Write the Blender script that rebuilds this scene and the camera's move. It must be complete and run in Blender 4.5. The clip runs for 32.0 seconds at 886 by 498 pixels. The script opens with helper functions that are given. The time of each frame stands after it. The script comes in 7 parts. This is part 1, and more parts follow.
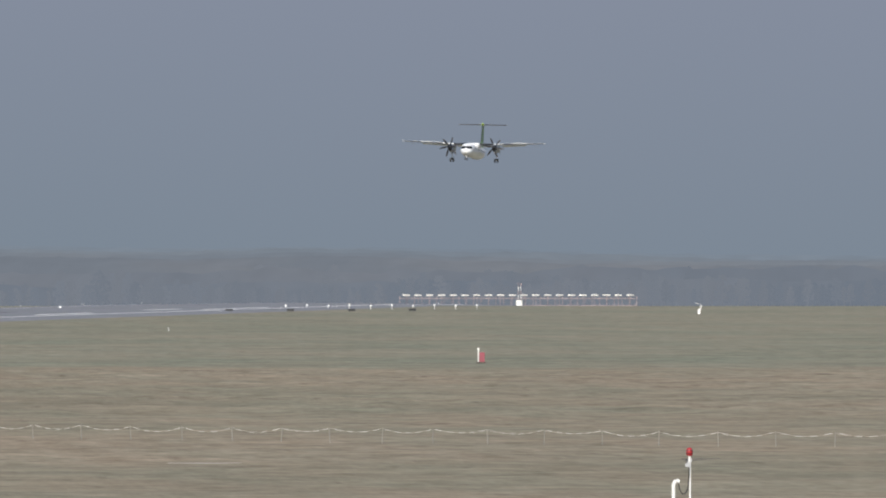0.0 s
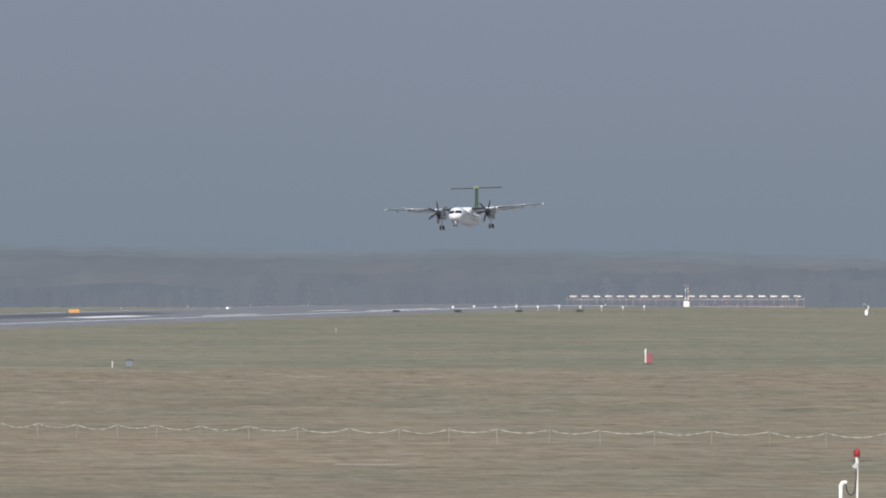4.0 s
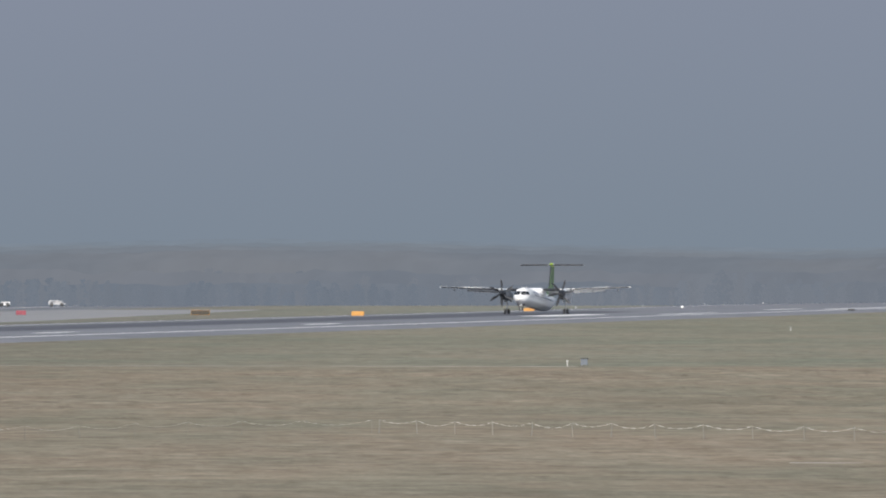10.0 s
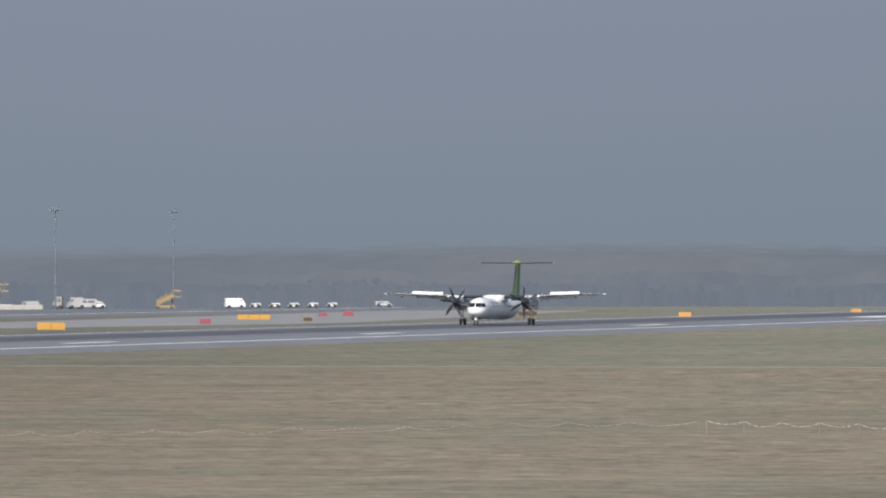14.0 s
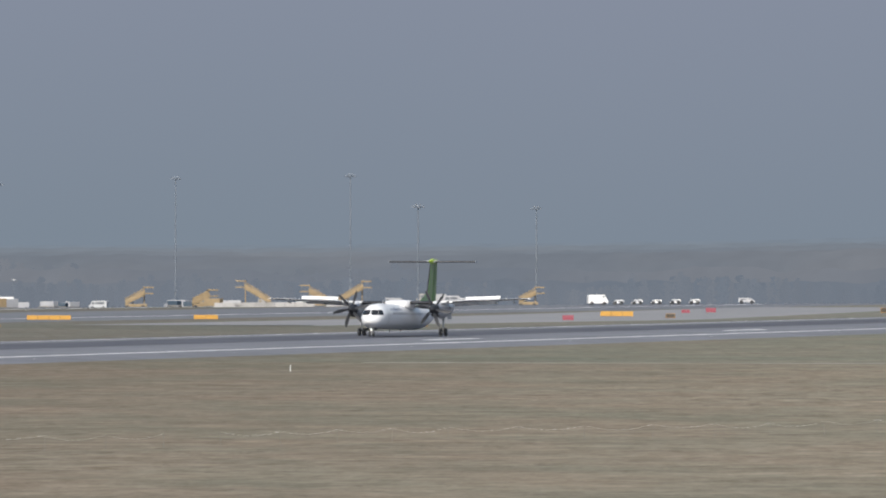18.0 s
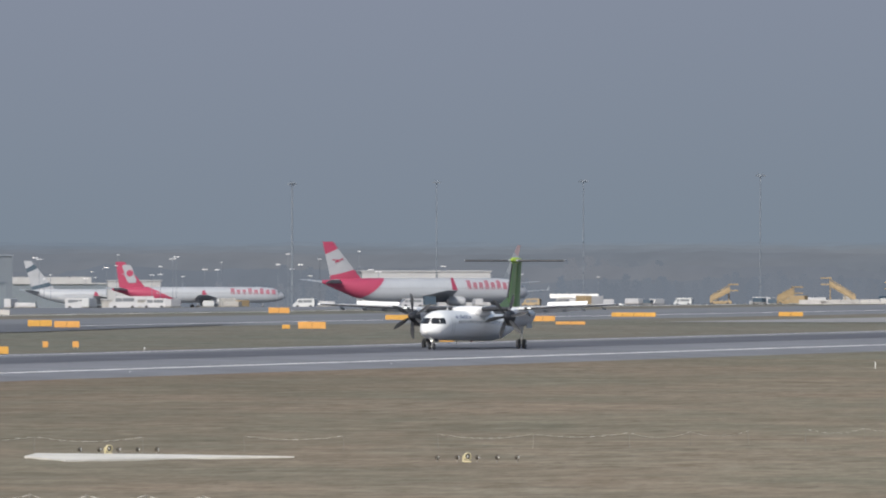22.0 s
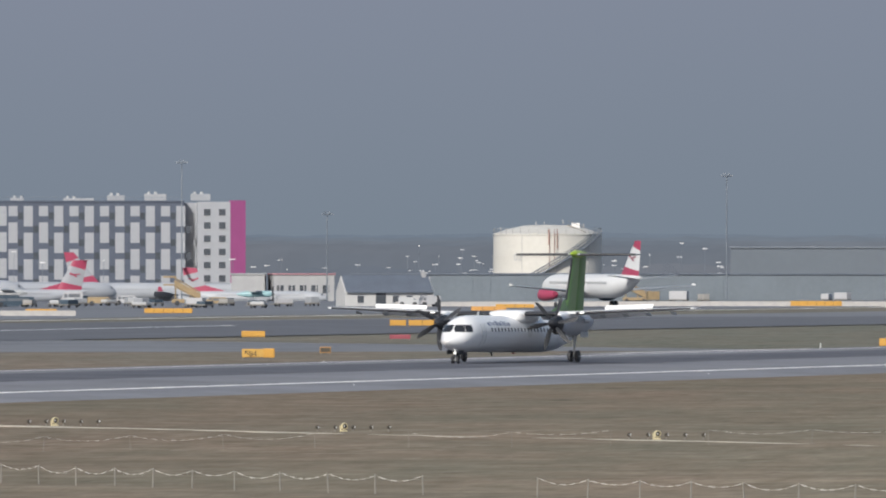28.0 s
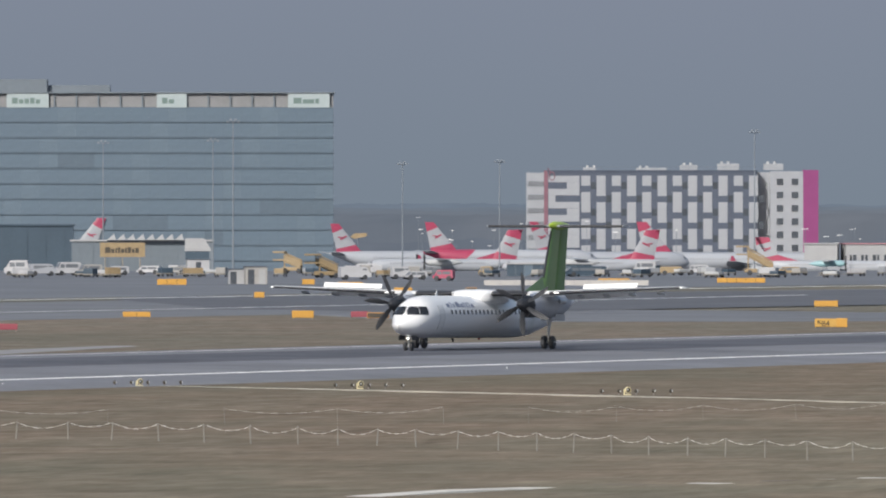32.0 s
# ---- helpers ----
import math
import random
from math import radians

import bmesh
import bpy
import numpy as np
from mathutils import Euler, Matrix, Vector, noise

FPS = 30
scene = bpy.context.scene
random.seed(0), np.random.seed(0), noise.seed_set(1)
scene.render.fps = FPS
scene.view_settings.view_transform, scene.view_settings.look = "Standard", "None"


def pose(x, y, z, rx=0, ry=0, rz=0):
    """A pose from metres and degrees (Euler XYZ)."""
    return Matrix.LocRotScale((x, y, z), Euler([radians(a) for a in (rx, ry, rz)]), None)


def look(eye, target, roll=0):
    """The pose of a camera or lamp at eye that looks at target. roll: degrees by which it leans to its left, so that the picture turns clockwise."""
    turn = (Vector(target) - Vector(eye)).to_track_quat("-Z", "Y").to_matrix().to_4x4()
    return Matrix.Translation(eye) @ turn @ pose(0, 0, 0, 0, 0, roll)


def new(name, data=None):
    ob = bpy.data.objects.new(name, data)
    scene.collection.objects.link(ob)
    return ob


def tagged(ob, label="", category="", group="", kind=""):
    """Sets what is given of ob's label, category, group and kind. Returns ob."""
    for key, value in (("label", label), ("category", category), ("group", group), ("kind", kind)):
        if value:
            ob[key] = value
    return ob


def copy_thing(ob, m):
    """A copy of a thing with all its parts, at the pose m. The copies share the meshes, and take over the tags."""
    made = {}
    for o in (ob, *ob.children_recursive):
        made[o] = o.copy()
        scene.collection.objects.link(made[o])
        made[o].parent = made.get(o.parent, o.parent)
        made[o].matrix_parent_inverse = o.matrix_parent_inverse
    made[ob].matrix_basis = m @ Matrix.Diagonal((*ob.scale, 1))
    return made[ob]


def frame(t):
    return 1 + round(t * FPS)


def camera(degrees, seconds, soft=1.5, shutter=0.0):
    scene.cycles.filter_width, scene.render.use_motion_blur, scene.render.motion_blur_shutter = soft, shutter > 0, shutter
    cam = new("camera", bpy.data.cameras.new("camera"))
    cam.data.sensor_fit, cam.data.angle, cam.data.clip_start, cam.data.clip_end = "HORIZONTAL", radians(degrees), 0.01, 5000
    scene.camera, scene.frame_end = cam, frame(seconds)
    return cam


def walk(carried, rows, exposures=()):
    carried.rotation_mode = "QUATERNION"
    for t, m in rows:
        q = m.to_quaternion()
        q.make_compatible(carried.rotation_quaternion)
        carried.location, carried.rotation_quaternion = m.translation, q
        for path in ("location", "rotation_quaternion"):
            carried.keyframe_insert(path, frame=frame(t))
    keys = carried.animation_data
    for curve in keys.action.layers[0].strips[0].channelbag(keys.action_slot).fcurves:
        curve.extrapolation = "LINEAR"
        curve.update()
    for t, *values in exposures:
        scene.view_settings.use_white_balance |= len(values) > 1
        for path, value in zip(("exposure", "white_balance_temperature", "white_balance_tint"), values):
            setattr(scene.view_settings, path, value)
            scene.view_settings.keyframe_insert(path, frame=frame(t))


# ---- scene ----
# A spotter's camera on a tripod, 9.05 m above the runway, pans after a landing turboprop.
# x runs up the runway towards the approach, y across it; the centreline lies at y = 304.
cam = camera(3.905, 32.0, soft=2.0, shutter=0.1)
EYE = Vector((0.0, 0.0, 9.05))
# seconds, bearing from the runway's direction, elevation (degrees)
PAN = (
    (0, 6.6487, 0.0158),
    (0.5, 6.6943, 0.0158),
    (1, 6.7030, 0.0177),
    (1.5, 6.8068, 0.0177),
    (2, 6.9672, 0.0175),
    (2.5, 7.1083, 0.0190),
    (4.5, 7.4886, 0.0213),
    (5, 7.6297, 0.0221),
    (5.5, 7.8052, 0.0213),
    (6, 7.9254, 0.0221),
    (6.5, 7.9923, 0.0201),
    (7, 8.0845, 0.0172),
    (7.5, 8.2301, 0.0164),
    (8, 8.4275, 0.0141),
    (8.5, 8.6620, 0.0141),
    (9, 8.8932, 0.0141),
    (9.5, 9.1350, 0.0158),
    (10, 9.3915, 0.0146),
    (10.5, 9.5990, 0.0146),
    (11, 9.7889, 0.0133),
    (11.5, 9.9360, 0.0119),
    (12, 10.0314, 0.0119),
    (12.5, 10.1821, 0.0116),
    (13, 10.3843, 0.0178),
    (13.5, 10.6105, 0.0178),
    (14, 10.8336, 0.0184),
    (14.5, 11.0568, 0.0165),
    (15, 11.2876, 0.0203),
    (15.5, 11.5127, 0.0203),
    (17.5, 12.1123, 0.0036),
    (18, 12.4327, 0.0036),
    (18.5, 12.8008, -0.0002),
    (19, 13.1026, -0.0002),
    (19.5, 13.3652, -0.0015),
    (20, 13.6486, -0.0035),
    (20.5, 13.9546, -0.0041),
    (21, 14.2842, -0.0060),
    (21.5, 14.6255, -0.0091),
    (22, 15.0108, -0.0093),
    (22.5, 15.5364, -0.0096),
    (23, 16.0284, -0.0107),
    (23.5, 16.3737, -0.0117),
    (24, 16.6397, -0.0169),
    (24.5, 16.9227, -0.0227),
    (26.5, 17.9264, -0.0492),
    (27, 18.1729, -0.0489),
    (27.5, 18.5216, -0.0459),
    (28, 18.8987, -0.0453),
    (28.5, 19.1852, -0.0498),
    (29, 19.4618, -0.0584),
    (29.5, 19.7718, -0.0718),
    (30, 20.0901, -0.1004),
    (30.5, 20.4090, -0.1520),
    (31, 20.7342, -0.1870),
    (31.5, 21.0648, -0.1901),
    (32, 21.4236, -0.1794),
)


def aim(bearing, rise):
    b, e = radians(bearing), radians(rise)
    return look(EYE, EYE + 100 * Vector((math.cos(b) * math.cos(e), math.sin(b) * math.cos(e), math.sin(e))))


walk(cam, [(t, aim(b, e)) for t, b, e in PAN], exposures=[(0, 0.03), (10, 0.03), (15, 0.04), (21, 0.03), (25, -0.03), (32, -0.05)])


# ---- world and sun ----
SUN_FROM = Vector((-0.853, 0.075, 0.516)).normalized()
world = bpy.data.worlds.new("sky")
scene.world = world
world.use_nodes = True
wn, wl = world.node_tree.nodes, world.node_tree.links
wn.clear()
w_out = wn.new("ShaderNodeOutputWorld")
w_bg = wn.new("ShaderNodeBackground")
w_sky = wn.new("ShaderNodeTexSky")
w_sky.sky_type, w_sky.sun_disc = "NISHITA", False
w_sky.sun_elevation = math.asin(SUN_FROM.z)
w_sky.sun_rotation = math.atan2(SUN_FROM.x, SUN_FROM.y)
w_sky.air_density, w_sky.dust_density = 1.2, 3.0
w_dim = wn.new("ShaderNodeVectorMath")
w_dim.operation = "SCALE"
w_dim.inputs["Scale"].default_value = 0.125
w_co = wn.new("ShaderNodeTexCoord")
w_sep = wn.new("ShaderNodeSeparateXYZ")
w_ramp = wn.new("ShaderNodeMapRange")
w_ramp.inputs["From Min"].default_value, w_ramp.inputs["From Max"].default_value = 0.05, 0.45
w_ramp.inputs["To Min"].default_value, w_ramp.inputs["To Max"].default_value = 0.0, 1.0
w_low = wn.new("ShaderNodeValToRGB")       # the haze layer over the horizon
w_low.color_ramp.elements[0].position, w_low.color_ramp.elements[0].color = 0.0, (0.198, 0.242, 0.298, 1)
w_low.color_ramp.elements[1].position, w_low.color_ramp.elements[1].color = 1.0, (0.232, 0.263, 0.338, 1)
w_up = wn.new("ShaderNodeMapRange")
w_up.inputs["From Min"].default_value, w_up.inputs["From Max"].default_value = 0.0, 0.022
w_noise = wn.new("ShaderNodeTexNoise")
w_noise.inputs["Scale"].default_value, w_noise.inputs["Detail"].default_value = 14.0, 2.0
w_shift = wn.new("ShaderNodeMath")
w_shift.operation = "MULTIPLY_ADD"
w_shift.inputs[1].default_value, w_shift.inputs[2].default_value = 0.5, -0.25
w_add = wn.new("ShaderNodeMath")
w_mix = wn.new("ShaderNodeMix")
w_mix.data_type = "RGBA"
wl.new(w_co.outputs["Generated"], w_sep.inputs[0])
wl.new(w_co.outputs["Generated"], w_noise.inputs["Vector"])
wl.new(w_sep.outputs["Z"], w_ramp.inputs["Value"])
wl.new(w_sep.outputs["Z"], w_up.inputs["Value"])
wl.new(w_noise.outputs["Fac"], w_shift.inputs[0])
wl.new(w_up.outputs["Result"], w_add.inputs[0])
wl.new(w_shift.outputs[0], w_add.inputs[1])
wl.new(w_add.outputs[0], w_low.inputs["Fac"])
wl.new(w_sky.outputs[0], w_dim.inputs[0])
wl.new(w_ramp.outputs["Result"], w_mix.inputs["Factor"])
wl.new(w_low.outputs["Color"], w_mix.inputs["A"])
wl.new(w_dim.outputs["Vector"], w_mix.inputs["B"])
wl.new(w_mix.outputs["Result"], w_bg.inputs["Color"])
wl.new(w_bg.outputs[0], w_out.inputs["Surface"])
sun = new("sun", bpy.data.lights.new("sun", "SUN"))
sun.data.energy, sun.data.angle, sun.data.color = 3.75, radians(0.6), (1.0, 0.958, 0.895)
sun.matrix_world = look((0, 0, 900), Vector((0, 0, 900)) - SUN_FROM)


# ---- materials ----
def paint(name, color, rough=0.5, metal=0.0, vary=0.12, size=1.0, bump=0.0, glow=0.0, space="Object", coat=0.0):
    """A surface of one colour with stains at two scales; size is the large stain's width in metres."""
    m = bpy.data.materials.new(name)
    m.use_nodes = True
    n, l = m.node_tree.nodes, m.node_tree.links
    b = n["Principled BSDF"]
    b.inputs["Roughness"].default_value, b.inputs["Metallic"].default_value = rough, metal
    b.inputs["Coat Weight"].default_value = coat
    co = n.new("ShaderNodeTexCoord")
    big, small = n.new("ShaderNodeTexNoise"), n.new("ShaderNodeTexNoise")
    big.inputs["Scale"].default_value, big.inputs["Detail"].default_value = 1.0 / size, 3.0
    small.inputs["Scale"].default_value, small.inputs["Detail"].default_value = 9.0 / size, 4.0
    for x in (big, small):
        l.new(co.outputs[space], x.inputs["Vector"])
    add = n.new("ShaderNodeMath")
    add.operation = "MULTIPLY_ADD"
    add.inputs[1].default_value = 0.6
    l.new(small.outputs["Fac"], add.inputs[0])
    l.new(big.outputs["Fac"], add.inputs[2])
    rng = n.new("ShaderNodeMapRange")
    rng.inputs["From Min"].default_value, rng.inputs["From Max"].default_value = 0.5, 1.1
    rng.inputs["To Min"].default_value, rng.inputs["To Max"].default_value = 1 - vary, 1 + vary
    l.new(add.outputs[0], rng.inputs["Value"])
    mul = n.new("ShaderNodeVectorMath")
    mul.operation = "SCALE"
    mul.inputs[0].default_value = color
    l.new(rng.outputs["Result"], mul.inputs["Scale"])
    l.new(mul.outputs["Vector"], b.inputs["Base Color"])
    if bump:
        bp = n.new("ShaderNodeBump")
        bp.inputs["Strength"].default_value, bp.inputs["Distance"].default_value = bump, 0.02 * size
        l.new(small.outputs["Fac"], bp.inputs["Height"])
        l.new(bp.outputs["Normal"], b.inputs["Normal"])
    if glow:
        b.inputs["Emission Color"].default_value = (*color, 1)
        b.inputs["Emission Strength"].default_value = glow
    return m


def turf(name):
    """Dry winter grass: straw and green patches, mown streaks, bare brown spots, in real size."""
    m = bpy.data.materials.new(name)
    m.use_nodes = True
    n, l = m.node_tree.nodes, m.node_tree.links
    b = n["Principled BSDF"]
    b.inputs["Roughness"].default_value = 0.95
    b.inputs["Specular IOR Level"].default_value = 0.1
    co = n.new("ShaderNodeTexCoord")

    def tone(scale, detail, squeeze, turn=0.0):
        mp = n.new("ShaderNodeMapping")
        mp.vector_type = "TEXTURE"
        mp.inputs["Scale"].default_value = (1 / (scale * squeeze[0]), 1 / (scale * squeeze[1]), 100.0)
        mp.inputs["Rotation"].default_value = (0, 0, turn)
        x = n.new("ShaderNodeTexNoise")
        x.inputs["Scale"].default_value, x.inputs["Detail"].default_value = 1.0, detail
        x.inputs["Roughness"].default_value = 0.65
        l.new(co.outputs["Object"], mp.inputs["Vector"])
        l.new(mp.outputs["Vector"], x.inputs["Vector"])
        return x.outputs["Fac"]

    def blend(fac, lo, hi, a, c):
        r = n.new("ShaderNodeMapRange")
        r.inputs["From Min"].default_value, r.inputs["From Max"].default_value = lo, hi
        l.new(fac, r.inputs["Value"])
        x = n.new("ShaderNodeMix")
        x.data_type = "RGBA"
        l.new(r.outputs["Result"], x.inputs["Factor"])
        for sock, v in (("A", a), ("B", c)):
            if isinstance(v, tuple):
                x.inputs[sock].default_value = (*v, 1)
            else:
                l.new(v, x.inputs[sock])
        return x.outputs["Result"]

    straw = blend(tone(0.5, 6, (0.42, 1.1), 0.20), 0.32, 0.68, (0.184, 0.163, 0.123), (0.318, 0.291, 0.238))
    green = blend(tone(0.45, 6, (0.42, 1.1), 0.20), 0.32, 0.68, (0.164, 0.158, 0.122), (0.274, 0.264, 0.212))
    base = blend(tone(0.0075, 5, (1, 1.6), 0.2), 0.44, 0.60, straw, green)
    rows = blend(tone(0.06, 6, (1.3, 0.7), 0.24), 0.34, 0.68, (0.83, 0.83, 0.82), (1.14, 1.13, 1.12))
    spots = blend(tone(0.34, 7, (0.22, 1.4), 0.2), 0.28, 0.42, (0.66, 0.64, 0.64), (1.0, 1.0, 1.0))
    out = base
    part_x = n.new("ShaderNodeSeparateXYZ")
    l.new(co.outputs["Object"], part_x.inputs[0])
    ratio = n.new("ShaderNodeMath")
    ratio.operation = "MULTIPLY_ADD"
    ratio.inputs[1].default_value = -0.15
    l.new(part_x.outputs["X"], ratio.inputs[0])
    l.new(part_x.outputs["Y"], ratio.inputs[2])
    mown = blend(ratio.outputs[0], 25.0, 135.0, (1.02, 1.02, 1.05), (0.75, 0.72, 0.745))    # rougher grass round the enclosure
    strip = blend(part_x.outputs["X"], 1078, 1092, (1.05, 1.01, 0.97), (0.955, 1.005, 0.99))   # greener field beyond the track
    far_haze = blend(part_x.outputs["Y"], 332, 346, (1.0, 1.0, 1.0), (1.02, 1.06, 1.13))   # haze painted into the turf beyond the runway, paler and bluer
    grain = blend(tone(1.0, 4, (0.3, 2.6), 0.20), 0.32, 0.68, (0.91, 0.90, 0.90), (1.08, 1.08, 1.09))
    patchy = blend(tone(0.022, 5, (1.0, 4.0), 0.26), 0.40, 0.60, (1.045, 1.005, 0.96), (0.965, 1.0, 0.965))    # straw and green swathes
    rank = blend(tone(0.25, 5, (0.50, 0.62), 0.20), 0.36, 0.64, (0.90, 0.895, 0.885), (1.09, 1.09, 1.085))      # rank tussocks and thin places
    pieces = [rows, patchy, rank, spots, mown, strip, far_haze, grain]
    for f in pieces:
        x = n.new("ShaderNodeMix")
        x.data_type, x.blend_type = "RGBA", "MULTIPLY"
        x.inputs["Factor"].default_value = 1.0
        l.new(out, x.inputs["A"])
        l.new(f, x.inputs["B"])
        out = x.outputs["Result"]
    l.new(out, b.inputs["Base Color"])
    return m


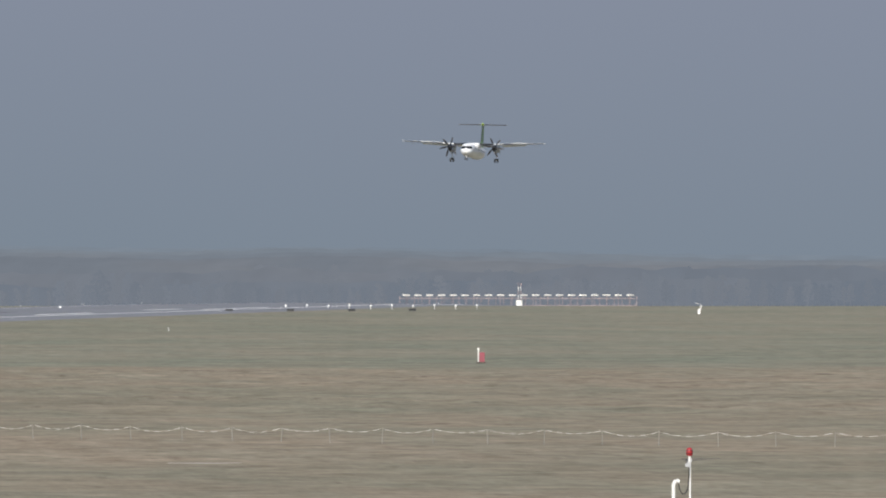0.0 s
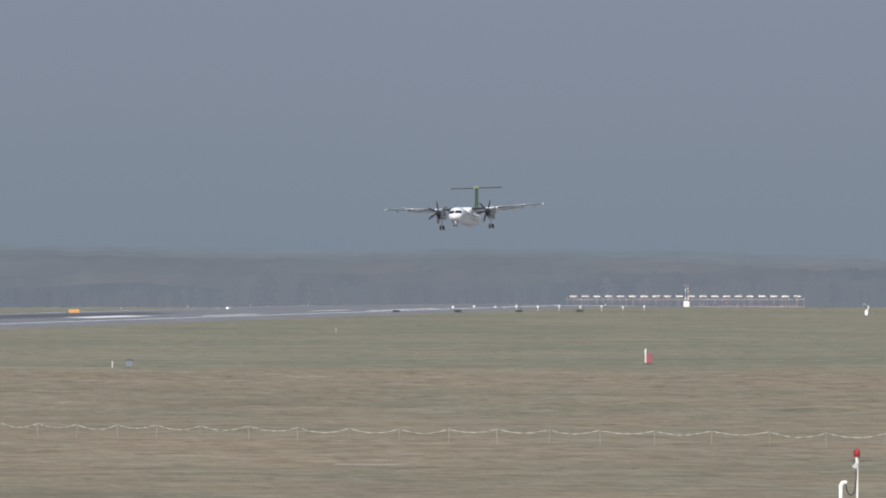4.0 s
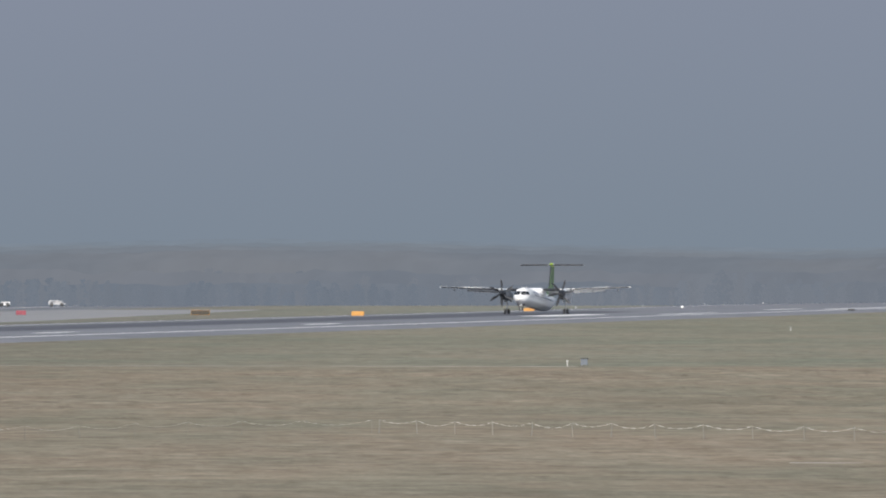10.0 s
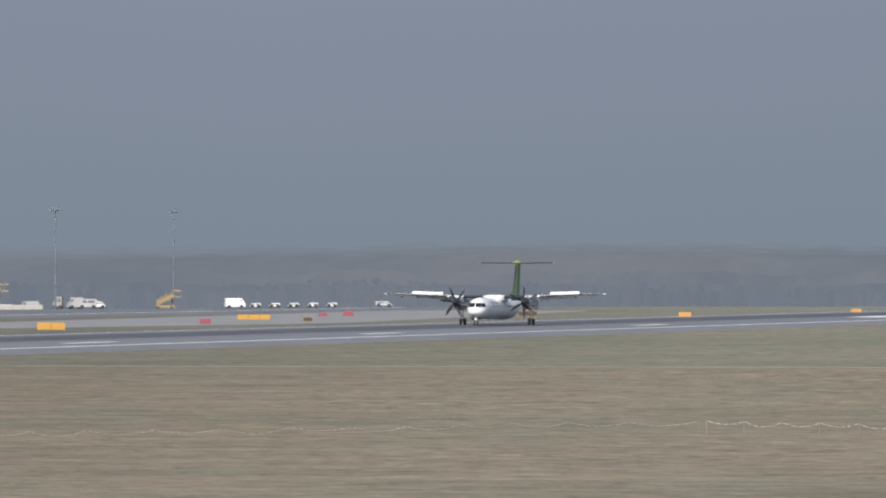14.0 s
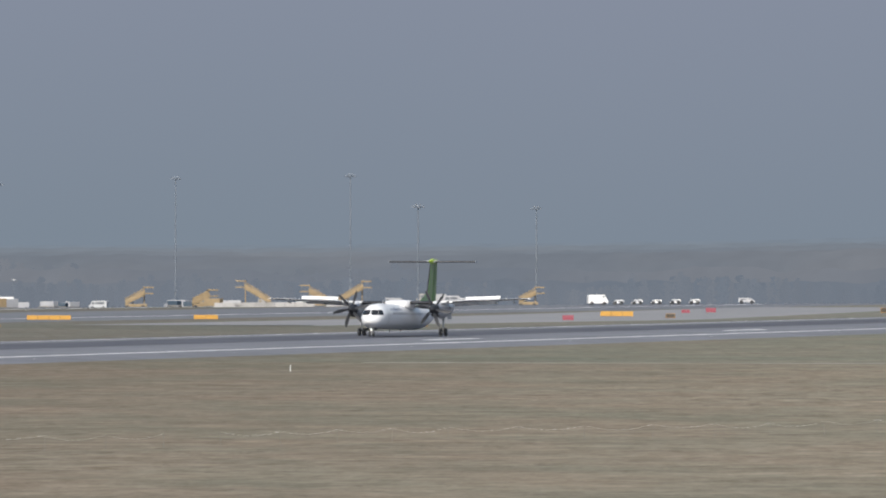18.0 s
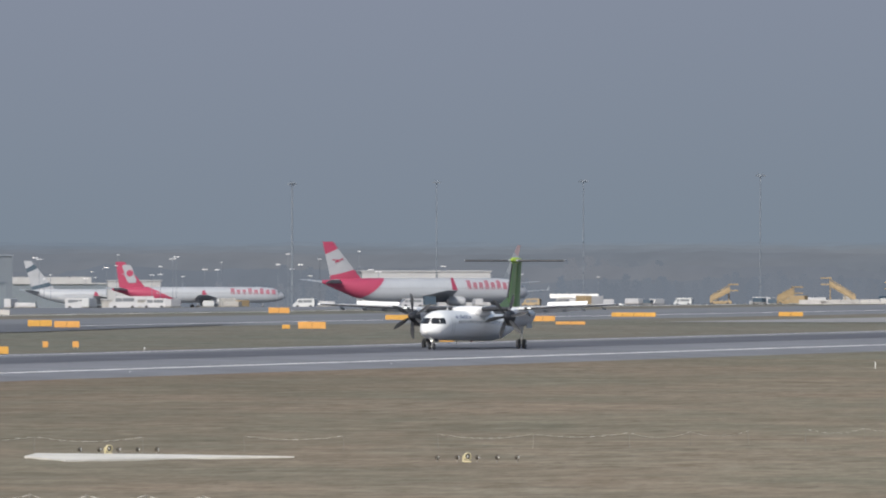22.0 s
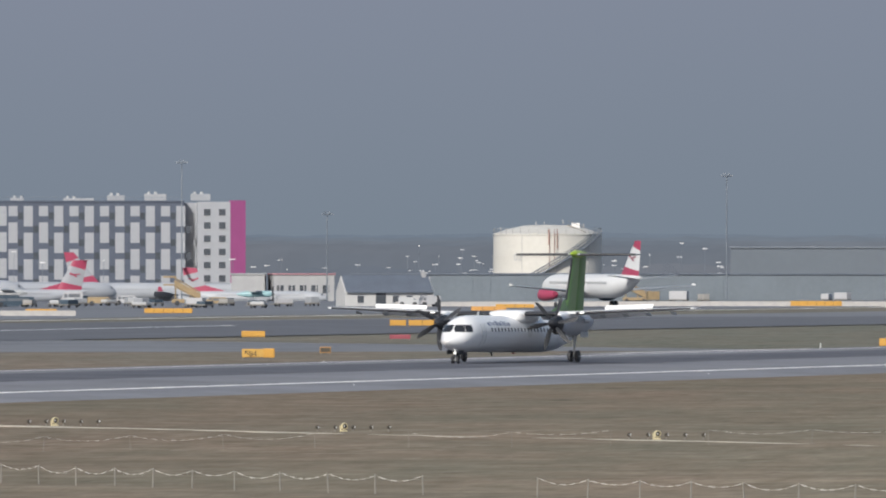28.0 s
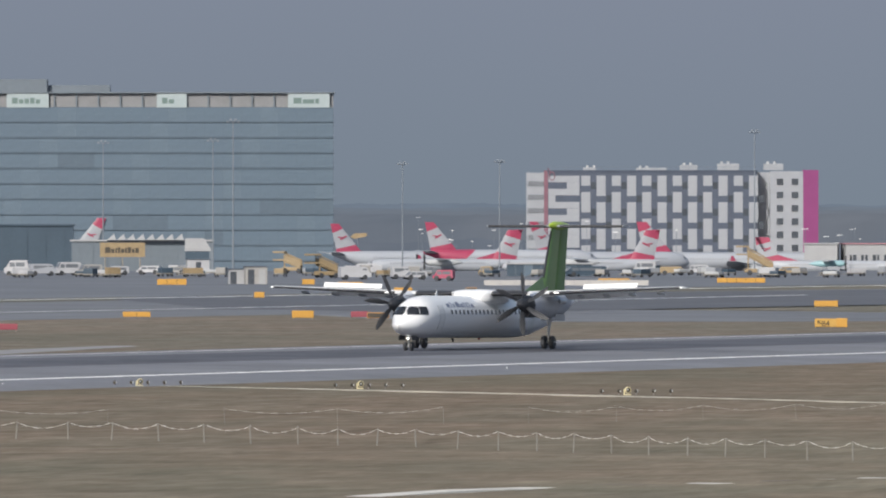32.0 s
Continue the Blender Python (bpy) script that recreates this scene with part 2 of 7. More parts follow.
M = {
    "turf": turf("dry_grass"),
    "asphalt": paint("grey_asphalt", (0.186, 0.193, 0.216), 0.85, vary=0.22, size=14, bump=0.3),
    "rubber_asphalt": paint("tyre_blackened_asphalt", (0.090, 0.095, 0.113), 0.8, vary=0.35, size=9),
    "concrete": paint("pale_concrete", (0.268, 0.270, 0.276), 0.85, vary=0.18, size=18, bump=0.2),
    "taxiway": paint("taxiway_asphalt", (0.158, 0.168, 0.188), 0.85, vary=0.25, size=16),
    "dark_taxiway": paint("dark_relaid_asphalt", (0.102, 0.110, 0.128), 0.85, vary=0.25, size=12),
    "line": paint("worn_white_marking", (0.92, 0.92, 0.91), 0.7, vary=0.22, size=2.5),
    "gravel": paint("grey_gravel", (0.49, 0.48, 0.44), 0.95, vary=0.3, size=2.5, bump=0.4),
    "dark_strip": paint("dark_brown_ground", (0.15, 0.13, 0.105), 0.95, vary=0.3, size=1.5, bump=0.4),
    "slate_blue": paint("slate_blue_lettering", (0.17, 0.20, 0.28), 0.5, vary=0.05, size=1),
    # for a sign face set off against its imitated sunlit side
    "mustard": paint("duller_mustard_face", (0.48, 0.295, 0.07), 0.6, vary=0.12, size=0.6),
    "jet_white": paint("clean_white_aircraft_paint", (0.58, 0.60, 0.62), 0.4, vary=0.06, size=3),
    "path": paint("pale_gravel_path", (0.64, 0.625, 0.58), 0.9, vary=0.2, size=3, bump=0.4),
    "worn_track": paint("worn_bare_track", (0.36, 0.34, 0.30), 0.9, vary=0.3, size=3),
    "white": paint("white_aircraft_paint", (0.86, 0.87, 0.88), 0.28, vary=0.035, size=3, coat=0.3),
    "offwhite": paint("white_painted_metal", (0.74, 0.75, 0.75), 0.45, vary=0.07, size=2),
    # white of far vehicles, dimmed to imitate distance haze
    "dull_white": paint("haze_dulled_white_paint", (0.40, 0.41, 0.435), 0.5, vary=0.1, size=2),
    "grey": paint("light_grey_paint", (0.42, 0.44, 0.46), 0.45, vary=0.08, size=2),
    "dark": paint("dark_grey_rubber", (0.040, 0.043, 0.050), 0.6, vary=0.2, size=0.6),
    "blade": paint("black_composite", (0.026, 0.029, 0.036), 0.6, vary=0.15, size=0.5),
    "boot": paint("deicing_boot_rubber", (0.035, 0.037, 0.043), 0.55, vary=0.2, size=1),
    "metal": paint("bare_metal", (0.55, 0.56, 0.58), 0.35, metal=0.8, vary=0.1, size=0.5),
    "fin_green": paint("leaf_green_paint", (0.150, 0.285, 0.085), 0.35, vary=0.06, size=3, coat=0.2),
    "lime": paint("lime_green_paint", (0.36, 0.50, 0.05), 0.35, vary=0.06, size=2, coat=0.2),
    "deep_green": paint("dark_green_paint", (0.125, 0.245, 0.075), 0.4, vary=0.08, size=2),
    "glass": paint("dark_cockpit_glass", (0.025, 0.027, 0.032), 0.08, vary=0.05, size=1),
    "porthole": paint("hazy_cabin_glass", (0.10, 0.11, 0.13), 0.2, vary=0.1, size=0.5),
    # far glass lifted from dark to pale, haze put into its colour
    "haze_glass": paint("haze_paled_glass", (0.135, 0.150, 0.172), 0.3, vary=0.15, size=1),
    "lamp": paint("lit_lamp_glass", (1.0, 0.97, 0.90), 0.2, vary=0.0, glow=3.0),
    "tiplamp": paint("wingtip_lamp_glass", (0.9, 0.9, 0.88), 0.2, vary=0.0, glow=0.8),
    "redlamp": paint("red_lamp_glass", (0.34, 0.025, 0.03), 0.3, vary=0.05),
    "yellow": paint("signal_yellow_sheet", (0.49, 0.27, 0.05), 0.5, vary=0.10, size=0.8),
    "orange": paint("amber_sheet", (0.52, 0.27, 0.07), 0.5, vary=0.12, size=0.8),
    "red": paint("signal_red_sheet", (0.26, 0.06, 0.085), 0.5, vary=0.12, size=0.8),
    "black": paint("black_sheet", (0.02, 0.02, 0.022), 0.6, vary=0.1, size=0.6),
    "brown": paint("weathered_brown_sheet", (0.060, 0.052, 0.042), 0.7, vary=0.15, size=0.6),
    "livery_red": paint("red_aircraft_paint", (0.335, 0.052, 0.104), 0.4, vary=0.06, size=3),
    "livery_grey": paint("shaded_grey_paint", (0.30, 0.32, 0.35), 0.4, vary=0.08, size=3),
    # aircraft white dulled and blued to imitate distance haze
    "parked_white": paint("hazed_white_aircraft_paint", (0.353, 0.378, 0.420), 0.45, vary=0.05, size=4),
    "nacelle": paint("charcoal_nacelle_paint", (0.36, 0.385, 0.43), 0.4, vary=0.1, size=1.5),
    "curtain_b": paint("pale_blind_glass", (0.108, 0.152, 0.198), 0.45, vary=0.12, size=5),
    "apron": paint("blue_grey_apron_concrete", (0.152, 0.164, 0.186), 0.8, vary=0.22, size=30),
    # far facades: haze put into base colours, darks blued and whites dimmed
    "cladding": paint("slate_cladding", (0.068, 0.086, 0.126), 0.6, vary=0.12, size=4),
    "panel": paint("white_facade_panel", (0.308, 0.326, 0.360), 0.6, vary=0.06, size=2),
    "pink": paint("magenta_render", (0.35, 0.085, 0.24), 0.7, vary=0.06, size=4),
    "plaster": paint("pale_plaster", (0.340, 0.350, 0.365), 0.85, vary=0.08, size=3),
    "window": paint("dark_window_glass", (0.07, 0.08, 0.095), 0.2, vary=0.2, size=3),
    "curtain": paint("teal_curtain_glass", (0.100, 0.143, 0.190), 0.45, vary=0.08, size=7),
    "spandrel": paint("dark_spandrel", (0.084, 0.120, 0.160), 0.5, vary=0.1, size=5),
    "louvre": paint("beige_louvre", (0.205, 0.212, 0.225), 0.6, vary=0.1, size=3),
    "house_white": paint("whitewashed_wall", (0.47, 0.478, 0.487), 0.85, vary=0.07, size=2),
    "roof": paint("slate_roof", (0.10, 0.122, 0.16), 0.7, vary=0.14, size=3),
    "tank": paint("cream_tank_paint", (0.55, 0.543, 0.51), 0.55, vary=0.07, size=6),
    "rust": paint("red_primer", (0.30, 0.175, 0.15), 0.7, vary=0.2, size=1),
    # hangar sheets tinted towards the haze so they sink into the distance
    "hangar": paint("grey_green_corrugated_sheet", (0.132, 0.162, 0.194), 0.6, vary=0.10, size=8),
    "hazy_sheet": paint("haze_grey_sheet", (0.106, 0.130, 0.160), 0.6, vary=0.06, size=12),
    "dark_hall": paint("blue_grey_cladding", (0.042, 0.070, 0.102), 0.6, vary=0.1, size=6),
    "teal": paint("pale_teal_paint", (0.25, 0.42, 0.46), 0.4, vary=0.08, size=2),
    # yellow of far apron gear, greyed to imitate haze
    "machine": paint("haze_dulled_yellow_paint", (0.28, 0.212, 0.122), 0.55, vary=0.16, size=1),
    "block": paint("pale_concrete_block", (0.31, 0.308, 0.30), 0.85, vary=0.15, size=2),
    "barrier": paint("sunlit_concrete_barrier", (0.37, 0.365, 0.36), 0.85, vary=0.15, size=2),
    "cream": paint("cream_enamel", (0.62, 0.56, 0.36), 0.5, vary=0.1, size=0.4),
    "lampwhite": paint("white_radome_paint", (0.82, 0.82, 0.80), 0.4, vary=0.04, size=1),
    "redframe": paint("faded_red_and_white_lattice", (0.29, 0.24, 0.255), 0.7, vary=0.25, size=1.2),
    "faded_red": paint("faded_red_render", (0.36, 0.19, 0.22), 0.7, vary=0.12, size=2),
    "dull_red": paint("dull_red_render", (0.205, 0.10, 0.135), 0.7, vary=0.1, size=2),
    # mast greys mixed towards the haze, the second one less
    "mast_grey": paint("haze_grey_metal", (0.142, 0.168, 0.204), 0.6, vary=0.1, size=3),
    "mast_pale": paint("lightly_hazed_mast", (0.175, 0.202, 0.236), 0.6, vary=0.1, size=3),
    "sign_pale": paint("pale_green_sign", (0.33, 0.39, 0.41), 0.5, vary=0.06, size=3),
    "sign_green": paint("dark_green_sign", (0.13, 0.19, 0.18), 0.5, vary=0.1, size=1),
    "post": paint("grey_fence_post", (0.24, 0.23, 0.21), 0.8, vary=0.2, size=0.4),
    "tape": paint("white_barrier_tape", (0.72, 0.70, 0.66), 0.6, vary=0.12, size=0.5),
}


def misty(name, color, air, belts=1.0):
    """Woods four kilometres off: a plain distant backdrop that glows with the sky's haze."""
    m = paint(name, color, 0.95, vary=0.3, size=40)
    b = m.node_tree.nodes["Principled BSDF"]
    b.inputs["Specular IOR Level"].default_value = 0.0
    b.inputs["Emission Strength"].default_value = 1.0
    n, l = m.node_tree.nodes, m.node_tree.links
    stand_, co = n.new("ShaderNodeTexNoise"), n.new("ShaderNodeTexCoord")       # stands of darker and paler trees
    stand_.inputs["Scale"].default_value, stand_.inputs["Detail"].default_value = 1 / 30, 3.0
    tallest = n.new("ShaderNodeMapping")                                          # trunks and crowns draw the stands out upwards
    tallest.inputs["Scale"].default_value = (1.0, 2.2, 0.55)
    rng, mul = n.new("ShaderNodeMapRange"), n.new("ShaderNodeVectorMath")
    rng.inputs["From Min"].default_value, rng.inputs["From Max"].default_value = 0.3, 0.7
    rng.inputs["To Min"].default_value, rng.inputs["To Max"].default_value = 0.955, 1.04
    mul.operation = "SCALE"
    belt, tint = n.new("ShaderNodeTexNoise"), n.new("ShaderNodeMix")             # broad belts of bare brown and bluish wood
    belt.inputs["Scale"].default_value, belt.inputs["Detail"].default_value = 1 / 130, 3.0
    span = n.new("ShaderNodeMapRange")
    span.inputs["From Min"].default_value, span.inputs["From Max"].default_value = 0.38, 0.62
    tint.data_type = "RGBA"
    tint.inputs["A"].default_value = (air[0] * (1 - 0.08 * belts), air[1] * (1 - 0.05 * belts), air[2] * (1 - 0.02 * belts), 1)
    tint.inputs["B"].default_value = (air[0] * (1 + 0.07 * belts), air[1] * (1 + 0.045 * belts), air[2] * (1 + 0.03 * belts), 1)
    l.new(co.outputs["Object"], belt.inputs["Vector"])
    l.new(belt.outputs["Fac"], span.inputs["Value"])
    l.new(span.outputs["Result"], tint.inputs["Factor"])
    place, turn_, haze_tint = n.new("ShaderNodeSeparateXYZ"), n.new("ShaderNodeMapRange"), n.new("ShaderNodeMix")    # the painted haze glow turns darker and bluer behind the airport
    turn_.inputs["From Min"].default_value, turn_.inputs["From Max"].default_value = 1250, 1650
    haze_tint.data_type, haze_tint.blend_type = "RGBA", "MULTIPLY"
    haze_tint.inputs["B"].default_value = (0.86, 0.89, 0.93, 1)
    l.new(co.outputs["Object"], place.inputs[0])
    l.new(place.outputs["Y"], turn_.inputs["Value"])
    l.new(turn_.outputs["Result"], haze_tint.inputs["Factor"])
    l.new(tint.outputs["Result"], haze_tint.inputs["A"])
    l.new(haze_tint.outputs["Result"], mul.inputs[0])
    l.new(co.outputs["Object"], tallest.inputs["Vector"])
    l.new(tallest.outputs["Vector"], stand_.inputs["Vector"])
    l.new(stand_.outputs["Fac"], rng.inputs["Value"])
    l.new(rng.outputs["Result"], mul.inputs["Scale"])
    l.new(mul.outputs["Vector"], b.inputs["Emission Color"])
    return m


# haze put into each layer's glow, stepping towards the sky's colour
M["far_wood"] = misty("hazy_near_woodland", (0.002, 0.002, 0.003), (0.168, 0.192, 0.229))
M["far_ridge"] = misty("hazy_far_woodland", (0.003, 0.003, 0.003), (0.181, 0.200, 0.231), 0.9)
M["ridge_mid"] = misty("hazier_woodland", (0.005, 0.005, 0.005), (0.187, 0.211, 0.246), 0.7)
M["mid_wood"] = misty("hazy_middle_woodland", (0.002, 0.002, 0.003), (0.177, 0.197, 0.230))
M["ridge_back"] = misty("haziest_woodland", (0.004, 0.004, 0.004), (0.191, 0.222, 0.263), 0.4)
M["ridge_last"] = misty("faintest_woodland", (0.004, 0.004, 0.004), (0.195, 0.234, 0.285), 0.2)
# the farthest airliner's colours, with haze mixed into the paint
M["far_white"] = paint("haze_pale_paint", (0.205, 0.230, 0.265), 0.6, vary=0.06, size=4)
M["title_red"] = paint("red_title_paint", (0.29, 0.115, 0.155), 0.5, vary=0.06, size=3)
M["far_red"] = paint("haze_paled_red", (0.215, 0.170, 0.195), 0.5, vary=0.06, size=3)


# ---- mesh tools ----
def shape(verts, faces, smooth=False):
    me = bpy.data.meshes.new("shape")
    me.from_pydata([tuple(v) for v in verts], [], faces)
    if smooth:
        me.polygons.foreach_set("use_smooth", [True] * len(me.polygons))
    me.update()
    return me


def part(name, me, material, parent=None, label="", at=None):
    """One mesh object under a thing or a part, or a thing of its own."""
    if isinstance(me, bmesh.types.BMesh):
        bm, me = me, bpy.data.meshes.new(name)
        bm.to_mesh(me)
        bm.free()
    if not me.materials:
        me.materials.append(M[material])
    me.name = name
    ob = new(name, me)
    if parent:
        ob.parent = parent
    if at is not None:
        ob.matrix_basis = at
    return tagged(ob, label)


def thing(name, label, category, group="", at=None, kind=""):
    ob = new(name)
    if at is not None:
        ob.matrix_basis = at
    return tagged(ob, label, category, group, kind)


def box(x0, x1, y0, y1, z0, z1, bevel=0.0):
    bm = bmesh.new()
    v = [bm.verts.new(p) for p in ((x0, y0, z0), (x1, y0, z0), (x1, y1, z0), (x0, y1, z0), (x0, y0, z1), (x1, y0, z1), (x1, y1, z1), (x0, y1, z1))]
    for f in ((3, 2, 1, 0), (4, 5, 6, 7), (0, 1, 5, 4), (1, 2, 6, 5), (2, 3, 7, 6), (3, 0, 4, 7)):
        bm.faces.new([v[i] for i in f])
    if bevel:
        bmesh.ops.bevel(bm, geom=bm.edges[:], offset=bevel, segments=2, affect="EDGES", profile=0.6)
    me = bpy.data.meshes.new("box")
    bm.to_mesh(me)
    bm.free()
    return me


def loft(rings, closed=True, caps=True, smooth=True):
    """A skin over rings of equally many points."""
    k = len(rings[0])
    verts = [p for r in rings for p in r]
    faces = []
    for i in range(len(rings) - 1):
        for j in range(k if closed else k - 1):
            a, b = i * k + j, i * k + (j + 1) % k
            faces.append((a, b, b + k, a + k))
    if caps and closed:
        faces.append(tuple(range(k - 1, -1, -1)))
        faces.append(tuple(range((len(rings) - 1) * k, len(rings) * k)))
    me = shape(verts, faces, smooth)
    bm = bmesh.new()
    bm.from_mesh(me)
    bmesh.ops.recalc_face_normals(bm, faces=bm.faces[:])
    if smooth:
        for e in bm.edges:
            if len(e.link_faces) == 2 and e.calc_face_angle(0) > 0.9:
                e.smooth = False
    bm.to_mesh(me)
    bm.free()
    return me


def tube(a, b, r0, r1=None, sides=10):
    """A round bar from a to b."""
    a, b = Vector(a), Vector(b)
    r1 = r0 if r1 is None else r1
    d = (b - a).normalized()
    u = d.orthogonal().normalized()
    w = d.cross(u)
    ring = [(math.cos(2 * math.pi * i / sides), math.sin(2 * math.pi * i / sides)) for i in range(sides)]
    return loft([[p + (u * c + w * s) * r for c, s in ring] for p, r in ((a, r0), (b, r1))])


def wheel_shape(r, w, sides=20):
    """A tyre lying across y, centred on the axle."""
    prof = ((-0.5, 0.55), (-0.5, 0.86), (-0.36, 0.98), (0.0, 1.0), (0.36, 0.98), (0.5, 0.86), (0.5, 0.55))
    rings = [[(r * q * math.cos(2 * math.pi * i / sides), w * p, r * q * math.sin(2 * math.pi * i / sides)) for i in range(sides)] for p, q in prof]
    return loft(rings)


def foil(chord, thick, n=7):
    """An airfoil's outline round its leading edge at 0, trailing edge at chord: (along, up)."""
    top = []
    for i in range(n + 1):
        s = (1 - math.cos(math.pi * i / n)) / 2
        y = 5 * thick * (0.2969 * s ** 0.5 - 0.126 * s - 0.3516 * s * s + 0.2843 * s ** 3 - 0.1036 * s ** 4)
        top.append((s * chord, y * chord))
    return top + [(a, -0.75 * b) for a, b in top[-2:0:-1]]


def joined(meshes):
    bm = bmesh.new()
    for me in meshes:
        bm.from_mesh(me)
    out = bpy.data.meshes.new("joined")
    bm.to_mesh(out)
    bm.free()
    return out


def bars(widths, height, gap, depth=0.02):
    """A row of plain bars in the xz plane, in place of lettering."""
    x, made = 0.0, []
    for i, w in enumerate(widths):
        if w > 0:
            made.append(box(x, x + w, -depth, 0, 0, height * (1.0, 0.72, 0.86)[i % 3]))
        x += abs(w) + gap
    return joined(made)


def lettering(text, size, depth=0.02):
    """Readable words as raised letters in the xz plane, read from -y."""
    cu = bpy.data.curves.new("letters", "FONT")
    cu.body, cu.size, cu.extrude, cu.align_x = text, size, depth, "CENTER"
    ob = new("letters", cu)
    me = bpy.data.meshes.new_from_object(ob.evaluated_get(bpy.context.evaluated_depsgraph_get()))
    bpy.data.objects.remove(ob)
    me.transform(Matrix.Rotation(radians(90), 4, "X"))
    return me


def ground_z(x, y):
    """Height of the field: level round the runway, falling away beyond it."""
    r = math.hypot(x, y)
    r0 = 2350 - 350 * min(1, max(0, (y - 420) / 200))
    slope = 0.0043 + 0.0019 * min(1, max(0, (math.degrees(math.atan2(y, x)) - 15) / 5))
    return -0.6 - slope * max(0.0, r - r0)


def stand(x, y, turn=0.0, lift=0.0):
    return pose(x, y, ground_z(x, y) + lift, 0, 0, turn)


def facing(x, y):
    """The turn that sets a thing's -y side towards the viewer's hill."""
    return math.degrees(math.atan2(y, x)) - 90


# ---- ground, runway, taxiways ----
def field():
    """One sheet to the horizon, finely tussocked where the lens looks across it."""
    radii = [60, 200, 330, 410]
    while radii[-1] < 4950:
        r = radii[-1]
        radii.append(r + 1.1 if r < 760 else (r * 1.004 if r < 1500 else r * 1.025))
    turns = [0.24 * i for i in range(0, 12)] + [2.88 + 0.06 * i for i in range(0, 366)] + [24.84 + 0.24 * i for i in range(0, 16)] + [28.68 + 3.3132 * i for i in range(100)]
    verts, faces, k = [(0, 0, -0.6)], [], len(turns)
    for r in radii:
        for t in turns:
            a = radians(t)
            x, y = r * math.cos(a), r * math.sin(a)
            z = ground_z(x, y)
            if 409 < r < 1500 and t < 28 and y < 268:
                fade = min(1.0, (268 - y) / 20) * min(1.0, (1500 - r) / 500)
                z += fade * (0.04 * noise.noise((x * 0.30, y * 0.30, 0)) + 0.035 * noise.noise((x * 0.09, y * 0.09, 4)))
                rough = min(1.0, max(0.0, (r - 730) / 60)) * min(1.0, max(0.0, (1078 - x) / 25)) * min(1.0, max(0.0, (13.5 - t) / 3.5))
                if rough:              # rank unmown swathes before the cross track
                    u, v = x * 0.97 + y * 0.24, y * 0.97 - x * 0.24
                    z += rough * (0.19 * noise.noise((u * 0.075, v * 0.24 + u * 0.012, 9)) + 0.09 * noise.noise((u * 0.17, v * 0.5, 12)))
            verts.append((x, y, z))
    for i in range(k):
        faces.append((0, 1 + i, 1 + (i + 1) % k))
    for j in range(len(radii) - 1):
        for i in range(k):
            a, b = 1 + j * k + i, 1 + j * k + (i + 1) % k
            faces.append((a, a + k, b + k, b))
    return shape(verts, faces, True)


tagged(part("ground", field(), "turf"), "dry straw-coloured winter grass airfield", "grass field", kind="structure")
MID = 304.0


def deck(name, lanes, x0, x1, material, label, category, step=40.0, lift=0.0):
    """A paved strip along x: lanes are (y, height) across it."""
    n = max(2, int((x1 - x0) / step))
    verts, faces, k = [], [], len(lanes)
    for i in range(n + 1):
        x = x0 + (x1 - x0) * i / n
        for y, z in lanes:
            verts.append((x, y, z + ground_z(x, y) + 0.6 + lift))
    for i in range(n):
        for j in range(k - 1):
            a = i * k + j
            faces.append((a, a + k, a + k + 1, a + 1))
    return tagged(part(name, shape(verts, faces), material), label, category, kind="structure")


def crown(w):
    return -0.014 * abs(w)


deck("runway", [(MID + w, crown(w) - (0.25 if abs(w) > 29 else 0)) for w in (-34, -29, -22, -12, 0, 12, 22, 29, 34)], -700, 2470, "asphalt", "grey asphalt runway darkened by tyre rubber", "runway")
deck("runway_tyre_marks", [(MID + w, crown(w)) for w in (-8, 0, 5, 11)], -700, 1980, "rubber_asphalt", "blackened strip of tyre rubber on asphalt", "tyre marks", lift=0.006)
for side in (-1, 1):
    deck("runway_edge_line", [(MID + side * w, crown(w)) for w in (22.2, 23.2)], -700, 2450, "line", "worn white painted runway edge line", "marking", lift=0.012)

for x0, x1, y0, y1 in ((1303, 1328, 288.3, 289.6), (1461, 1484, 288.3, 289.6), (1640, 1664, 288.3, 289.8), (1846, 1905, 290, 294.5), (1927, 1984, 285, 286.4), (2068, 2112, 289, 290.2), (2106, 2190, 284.6, 285.8)):
    deck("touchdown_marking", [(y0, crown(y0 - MID)), (y1, crown(y1 - MID))], x0, x1, "line", "worn white touchdown marking on the runway", "marking", lift=0.012)


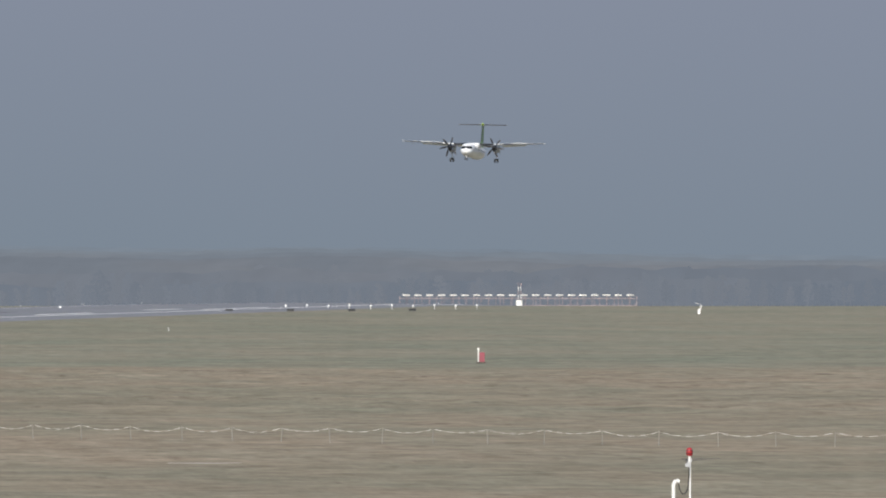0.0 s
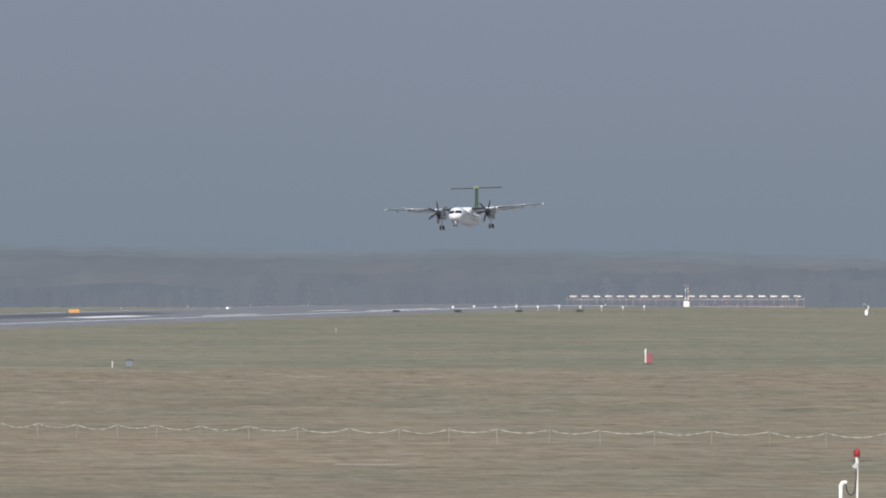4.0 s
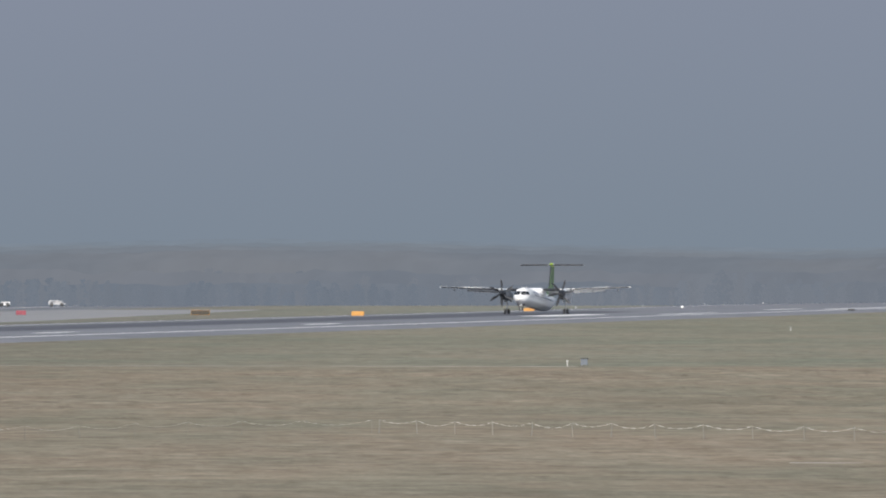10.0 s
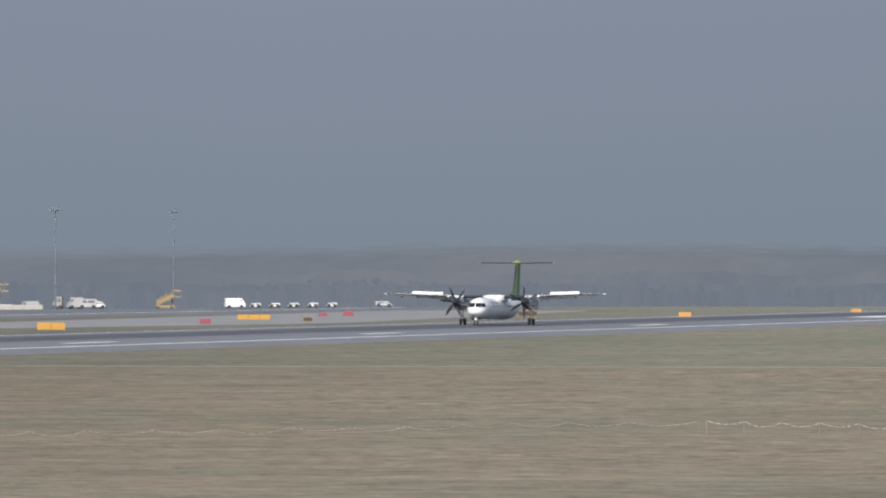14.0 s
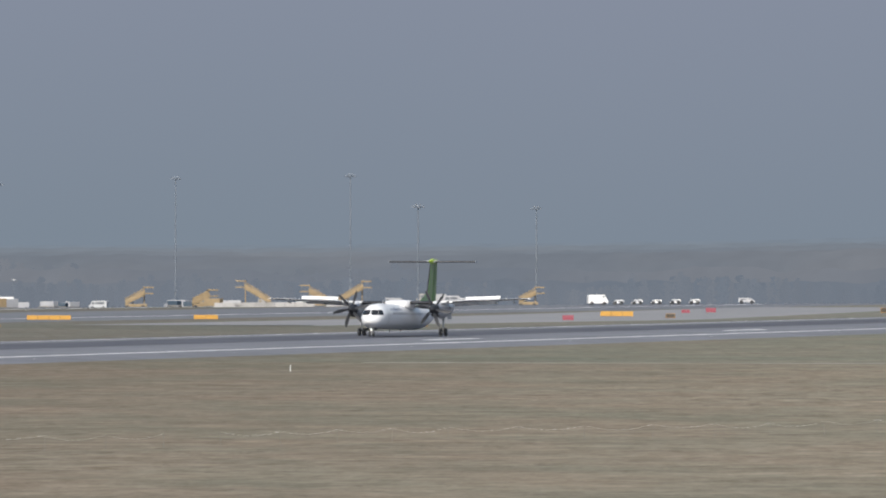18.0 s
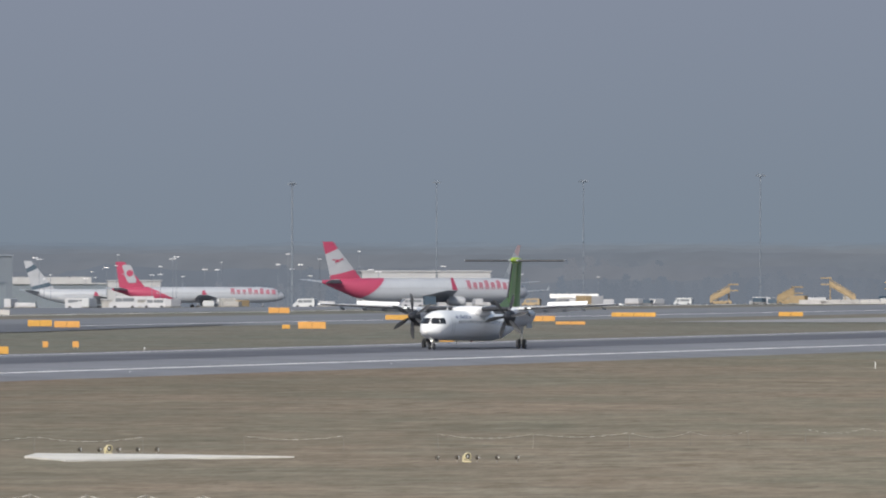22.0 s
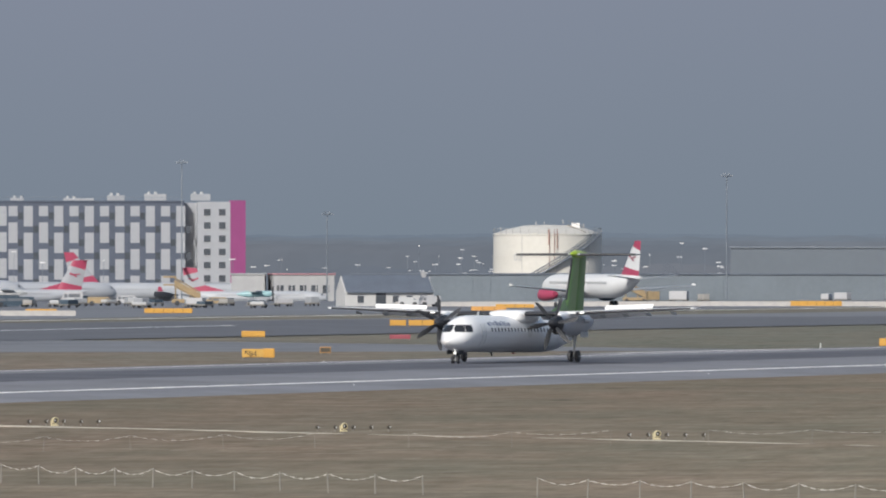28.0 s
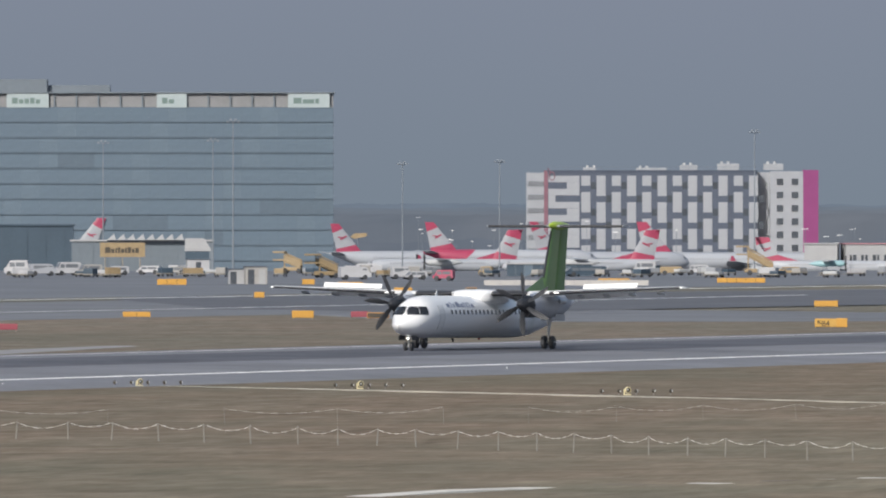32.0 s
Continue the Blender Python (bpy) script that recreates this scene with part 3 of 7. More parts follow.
def sheet(name, near, far, material, label, category, lift, step=50.0, kind="structure"):
    """A paved area between two broken lines given by (x, y) corners."""
    def along(line, x):
        for (xa, ya), (xb, yb) in zip(line, line[1:]):
            if x <= xb:
                return ya + (yb - ya) * (x - xa) / (xb - xa)
        return line[-1][1]
    x0, x1 = max(near[0][0], far[0][0]), min(near[-1][0], far[-1][0])
    n = max(3, int((x1 - x0) / step))
    m = max(2, int(max(abs(b[1] - a[1]) for a, b in zip(near, far)) / step))
    verts, faces = [], []
    for i in range(n + 1):
        x = x0 + (x1 - x0) * i / n
        for j in range(m + 1):
            y = along(near, x) + (along(far, x) - along(near, x)) * j / m
            verts.append((x, y, ground_z(x, y) + (lift if name != "gravel_track" else lift * min(1.0, 0.4 * i, 0.4 * (n - i)))))
    for i in range(n):
        for j in range(m):
            a = i * (m + 1) + j
            faces.append((a, a + m + 1, a + m + 2, a + 1))
    if name == "gravel_track":                 # a raised bed has a low shoulder on both sides
        for j in (0, m):
            k = len(verts)
            for i in range(n + 1):
                x, y, z = verts[i * (m + 1) + j]
                verts.append((x + (0.25 if j else -0.25), y + (0.15 if j else -0.15), z - 0.3))
            for i in range(n):
                a, b = i * (m + 1) + j, (i + 1) * (m + 1) + j
                faces.append((a, b, k + i + 1, k + i))
    elif lift < 0.08:                          # the near edge runs out into the turf
        k = len(verts)
        for i in range(n + 1):
            p, q = Vector(verts[i * (m + 1)]), Vector(verts[i * (m + 1) + m])
            out = (p - q).to_2d().normalized() * 1.5
            verts.append((p.x + out.x, p.y + out.y, p.z - lift - 0.05))
        for i in range(n):
            a, b = i * (m + 1), (i + 1) * (m + 1)
            faces.append((a, b, k + i + 1, k + i))
    return tagged(part(name, shape(verts, faces), material), label, category, kind=kind)


sheet("taxiway", [(200, 432), (1150, 446), (1350, 464), (1600, 430), (2300, 415)], [(200, 575), (1150, 524), (1350, 526), (1600, 503), (2300, 480)], "taxiway", "blue-grey asphalt taxiway along the runway", "taxiway", 0.07)
sheet("apron", [(1100, 545), (1500, 552), (2250, 520), (3300, 700)], [(1100, 620), (1500, 820), (2250, 1200), (3300, 1560)], "apron", "wide blue-grey concrete parking apron", "apron", 0.06)
sheet("taxiway_exit", [(1030, 334.6), (1062, 334.6), (1095, 334.6)], [(1030, 343), (1062, 341), (1095, 337)], "concrete", "pale concrete exit taxiway", "taxiway", 0.05, 20)
sheet("taxiway_exit", [(1610, 372), (1760, 352), (2140, 385)], [(1610, 405), (1760, 400), (2140, 418)], "concrete", "pale concrete exit taxiway", "taxiway", 0.05, 40)
sheet("taxiway_exit", [(760, 336), (800, 344), (838, 352.4)], [(760, 340), (800, 348.5), (838, 353.6)], "concrete", "pale concrete strip beside the runway", "taxiway", 0.05, 20)
for near, far in (([(600, 470), (1150, 474), (1350, 486)], [(600, 471), (1150, 475), (1350, 487.2)]), ([(900, 533), (1500, 537), (2200, 507)], [(900, 535), (1500, 539), (2200, 509)]),
                  ([(1034, 338), (1060, 337.5), (1088, 336)], [(1034, 338.8), (1060, 338.3), (1088, 336.6)]), ([(1500, 450), (1900, 443), (2250, 437)], [(1500, 451.5), (1900, 444.5), (2250, 438.5)])):
    sheet("taxiway_line", near, far, "line", "worn pale painted taxiway line", "marking", 0.09)
BRANCH = ((22.1, 1190, 1196), (21.7, 1135, 1215), (21.2, 1102, 1235), (20.6, 1106, 1230), (20.0, 1108, 1216), (19.2, 1112, 1188), (18.6, 1115, 1163), (18.1, 1118, 1144), (17.5, 1118, 1127))     # bearing, near and far side
rim = []
for b, near, far in BRANCH:
    for r, rise in ((near - 2.5, -0.08), (near, 0.055), (far, 0.055)):
        x, y = r * math.cos(radians(b)), r * math.sin(radians(b))
        rim.append((x, y, ground_z(x, y) + rise))
tagged(part("taxiway_branch", shape(rim, [(3 * i + j, 3 * i + 3 + j, 3 * i + 4 + j, 3 * i + 1 + j) for i in range(len(BRANCH) - 1) for j in (0, 1)]), "taxiway"), "blue-grey asphalt taxiway branching towards the runway", "taxiway", kind="structure")
edge = [((r - d) * math.cos(radians(b)), (r - d) * math.sin(radians(b))) for b, _, r in BRANCH[:-1] for d in (1.0, 3.5)]
tagged(part("taxiway_line", shape([(x, y, ground_z(x, y) + 0.07) for x, y in edge], [(2 * i, 2 * i + 1, 2 * i + 3, 2 * i + 2) for i in range(len(edge) // 2 - 1)]), "concrete"), "pale concrete edge of the branching taxiway", "marking", kind="structure")
RELAID = ((1141, 470), (1122, 445), (1126, 434), (1400, 424), (1560, 442), (1500, 500), (1329, 534), (1304, 546), (1263, 533))
tagged(part("taxiway_relaid", shape([(x, y, ground_z(x, y) + 0.082) for x, y in RELAID], [tuple(range(len(RELAID)))]), "dark_taxiway"), "darker relaid asphalt on the taxiway", "taxiway", kind="structure")
# tracks and slabs in the near field
sheet("gravel_track", [(598, 201), (606, 213), (655, 276.6)], [(598, 201.28), (606, 213.35), (655, 277.0)], "gravel", "narrow pale gravel track in the grass", "track", 0.06, 6)
SLAB = ((577.6, 174.4), (576.8, 172.6), (576.7, 169.2), (571.9, 160.4), (566.9, 163.6), (558.5, 167.3), (569, 172.4))
sheet("gravel_track", [(578, 175.2), (590, 190.6), (599, 202)], [(578, 175.45), (590, 190.9), (599, 202.3)], "gravel", "narrow worn track in the grass", "track", 0.05, 4)
top = [(x, y, ground_z(x, y) + 0.085) for x, y in SLAB]
k = len(top)
tagged(part("concrete_slab", shape(top + [(x, y, z - 0.3) for x, y, z in top], [tuple(range(k))] + [(i, (i + 1) % k, k + (i + 1) % k, k + i) for i in range(k)]), "path"), "pale concrete slab set in the grass", "slab", kind="structure")
sheet("gravel_track", [(400.1, 160.85), (406.6, 160.69), (414.2, 160.58), (419.7, 159.92)], [(403.2, 162.11), (409.8, 161.98), (417.5, 161.88), (423.2, 161.23)], "path", "narrow pale gravel track in the grass", "track", 0.06, 3)
sheet("gravel_track", [(424.9, 157.77), (428.2, 156.89)], [(426.8, 158.48), (430.2, 157.60)], "path", "narrow pale gravel track in the grass", "track", 0.06, 3)
sheet("gravel_track", [(433.9, 156.02), (435.0, 155.82)], [(435.4, 156.55), (436.5, 156.34)], "gravel", "narrow pale gravel track in the grass", "track", 0.06, 3)
sheet("gravel_track", [(435.3, 155.11), (438.6, 153.81)], [(437.5, 155.90), (440.8, 154.59)], "path", "narrow pale gravel track in the grass", "track", 0.06, 3)
sheet("gravel_track", [(440.3, 153.66), (443.1, 153.22), (445.9, 152.68)], [(442.0, 154.24), (444.8, 153.81), (447.6, 153.27)], "gravel", "narrow pale gravel track in the grass", "track", 0.06, 3)
# thin dark strips running on between the gravel pieces
sheet("gravel_track", [(421.9, 160.74), (424.1, 158.93), (425.4, 158.00)], [(423.6, 161.40), (425.8, 159.58), (427.2, 158.65)], "dark_strip", "thin dark strip in the grass", "track", 0.03, 3)
sheet("gravel_track", [(429.7, 157.36), (432.0, 156.78), (434.7, 156.35)], [(431.4, 157.95), (433.6, 157.37), (436.3, 156.94)], "dark_strip", "thin dark strip in the grass", "track", 0.03, 3)
sheet("gravel_track", [(435.8, 156.08), (436.5, 155.58)], [(437.5, 156.67), (438.2, 156.17)], "dark_strip", "thin dark strip in the grass", "track", 0.03, 3)
sheet("gravel_track", [(589.2, 78.2), (590, 78.0), (590.8, 78.1)], [(589.2, 81.2), (590, 81.6), (590.8, 81.3)], "worn_track", "short pale bare strip in the grass", "track", 0.05, 1)
sheet("gravel_track", [(1083, 168), (1086, 168)], [(1083, 246), (1086, 246)], "worn_track", "narrow worn track in the grass", "track", 0.05, 20)


# x, y, width, height of the guidance boards beside the taxiways, by colour
BOARDS_ORANGE = ((1883.3, 324.2, 1.85, 0.98), (2027.7, 321.6, 1.7, 0.84), (1602.6, 417.3, 4.54, 0.86), (1534.9, 395.5, 3.58, 0.41), (1450.6, 404.7, 3.21, 0.98), (1789.3, 504.1, 2.99, 0.97), (1463.8, 438.3, 2.99, 0.93), (1172.9, 353.3, 0.53, 0.75), (1173.8, 350.6, 0.59, 0.75), (1620.7, 548.5, 4.61, 0.74), (1416.0, 473.3, 3.12, 0.84),)
BOARDS_BROWN = ((1926.4, 355.7, 2.9, 0.94), (1771.2, 358.1, 1.34, 0.79), (1017.6, 358.7, 0.94, 0.66), (1353.2, 542.9, 1.08, 0.63), (1358.4, 529.6, 1.27, 0.76), (1040.6, 414.3, 1.9, 0.68),)
BOARDS_RED = ((1712.5, 360.3, 1.52, 0.84), (1911.8, 384.2, 1.27, 0.68), (1929.2, 383.8, 1.54, 0.86), (1161.4, 401.9, 1.98, 0.59), (1050.2, 419.9, 1.48, 0.69), (931.0, 401.7, 1.41, 0.66),)
BOARDS_YELLOW = ((1814.7, 374.7, 4.67, 0.89), (1569.5, 349.7, 3.43, 1.05), (1707.4, 431.1, 5.97, 0.77), (1726.1, 413.7, 3.32, 0.77), (1253.8, 335.8, 1.47, 0.79), (1449.8, 407.6, 0.92, 0.65), (1629.9, 443.0, 3.52, 0.81), (1483.0, 447.4, 2.9, 0.94), (1747.7, 542.8, 7.24, 0.88), (1099.1, 335.0, 1.0, 0.85), (1339.0, 463.6, 1.79, 0.8), (1339.9, 461.1, 3.02, 0.8), (1358.0, 463.7, 1.06, 0.81), (1687.2, 567.2, 5.26, 0.7), (1179.4, 423.1, 2.29, 0.76), (1554.1, 569.0, 6.12, 0.79), (1536.3, 579.6, 3.93, 0.79), (1499.1, 606.2, 1.55, 0.84), (1448.1, 580.1, 2.85, 0.81), (1355.6, 536.7, 2.03, 0.76), (1042.8, 422.2, 1.9, 0.80), (1044.7, 438.6, 2.41, 0.64), (1276.5, 521.8, 1.08, 0.78), (1485.2, 618.8, 3.64, 0.91),)
STAND_SIGN = (976.2, 349.8, 2.57, 0.81)
# x, y, height of the apron light masts
MASTS = ((2543.0, 541.5, 20.5), (2437.5, 555.6, 26.1), (2098.7, 466.9, 17.4), (2527.0, 611.9, 27.0), (2945.5, 791.4, 29.9), (2809.0, 720.8, 28.7), (2984.7, 837.5, 30.4), (3032.8, 851.2, 30.6), (2191.8, 697.3, 23.0), (1849.8, 760.5, 23.6), (2079.7, 858.8, 23.5), (2118.4, 895.8, 23.7), (2324.4, 920.4, 21.9), (2331.2, 903.0, 22.3), (2207.6, 805.7, 26.2), (2357.9, 830.8, 18.0),)


# ---- the landing turboprop ----
# station, belly height, top height, half width
FUS = ((-15.95, 1.5, 1.56, 0.03), (-15.86, 1.35, 1.66, 0.16), (-15.5, 1.13, 1.84, 0.44), (-15.1, 0.99, 1.99, 0.66), (-14.66, 0.89, 2.14, 0.86), (-14.06, 0.8, 2.68, 1.07),
       (-13.4, 0.74, 3.08, 1.23), (-12.5, 0.71, 3.32, 1.32), (-11.4, 0.705, 3.4, 1.345), (5, 0.705, 3.4, 1.345), (7.5, 0.86, 3.4, 1.28), (10, 1.26, 3.38, 1.06),
       (12.5, 1.8, 3.33, 0.76), (15, 2.44, 3.28, 0.42), (16.9, 2.98, 3.22, 0.12))


def fus(x):
    """Middle height, half height and half width of the hull at a station."""
    for a, b in zip(FUS, FUS[1:]):
        if x <= b[0]:
            s = max(0.0, (x - a[0]) / (b[0] - a[0]))
            lo, hi, w = (p + (q - p) * s for p, q in zip(a[1:], b[1:]))
            return (lo + hi) / 2, (hi - lo) / 2, w
    return (FUS[-1][1] + FUS[-1][2]) / 2, (FUS[-1][2] - FUS[-1][1]) / 2, FUS[-1][3]


def skin(x, deg, out=0.0):
    """A point on the hull: deg from the top, positive to port (-y)."""
    z, r, w = fus(x)
    return x, -(w + out) * math.sin(radians(deg)), z + (r + out) * math.cos(radians(deg))


def pane(side, x0, x1, t0, t1, z0=2.16, z1=2.68, n=4):
    """A cockpit pane between two heights; x0..x1 along its foot, t0..t1 along its head."""
    verts, faces = [], []
    for o in (0.02, -0.05):
        for i in range(n + 1):
            for j in range(n + 1):
                q = j / n
                x = (x0 + (x1 - x0) * i / n) * (1 - q) + (t0 + (t1 - t0) * i / n) * q
                zc, r, w = fus(x)
                z = z0 + (z1 - z0) * q
                c = max(-1.0, min(1.0, (z - zc) / r))
                s = math.sqrt(1 - c * c)
                verts.append((x - o * 0.5, -side * (w * s + o * s), zc + (r + o) * c))
    k, m = n + 1, (n + 1) ** 2
    for i in range(n):
        for j in range(n):
            a = i * k + j
            faces.append((a, a + 1, a + k + 1, a + k))
    rim = [i * k for i in range(k)] + [n * k + j for j in range(1, k)] + [i * k + n for i in range(n - 1, -1, -1)] + list(range(n - 1, 0, -1))
    faces += [(a, b, b + m, a + m) for a, b in zip(rim, rim[1:] + rim[:1])]
    return shape(verts, faces)


def patch(x0, x1, d0, d1, out=0.012, nx=3, nd=3, skew=0.0):
    """A piece that hugs the hull."""
    verts, faces = [], []
    for o in (out, -0.03):
        for i in range(nx + 1):
            for j in range(nd + 1):
                d = d0 + (d1 - d0) * j / nd
                x = x0 + (x1 - x0) * i / nx + skew * (j / nd)
                verts.append(skin(x, d, o))
    k = nd + 1
    n = (nx + 1) * k
    for i in range(nx):
        for j in range(nd):
            a = i * k + j
            faces.append((a, a + 1, a + k + 1, a + k))
    rim = [i * k for i in range(nx + 1)] + [nx * k + j for j in range(1, k)] + [i * k + nd for i in range(nx - 1, -1, -1)] + list(range(nd - 1, 0, -1))
    for a, b in zip(rim, rim[1:] + rim[:1]):
        faces.append((a, b, b + n, a + n))
    return shape(verts, faces)


def wing_at(y):
    """Leading edge x, height and chord of the wing at |y|."""
    y = abs(y)
    if y <= 4.4:
        return -2.45, 3.52, 3.05
    s = (y - 4.4) / 9.81
    return -2.45 + 0.75 * s, 3.52 + 0.43 * s, 3.05 - 1.60 * s


def wing_ring(y, thick):
    le, z, ch = wing_at(y)
    return [(le + a, y, z + b) for a, b in foil(ch, thick)]


def boot_ring(y, frac=0.09):
    le, z, ch = wing_at(y)
    pts = foil(ch, 0.135, 14)
    near = [(a, b) for a, b in pts if a <= frac * ch]
    near.sort(key=lambda p: p[1])
    return [(le + a - 0.02, y, z + b * 1.06) for a, b in near]


def turboprop():
    plane = thing("turboprop_airliner", "white twin turboprop airliner with a leaf-green fin, gear down, landing", "airplane")
    ring = [360 * i / 28 for i in range(28)]
    body = part("fuselage", loft([[skin(x, d) for d in ring] for x, *_ in FUS]), "white", plane, "white fuselage")
    # cockpit glass
    for side in (1, -1):
        for x0, x1, t0, t1 in ((-14.624, -14.235, -14.074, -13.85), (-14.195, -13.48, -13.82, -13.30)):
            part("cockpit_window", pane(side, x0, x1, t0, t1), "glass", body, "dark cockpit pane")
        for i in range(24):
            x = -9.7 + i * 0.74
            part("cabin_window", patch(x, x + 0.27, side * 71, side * 83, nx=1, nd=2), "porthole", body)
        part("door_outline", patch(-11.75, -10.95, side * 58, side * 128, out=0.006, nd=6), "offwhite", body, "white passenger door")
        # the airline's name as plain bars
        for x, w, d0, d1 in ((-10.1, 0.5, 52, 64), (-9.35, 0.2, 47, 64), (-8.9, 0.3, 52, 64), (-8.35, 0.6, 46, 64), (-7.55, 0.5, 52, 64), (-6.85, 0.2, 46, 64), (-6.45, 0.25, 48, 64), (-6.0, 0.2, 47, 64), (-5.6, 0.45, 52, 64)):
            part("lettering", patch(x, x + w, side * d0, side * d1, out=0.008, nx=1), "slate_blue", body, "slate-blue lettering as plain bars")
    for x0, x1, d0, d1 in ((5.3, 6.0, 60, 118), (-1.4, -0.7, 60, 100)):
        for side in (1, -1):
            part("service_door", patch(x0, x1, side * d0, side * d1, out=0.006, nd=5), "offwhite", body, "white service door")
    for side in (1, -1):
        part("door_seam", joined([patch(x, x + 0.05, side * 57, side * 129, out=0.011, nx=1, nd=6) for x in (-11.80, -10.95)]), "grey", body, "grey door seam")
        part("pitot_probe", tube(skin(-14.3, side * 95, -0.02), skin(-14.55, side * 97, 0.12), 0.02, 0.015, 5), "metal", body, "metal probe")
    for x in (-9.2, 3.6):
        part("roof_aerial", shape([(x, 0.02, 3.38), (x + 0.45, 0.02, 3.38), (x + 0.5, 0.008, 3.72), (x + 0.32, 0.008, 3.72), (x, -0.02, 3.38), (x + 0.45, -0.02, 3.38), (x + 0.5, -0.008, 3.72), (x + 0.32, -0.008, 3.72)], [(0, 1, 2, 3), (7, 6, 5, 4), (0, 3, 7, 4), (1, 5, 6, 2), (3, 2, 6, 7)]), "offwhite", body, "white blade aerial")
    part("beacon", loft([[(-1.0 + r * math.cos(t), r * math.sin(t), z) for t in [2 * math.pi * i / 10 for i in range(10)]] for r, z in ((0.09, 0.74), (0.09, 0.62), (0.03, 0.56))]), "redlamp", body, "red belly beacon")
    part("windscreen_post", joined([tube((-14.70, 0, 2.17), (-14.40, 0, 2.44), 0.05, 0.05, 8), tube((-14.40, 0, 2.44), (-14.04, 0, 2.71), 0.05, 0.05, 8)]), "white", body, "white windscreen post")
    part("belly_aerial", shape([(-6.2, 0.02, 0.73), (-5.8, 0.02, 0.73), (-5.7, 0.01, 0.42), (-5.9, 0.01, 0.42), (-6.2, -0.02, 0.73), (-5.8, -0.02, 0.73), (-5.7, -0.01, 0.42), (-5.9, -0.01, 0.42)], [(0, 1, 2, 3), (7, 6, 5, 4), (0, 3, 7, 4), (1, 5, 6, 2), (3, 2, 6, 7)]), "dark", body, "dark blade aerial")
    part("belly_stripe", patch(-9.0, 8.0, 150, 210, out=0.01, nx=12, nd=6), "offwhite", body, "pale belly panel")
    # wing
    ys = (-14.21, -13.9, -9.0, -4.4, 0, 4.4, 9.0, 13.9, 14.21)
    rings = [wing_ring(y, thick=0.135 if abs(y) < 14 else 0.05) for y in ys]
    wing = part("wing", loft(rings), "offwhite", plane, "pale high wing")
    for s in (-1, 1):
        part("deicing_boot", loft([boot_ring(s * y) for y in (5.3, 9.0, 13.9)], closed=False, caps=False), "boot", wing, "black de-icing boot")
        part("deicing_boot", loft([boot_ring(s * y, 0.27) for y in (1.36, 3.84)], closed=False, caps=False), "boot", wing, "black de-icing boot")
        le, z, ch = wing_at(14.0)
        part("navigation_light", tube((le - 0.03, s * 14.0, z), (le + 0.25, s * 14.22, z), 0.045, 0.03), "tiplamp", wing, "white wingtip light")
        le, z, ch = wing_at(5.9)
        part("landing_light", tube((le - 0.06, s * 5.62, z + 0.02), (le - 0.03, s * 5.95, z + 0.02), 0.06, 0.05, 10), "tiplamp", wing, "lit landing light")
        # flaps, lowered
        for y0, y1 in ((1.6, 3.4), (5.4, 10.2)):
            r = []
            for y in (y0, y1):
                le, z, ch = wing_at(y)
                te = le + ch
                r.append([(te - 0.15 + a * 0.94, s * y, z - 0.12 - a * 0.34 + b) for a, b in foil(ch * 0.30, 0.13, 5)])
            part("flap", loft(r), "offwhite", wing, "lowered white flap")
        for y in (6.6, 8.4, 10.2, 12.2):
            le, z, ch = wing_at(y)
            prof = [(0, 0.015), (0.25, 0.07), (0.8, 0.09), (1.3, 0.06), (1.7, 0.01)]
            part("flap_track_fairing", loft([[(le + ch - 1.1 + a, s * y + q * math.cos(t), z - 0.22 - a * 0.08 + 1.3 * q * math.sin(t)) for t in [math.pi * i / 5 for i in range(10)]] for a, q in prof]), "grey", wing)
    def bent(v, p):
        return math.copysign(abs(v) ** p, v)
    part("wing_fairing", loft([[(x, w * bent(math.sin(t), 0.45), (z0 + z1) / 2 + (z1 - z0) / 2 * bent(math.cos(t), 0.45)) for t in [2 * math.pi * (i + 0.5) / 24 for i in range(24)]] for x, w, z0, z1 in
                               ((-3.25, 0.5, 3.15, 3.44), (-2.95, 0.98, 2.98, 3.62), (-2.5, 1.30, 2.85, 3.78), (-1.6, 1.34, 2.80, 3.82), (0.7, 1.34, 2.85, 3.80), (2.2, 1.0, 3.0, 3.64), (3.8, 0.25, 3.25, 3.44))]), "white", body, "white wing-root fairing")
    # nacelles, propellers, main gear
    for s in (-1, 1):
        y = s * 4.4
        prof = ((-4.62, 2.85, 0.36, 0.36), (-4.3, 2.83, 0.47, 0.52), (-3.4, 2.78, 0.56, 0.70), (-2.0, 2.76, 0.60, 0.78), (0.3, 2.78, 0.60, 0.80), (1.9, 2.84, 0.58, 0.74), (3.1, 3.02, 0.46, 0.52), (4.1, 3.32, 0.14, 0.14))
        nac = part("engine_nacelle", loft([[(x, y + w * math.sin(t), z + hh * math.cos(t)) for t in [2 * math.pi * i / 20 for i in range(20)]] for x, z, w, hh in prof]), "nacelle", plane, "charcoal engine nacelle")
        part("cowl_lip", loft([[(x, y + w * math.sin(t), z + hh * math.cos(t)) for t in [2 * math.pi * i / 20 for i in range(20)]] for x, z, w, hh in ((-4.66, 2.85, 0.34, 0.34), (-4.60, 2.85, 0.40, 0.41), (-4.3, 2.83, 0.485, 0.535), (-3.9, 2.81, 0.53, 0.63))], caps=False), "dark", nac, "dark cowl front")
        part("air_intake", loft([[(x, y + w * math.sin(t), 2.22 + hh * math.cos(t)) for t in [2 * math.pi * i / 14 for i in range(14)]] for x, w, hh in ((-4.35, 0.30, 0.17), (-4.1, 0.36, 0.22), (-3.0, 0.34, 0.22), (-2.2, 0.2, 0.1))]), "dark", nac, "dark air intake")
